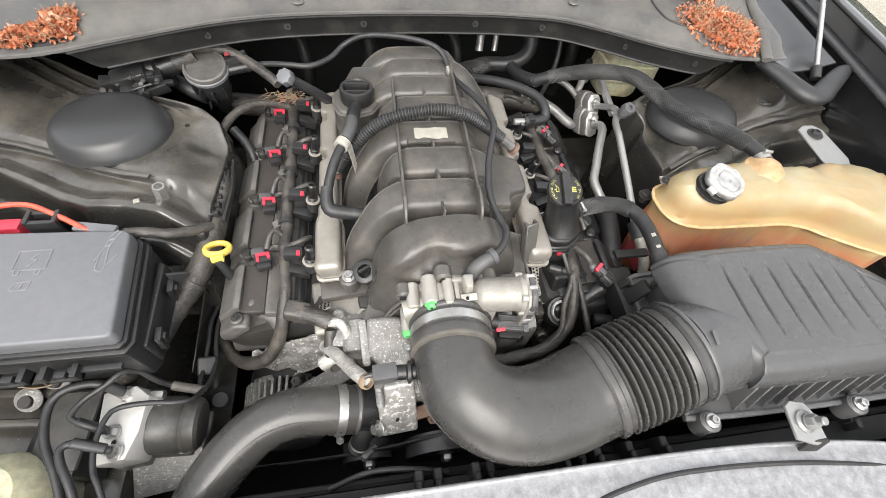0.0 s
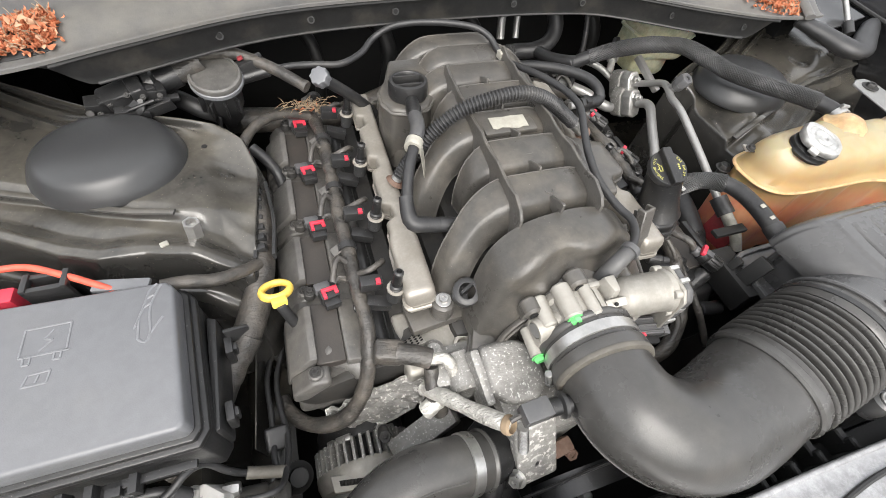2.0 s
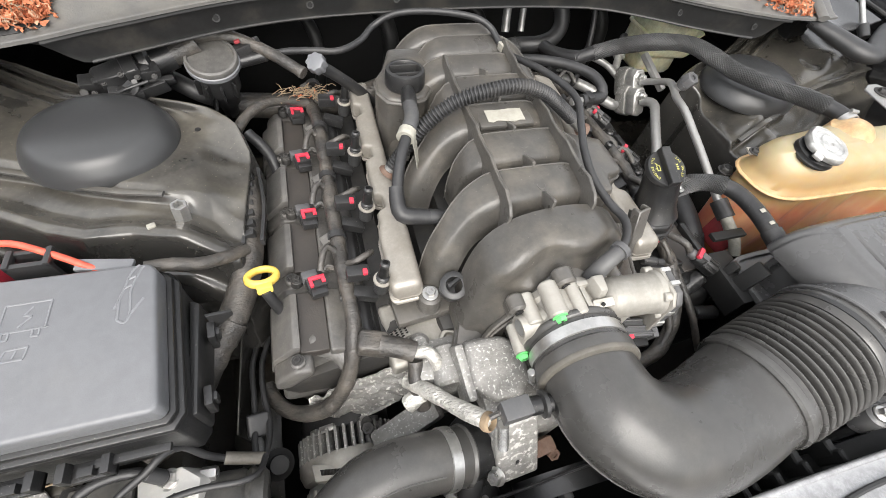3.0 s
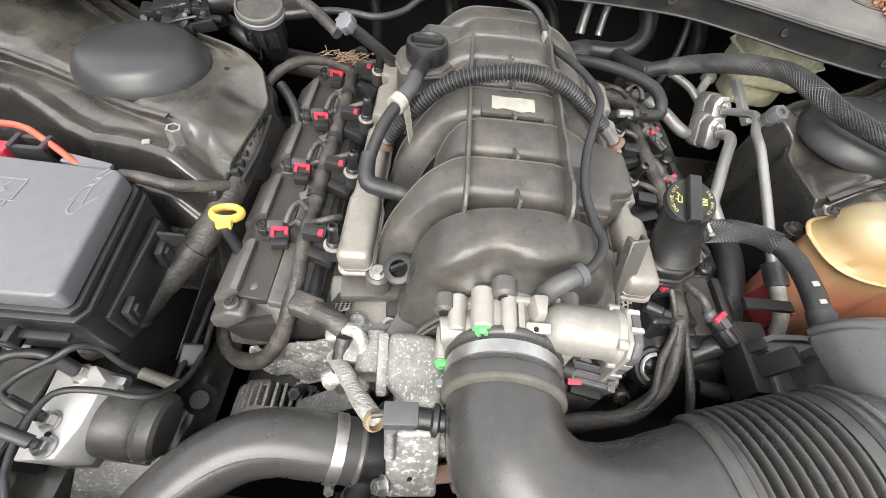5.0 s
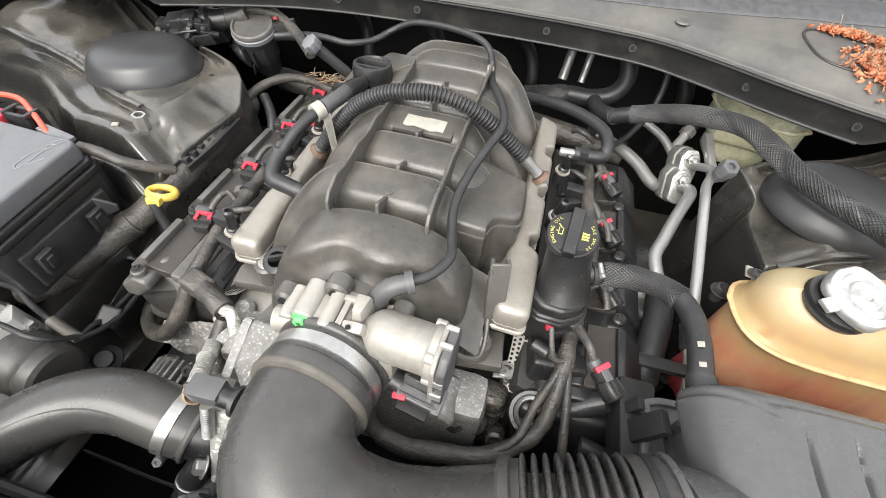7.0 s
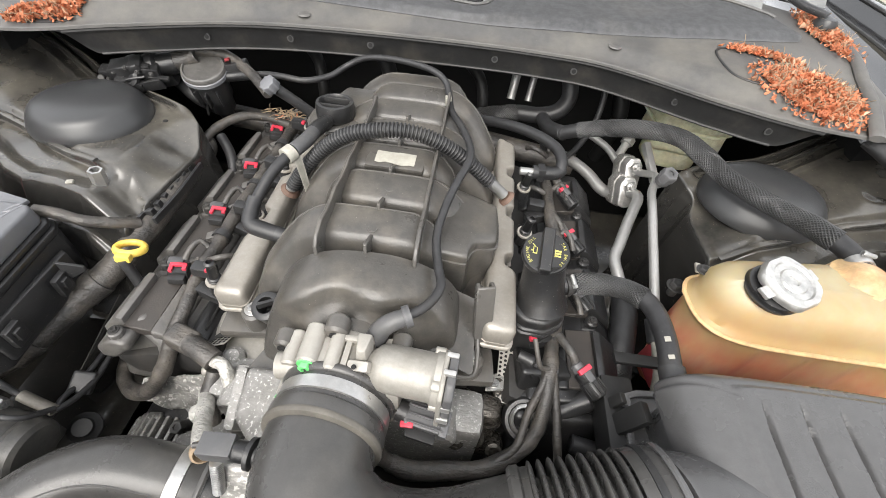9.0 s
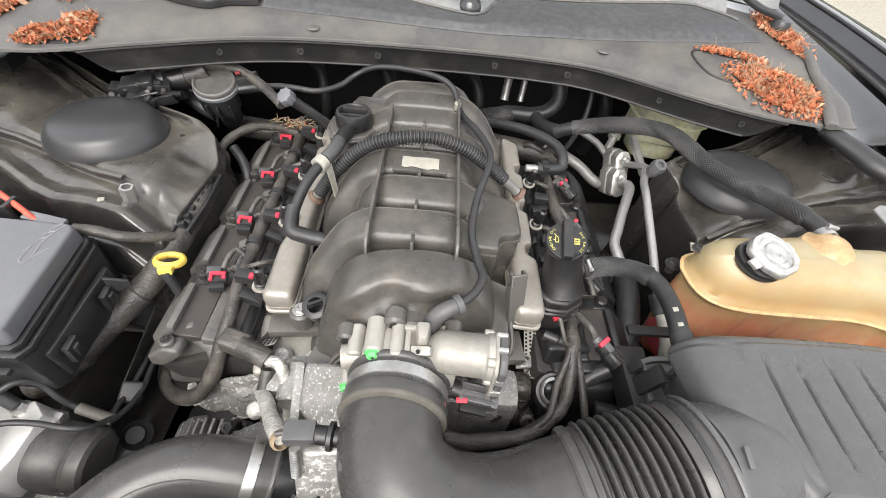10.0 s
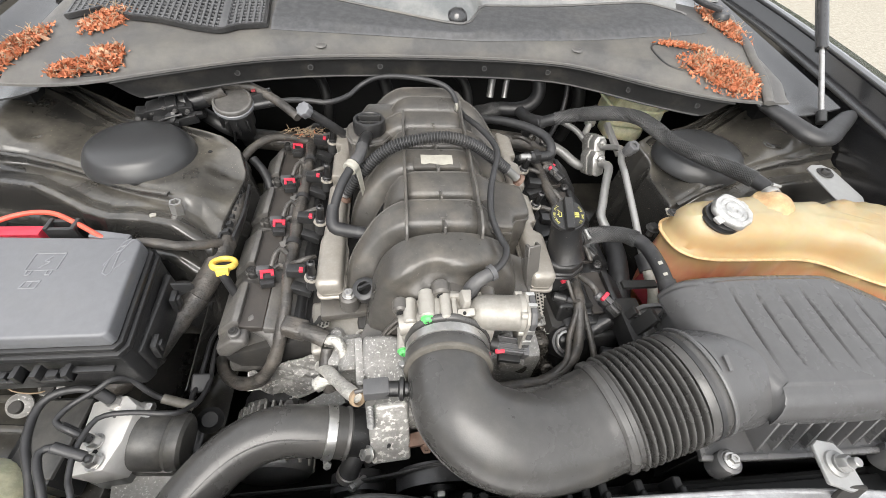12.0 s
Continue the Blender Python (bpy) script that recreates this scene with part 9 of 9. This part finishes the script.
def stalk_nest():
    """Dry stalks and a few scraps caught behind the valve cover."""
    rng = random.Random(8)
    t = thing("stalk_nest", (-0.25, 0.42, 0.79), "nest of dry tan stalks caught behind the valve cover", "dry stalks", kind="stuff")
    bm = bmesh.new()
    for i in range(60):
        p = V((-0.252 + rng.gauss(0, 0.022), 0.418 + rng.gauss(0, 0.010), 0.797 + rng.uniform(0, 0.010)))
        a = rng.uniform(0, 2 * math.pi)
        d = V((math.cos(a), math.sin(a), rng.uniform(-0.3, 0.5))) * rng.uniform(0.008, 0.030)
        sweep(bm, [p - d / 2, p + V((0, 0, 0.003)), p + d / 2], 0.0006, 4)
    tagged(part("stalks", bm, TWIG, t), kind="stuff")
    bm = bmesh.new()
    for i in range(16):
        m = pose(-0.252 + rng.gauss(0, 0.018), 0.418 + rng.gauss(0, 0.008), 0.802, rng.uniform(-60, 60), rng.uniform(-60, 60), rng.uniform(0, 360))
        vs = [bm.verts.new(m @ V(p)) for p in ((-0.005, 0, 0.001), (0, -0.0016, 0), (0.005, 0, 0.001), (0, 0.0016, 0))]
        bm.faces.new(vs)
    tagged(part("scraps", bm, LEAF, t, "rust-red scraps", sharp=180), kind="stuff")


def open_hood():
    """The raised hood behind the bay: it keeps the rear half of the sky off the engine."""
    t = thing("open_hood", (0, 0.80, 1.1), "raised black hood with a dark insulation pad", "hood")
    m = pose(0, 0.80, 1.12, 74, 0, 0)
    # along local y the hood runs from its hinge to its front edge

    def skin(u, v):
        x = lerp(-0.78, 0.78, u)
        return m @ V((x, lerp(0.0, 1.16, v) - 0.06 * (2 * u - 1) ** 2, 0.05 - 0.03 * (2 * u - 1) ** 4 - 0.03 * v ** 3))

    def liner(u, v):
        x = lerp(-0.66, 0.66, u)
        return m @ V((x, lerp(0.08, 1.04, v), -0.004 + 0.018 * math.sin(u * math.pi) * math.sin(v * math.pi)))
    part("outer_skin", sheet(skin, 24, 24, 0.004), GLOSS, t)
    part("insulation_pad", sheet(liner, 12, 12, 0.012), TAPE, t, "dark felt insulation pad")
    bm = obox((1.48, 0.06, 0.03), m @ pose(0, 0.03, 0.02), 0.006)
    part("rear_frame", bm, GLOSS, t)


def backdrop():
    """Unseen dark ring, added far outside the view to block low sky light."""
    bm = bmesh.new()
    n = 40
    lo = [bm.verts.new((9 * math.cos(2 * math.pi * k / n), 9 * math.sin(2 * math.pi * k / n), 0.0)) for k in range(n)]
    hi = [bm.verts.new((9 * math.cos(2 * math.pi * k / n), 9 * math.sin(2 * math.pi * k / n), 1.5 + 0.5 * noise.noise(V((k * 0.7, 0, 0))))) for k in range(n)]
    for k in range(n):
        bm.faces.new((lo[k], lo[(k + 1) % n], hi[(k + 1) % n], hi[k]))
    solo("backdrop", bm, BLOCKER, "unseen dark ring added to block low sky light", "backdrop", kind="structure", at=(0, 0, 0))


ground()
backdrop()
bay_shell()
for side in (-1, 1):
    strut_tower(side)
    fender(side)
    valve_cover(side)
    fuel_rail(side)
cowl()
cowl_grille()
windscreen()
front_support()
engine_block()
twist_cap(intake_manifold())
throttle_body()
intake_duct()
airbox()
coolant_bottle()
radiator_hose()
fuse_box()
battery_corner()
brake_block()
left_looms()
rear_left()
breather_hose()
front_castings()
oil_filler()
ac_pipes()
coolant_hoses()
brake_reservoir()
right_extras()
wiper()
open_hood()
for side in (-1, 1):
    coil_loom(side)
squirt = injector()
back = injector(False)
for k, y in enumerate(RAIL_Y):
    if k == 0:
        squirt.matrix_basis = pose(-0.193, y - 0.035 + 0.004 * (k % 2), 0.790, 0, 6, 0)
    else:
        copy_thing(squirt, pose(-0.193, y - 0.035 + 0.004 * (k % 2), 0.790, 0, 6, 0))
    place = pose(0.183, (0.088, 0.190, 0.292, 0.345)[k], 0.788, -10, -6, 180)
    if k == 0:
        back.matrix_basis = place
    elif k < 3:
        copy_thing(back, place)
first = ignition_coil()
for k, y in enumerate(RAIL_Y):
    place = pose(-0.272, y + 0.002, 0.766, 0, 8, 8 if k % 2 else 14)
    if k == 0:
        first.matrix_basis = place
    else:
        copy_thing(first, place)
for k, y in enumerate((-0.019, 0.0975, 0.2015, 0.306)):
    bank_plug((0.264, y, 0.783))

# ---- fallen blossoms ----
debris("leaf_drift", (0.566, 0.382, 0.955), (0.070, 0.048), 3000, 1, "heap of dry rust-red blossoms on the cowl", -0.15, 0.020)
debris("leaf_drift", (0.680, 0.600, 0.975), (0.032, 0.070), 1500, 2, "rust-red blossoms gathered round the wiper pivot", 0.2, 0.015)
debris("leaf_drift", (0.520, 0.462, 0.965), (0.055, 0.010), 380, 3, "thin line of dry blossoms on the cowl", -0.1, 0.004)
debris("leaf_drift", (-0.580, 0.346, 0.955), (0.036, 0.014), 480, 4, "dry blossoms lying in a cowl recess", 0.1, 0.012)
debris("leaf_drift", (-0.530, 0.368, 0.955), (0.026, 0.026), 480, 5, "dry rust-red blossoms on the cowl", 0.3, 0.012)
debris("leaf_drift", (-0.572, 0.492, 0.965), (0.034, 0.045), 900, 6, "dry rust-red blossoms beside the grille", -0.4, 0.012)
debris("leaf_drift", (-0.690, 0.415, 0.955), (0.022, 0.060), 1400, 7, "dry blossoms gathered at the cowl corner", -0.25, 0.015)
stalk_nest()
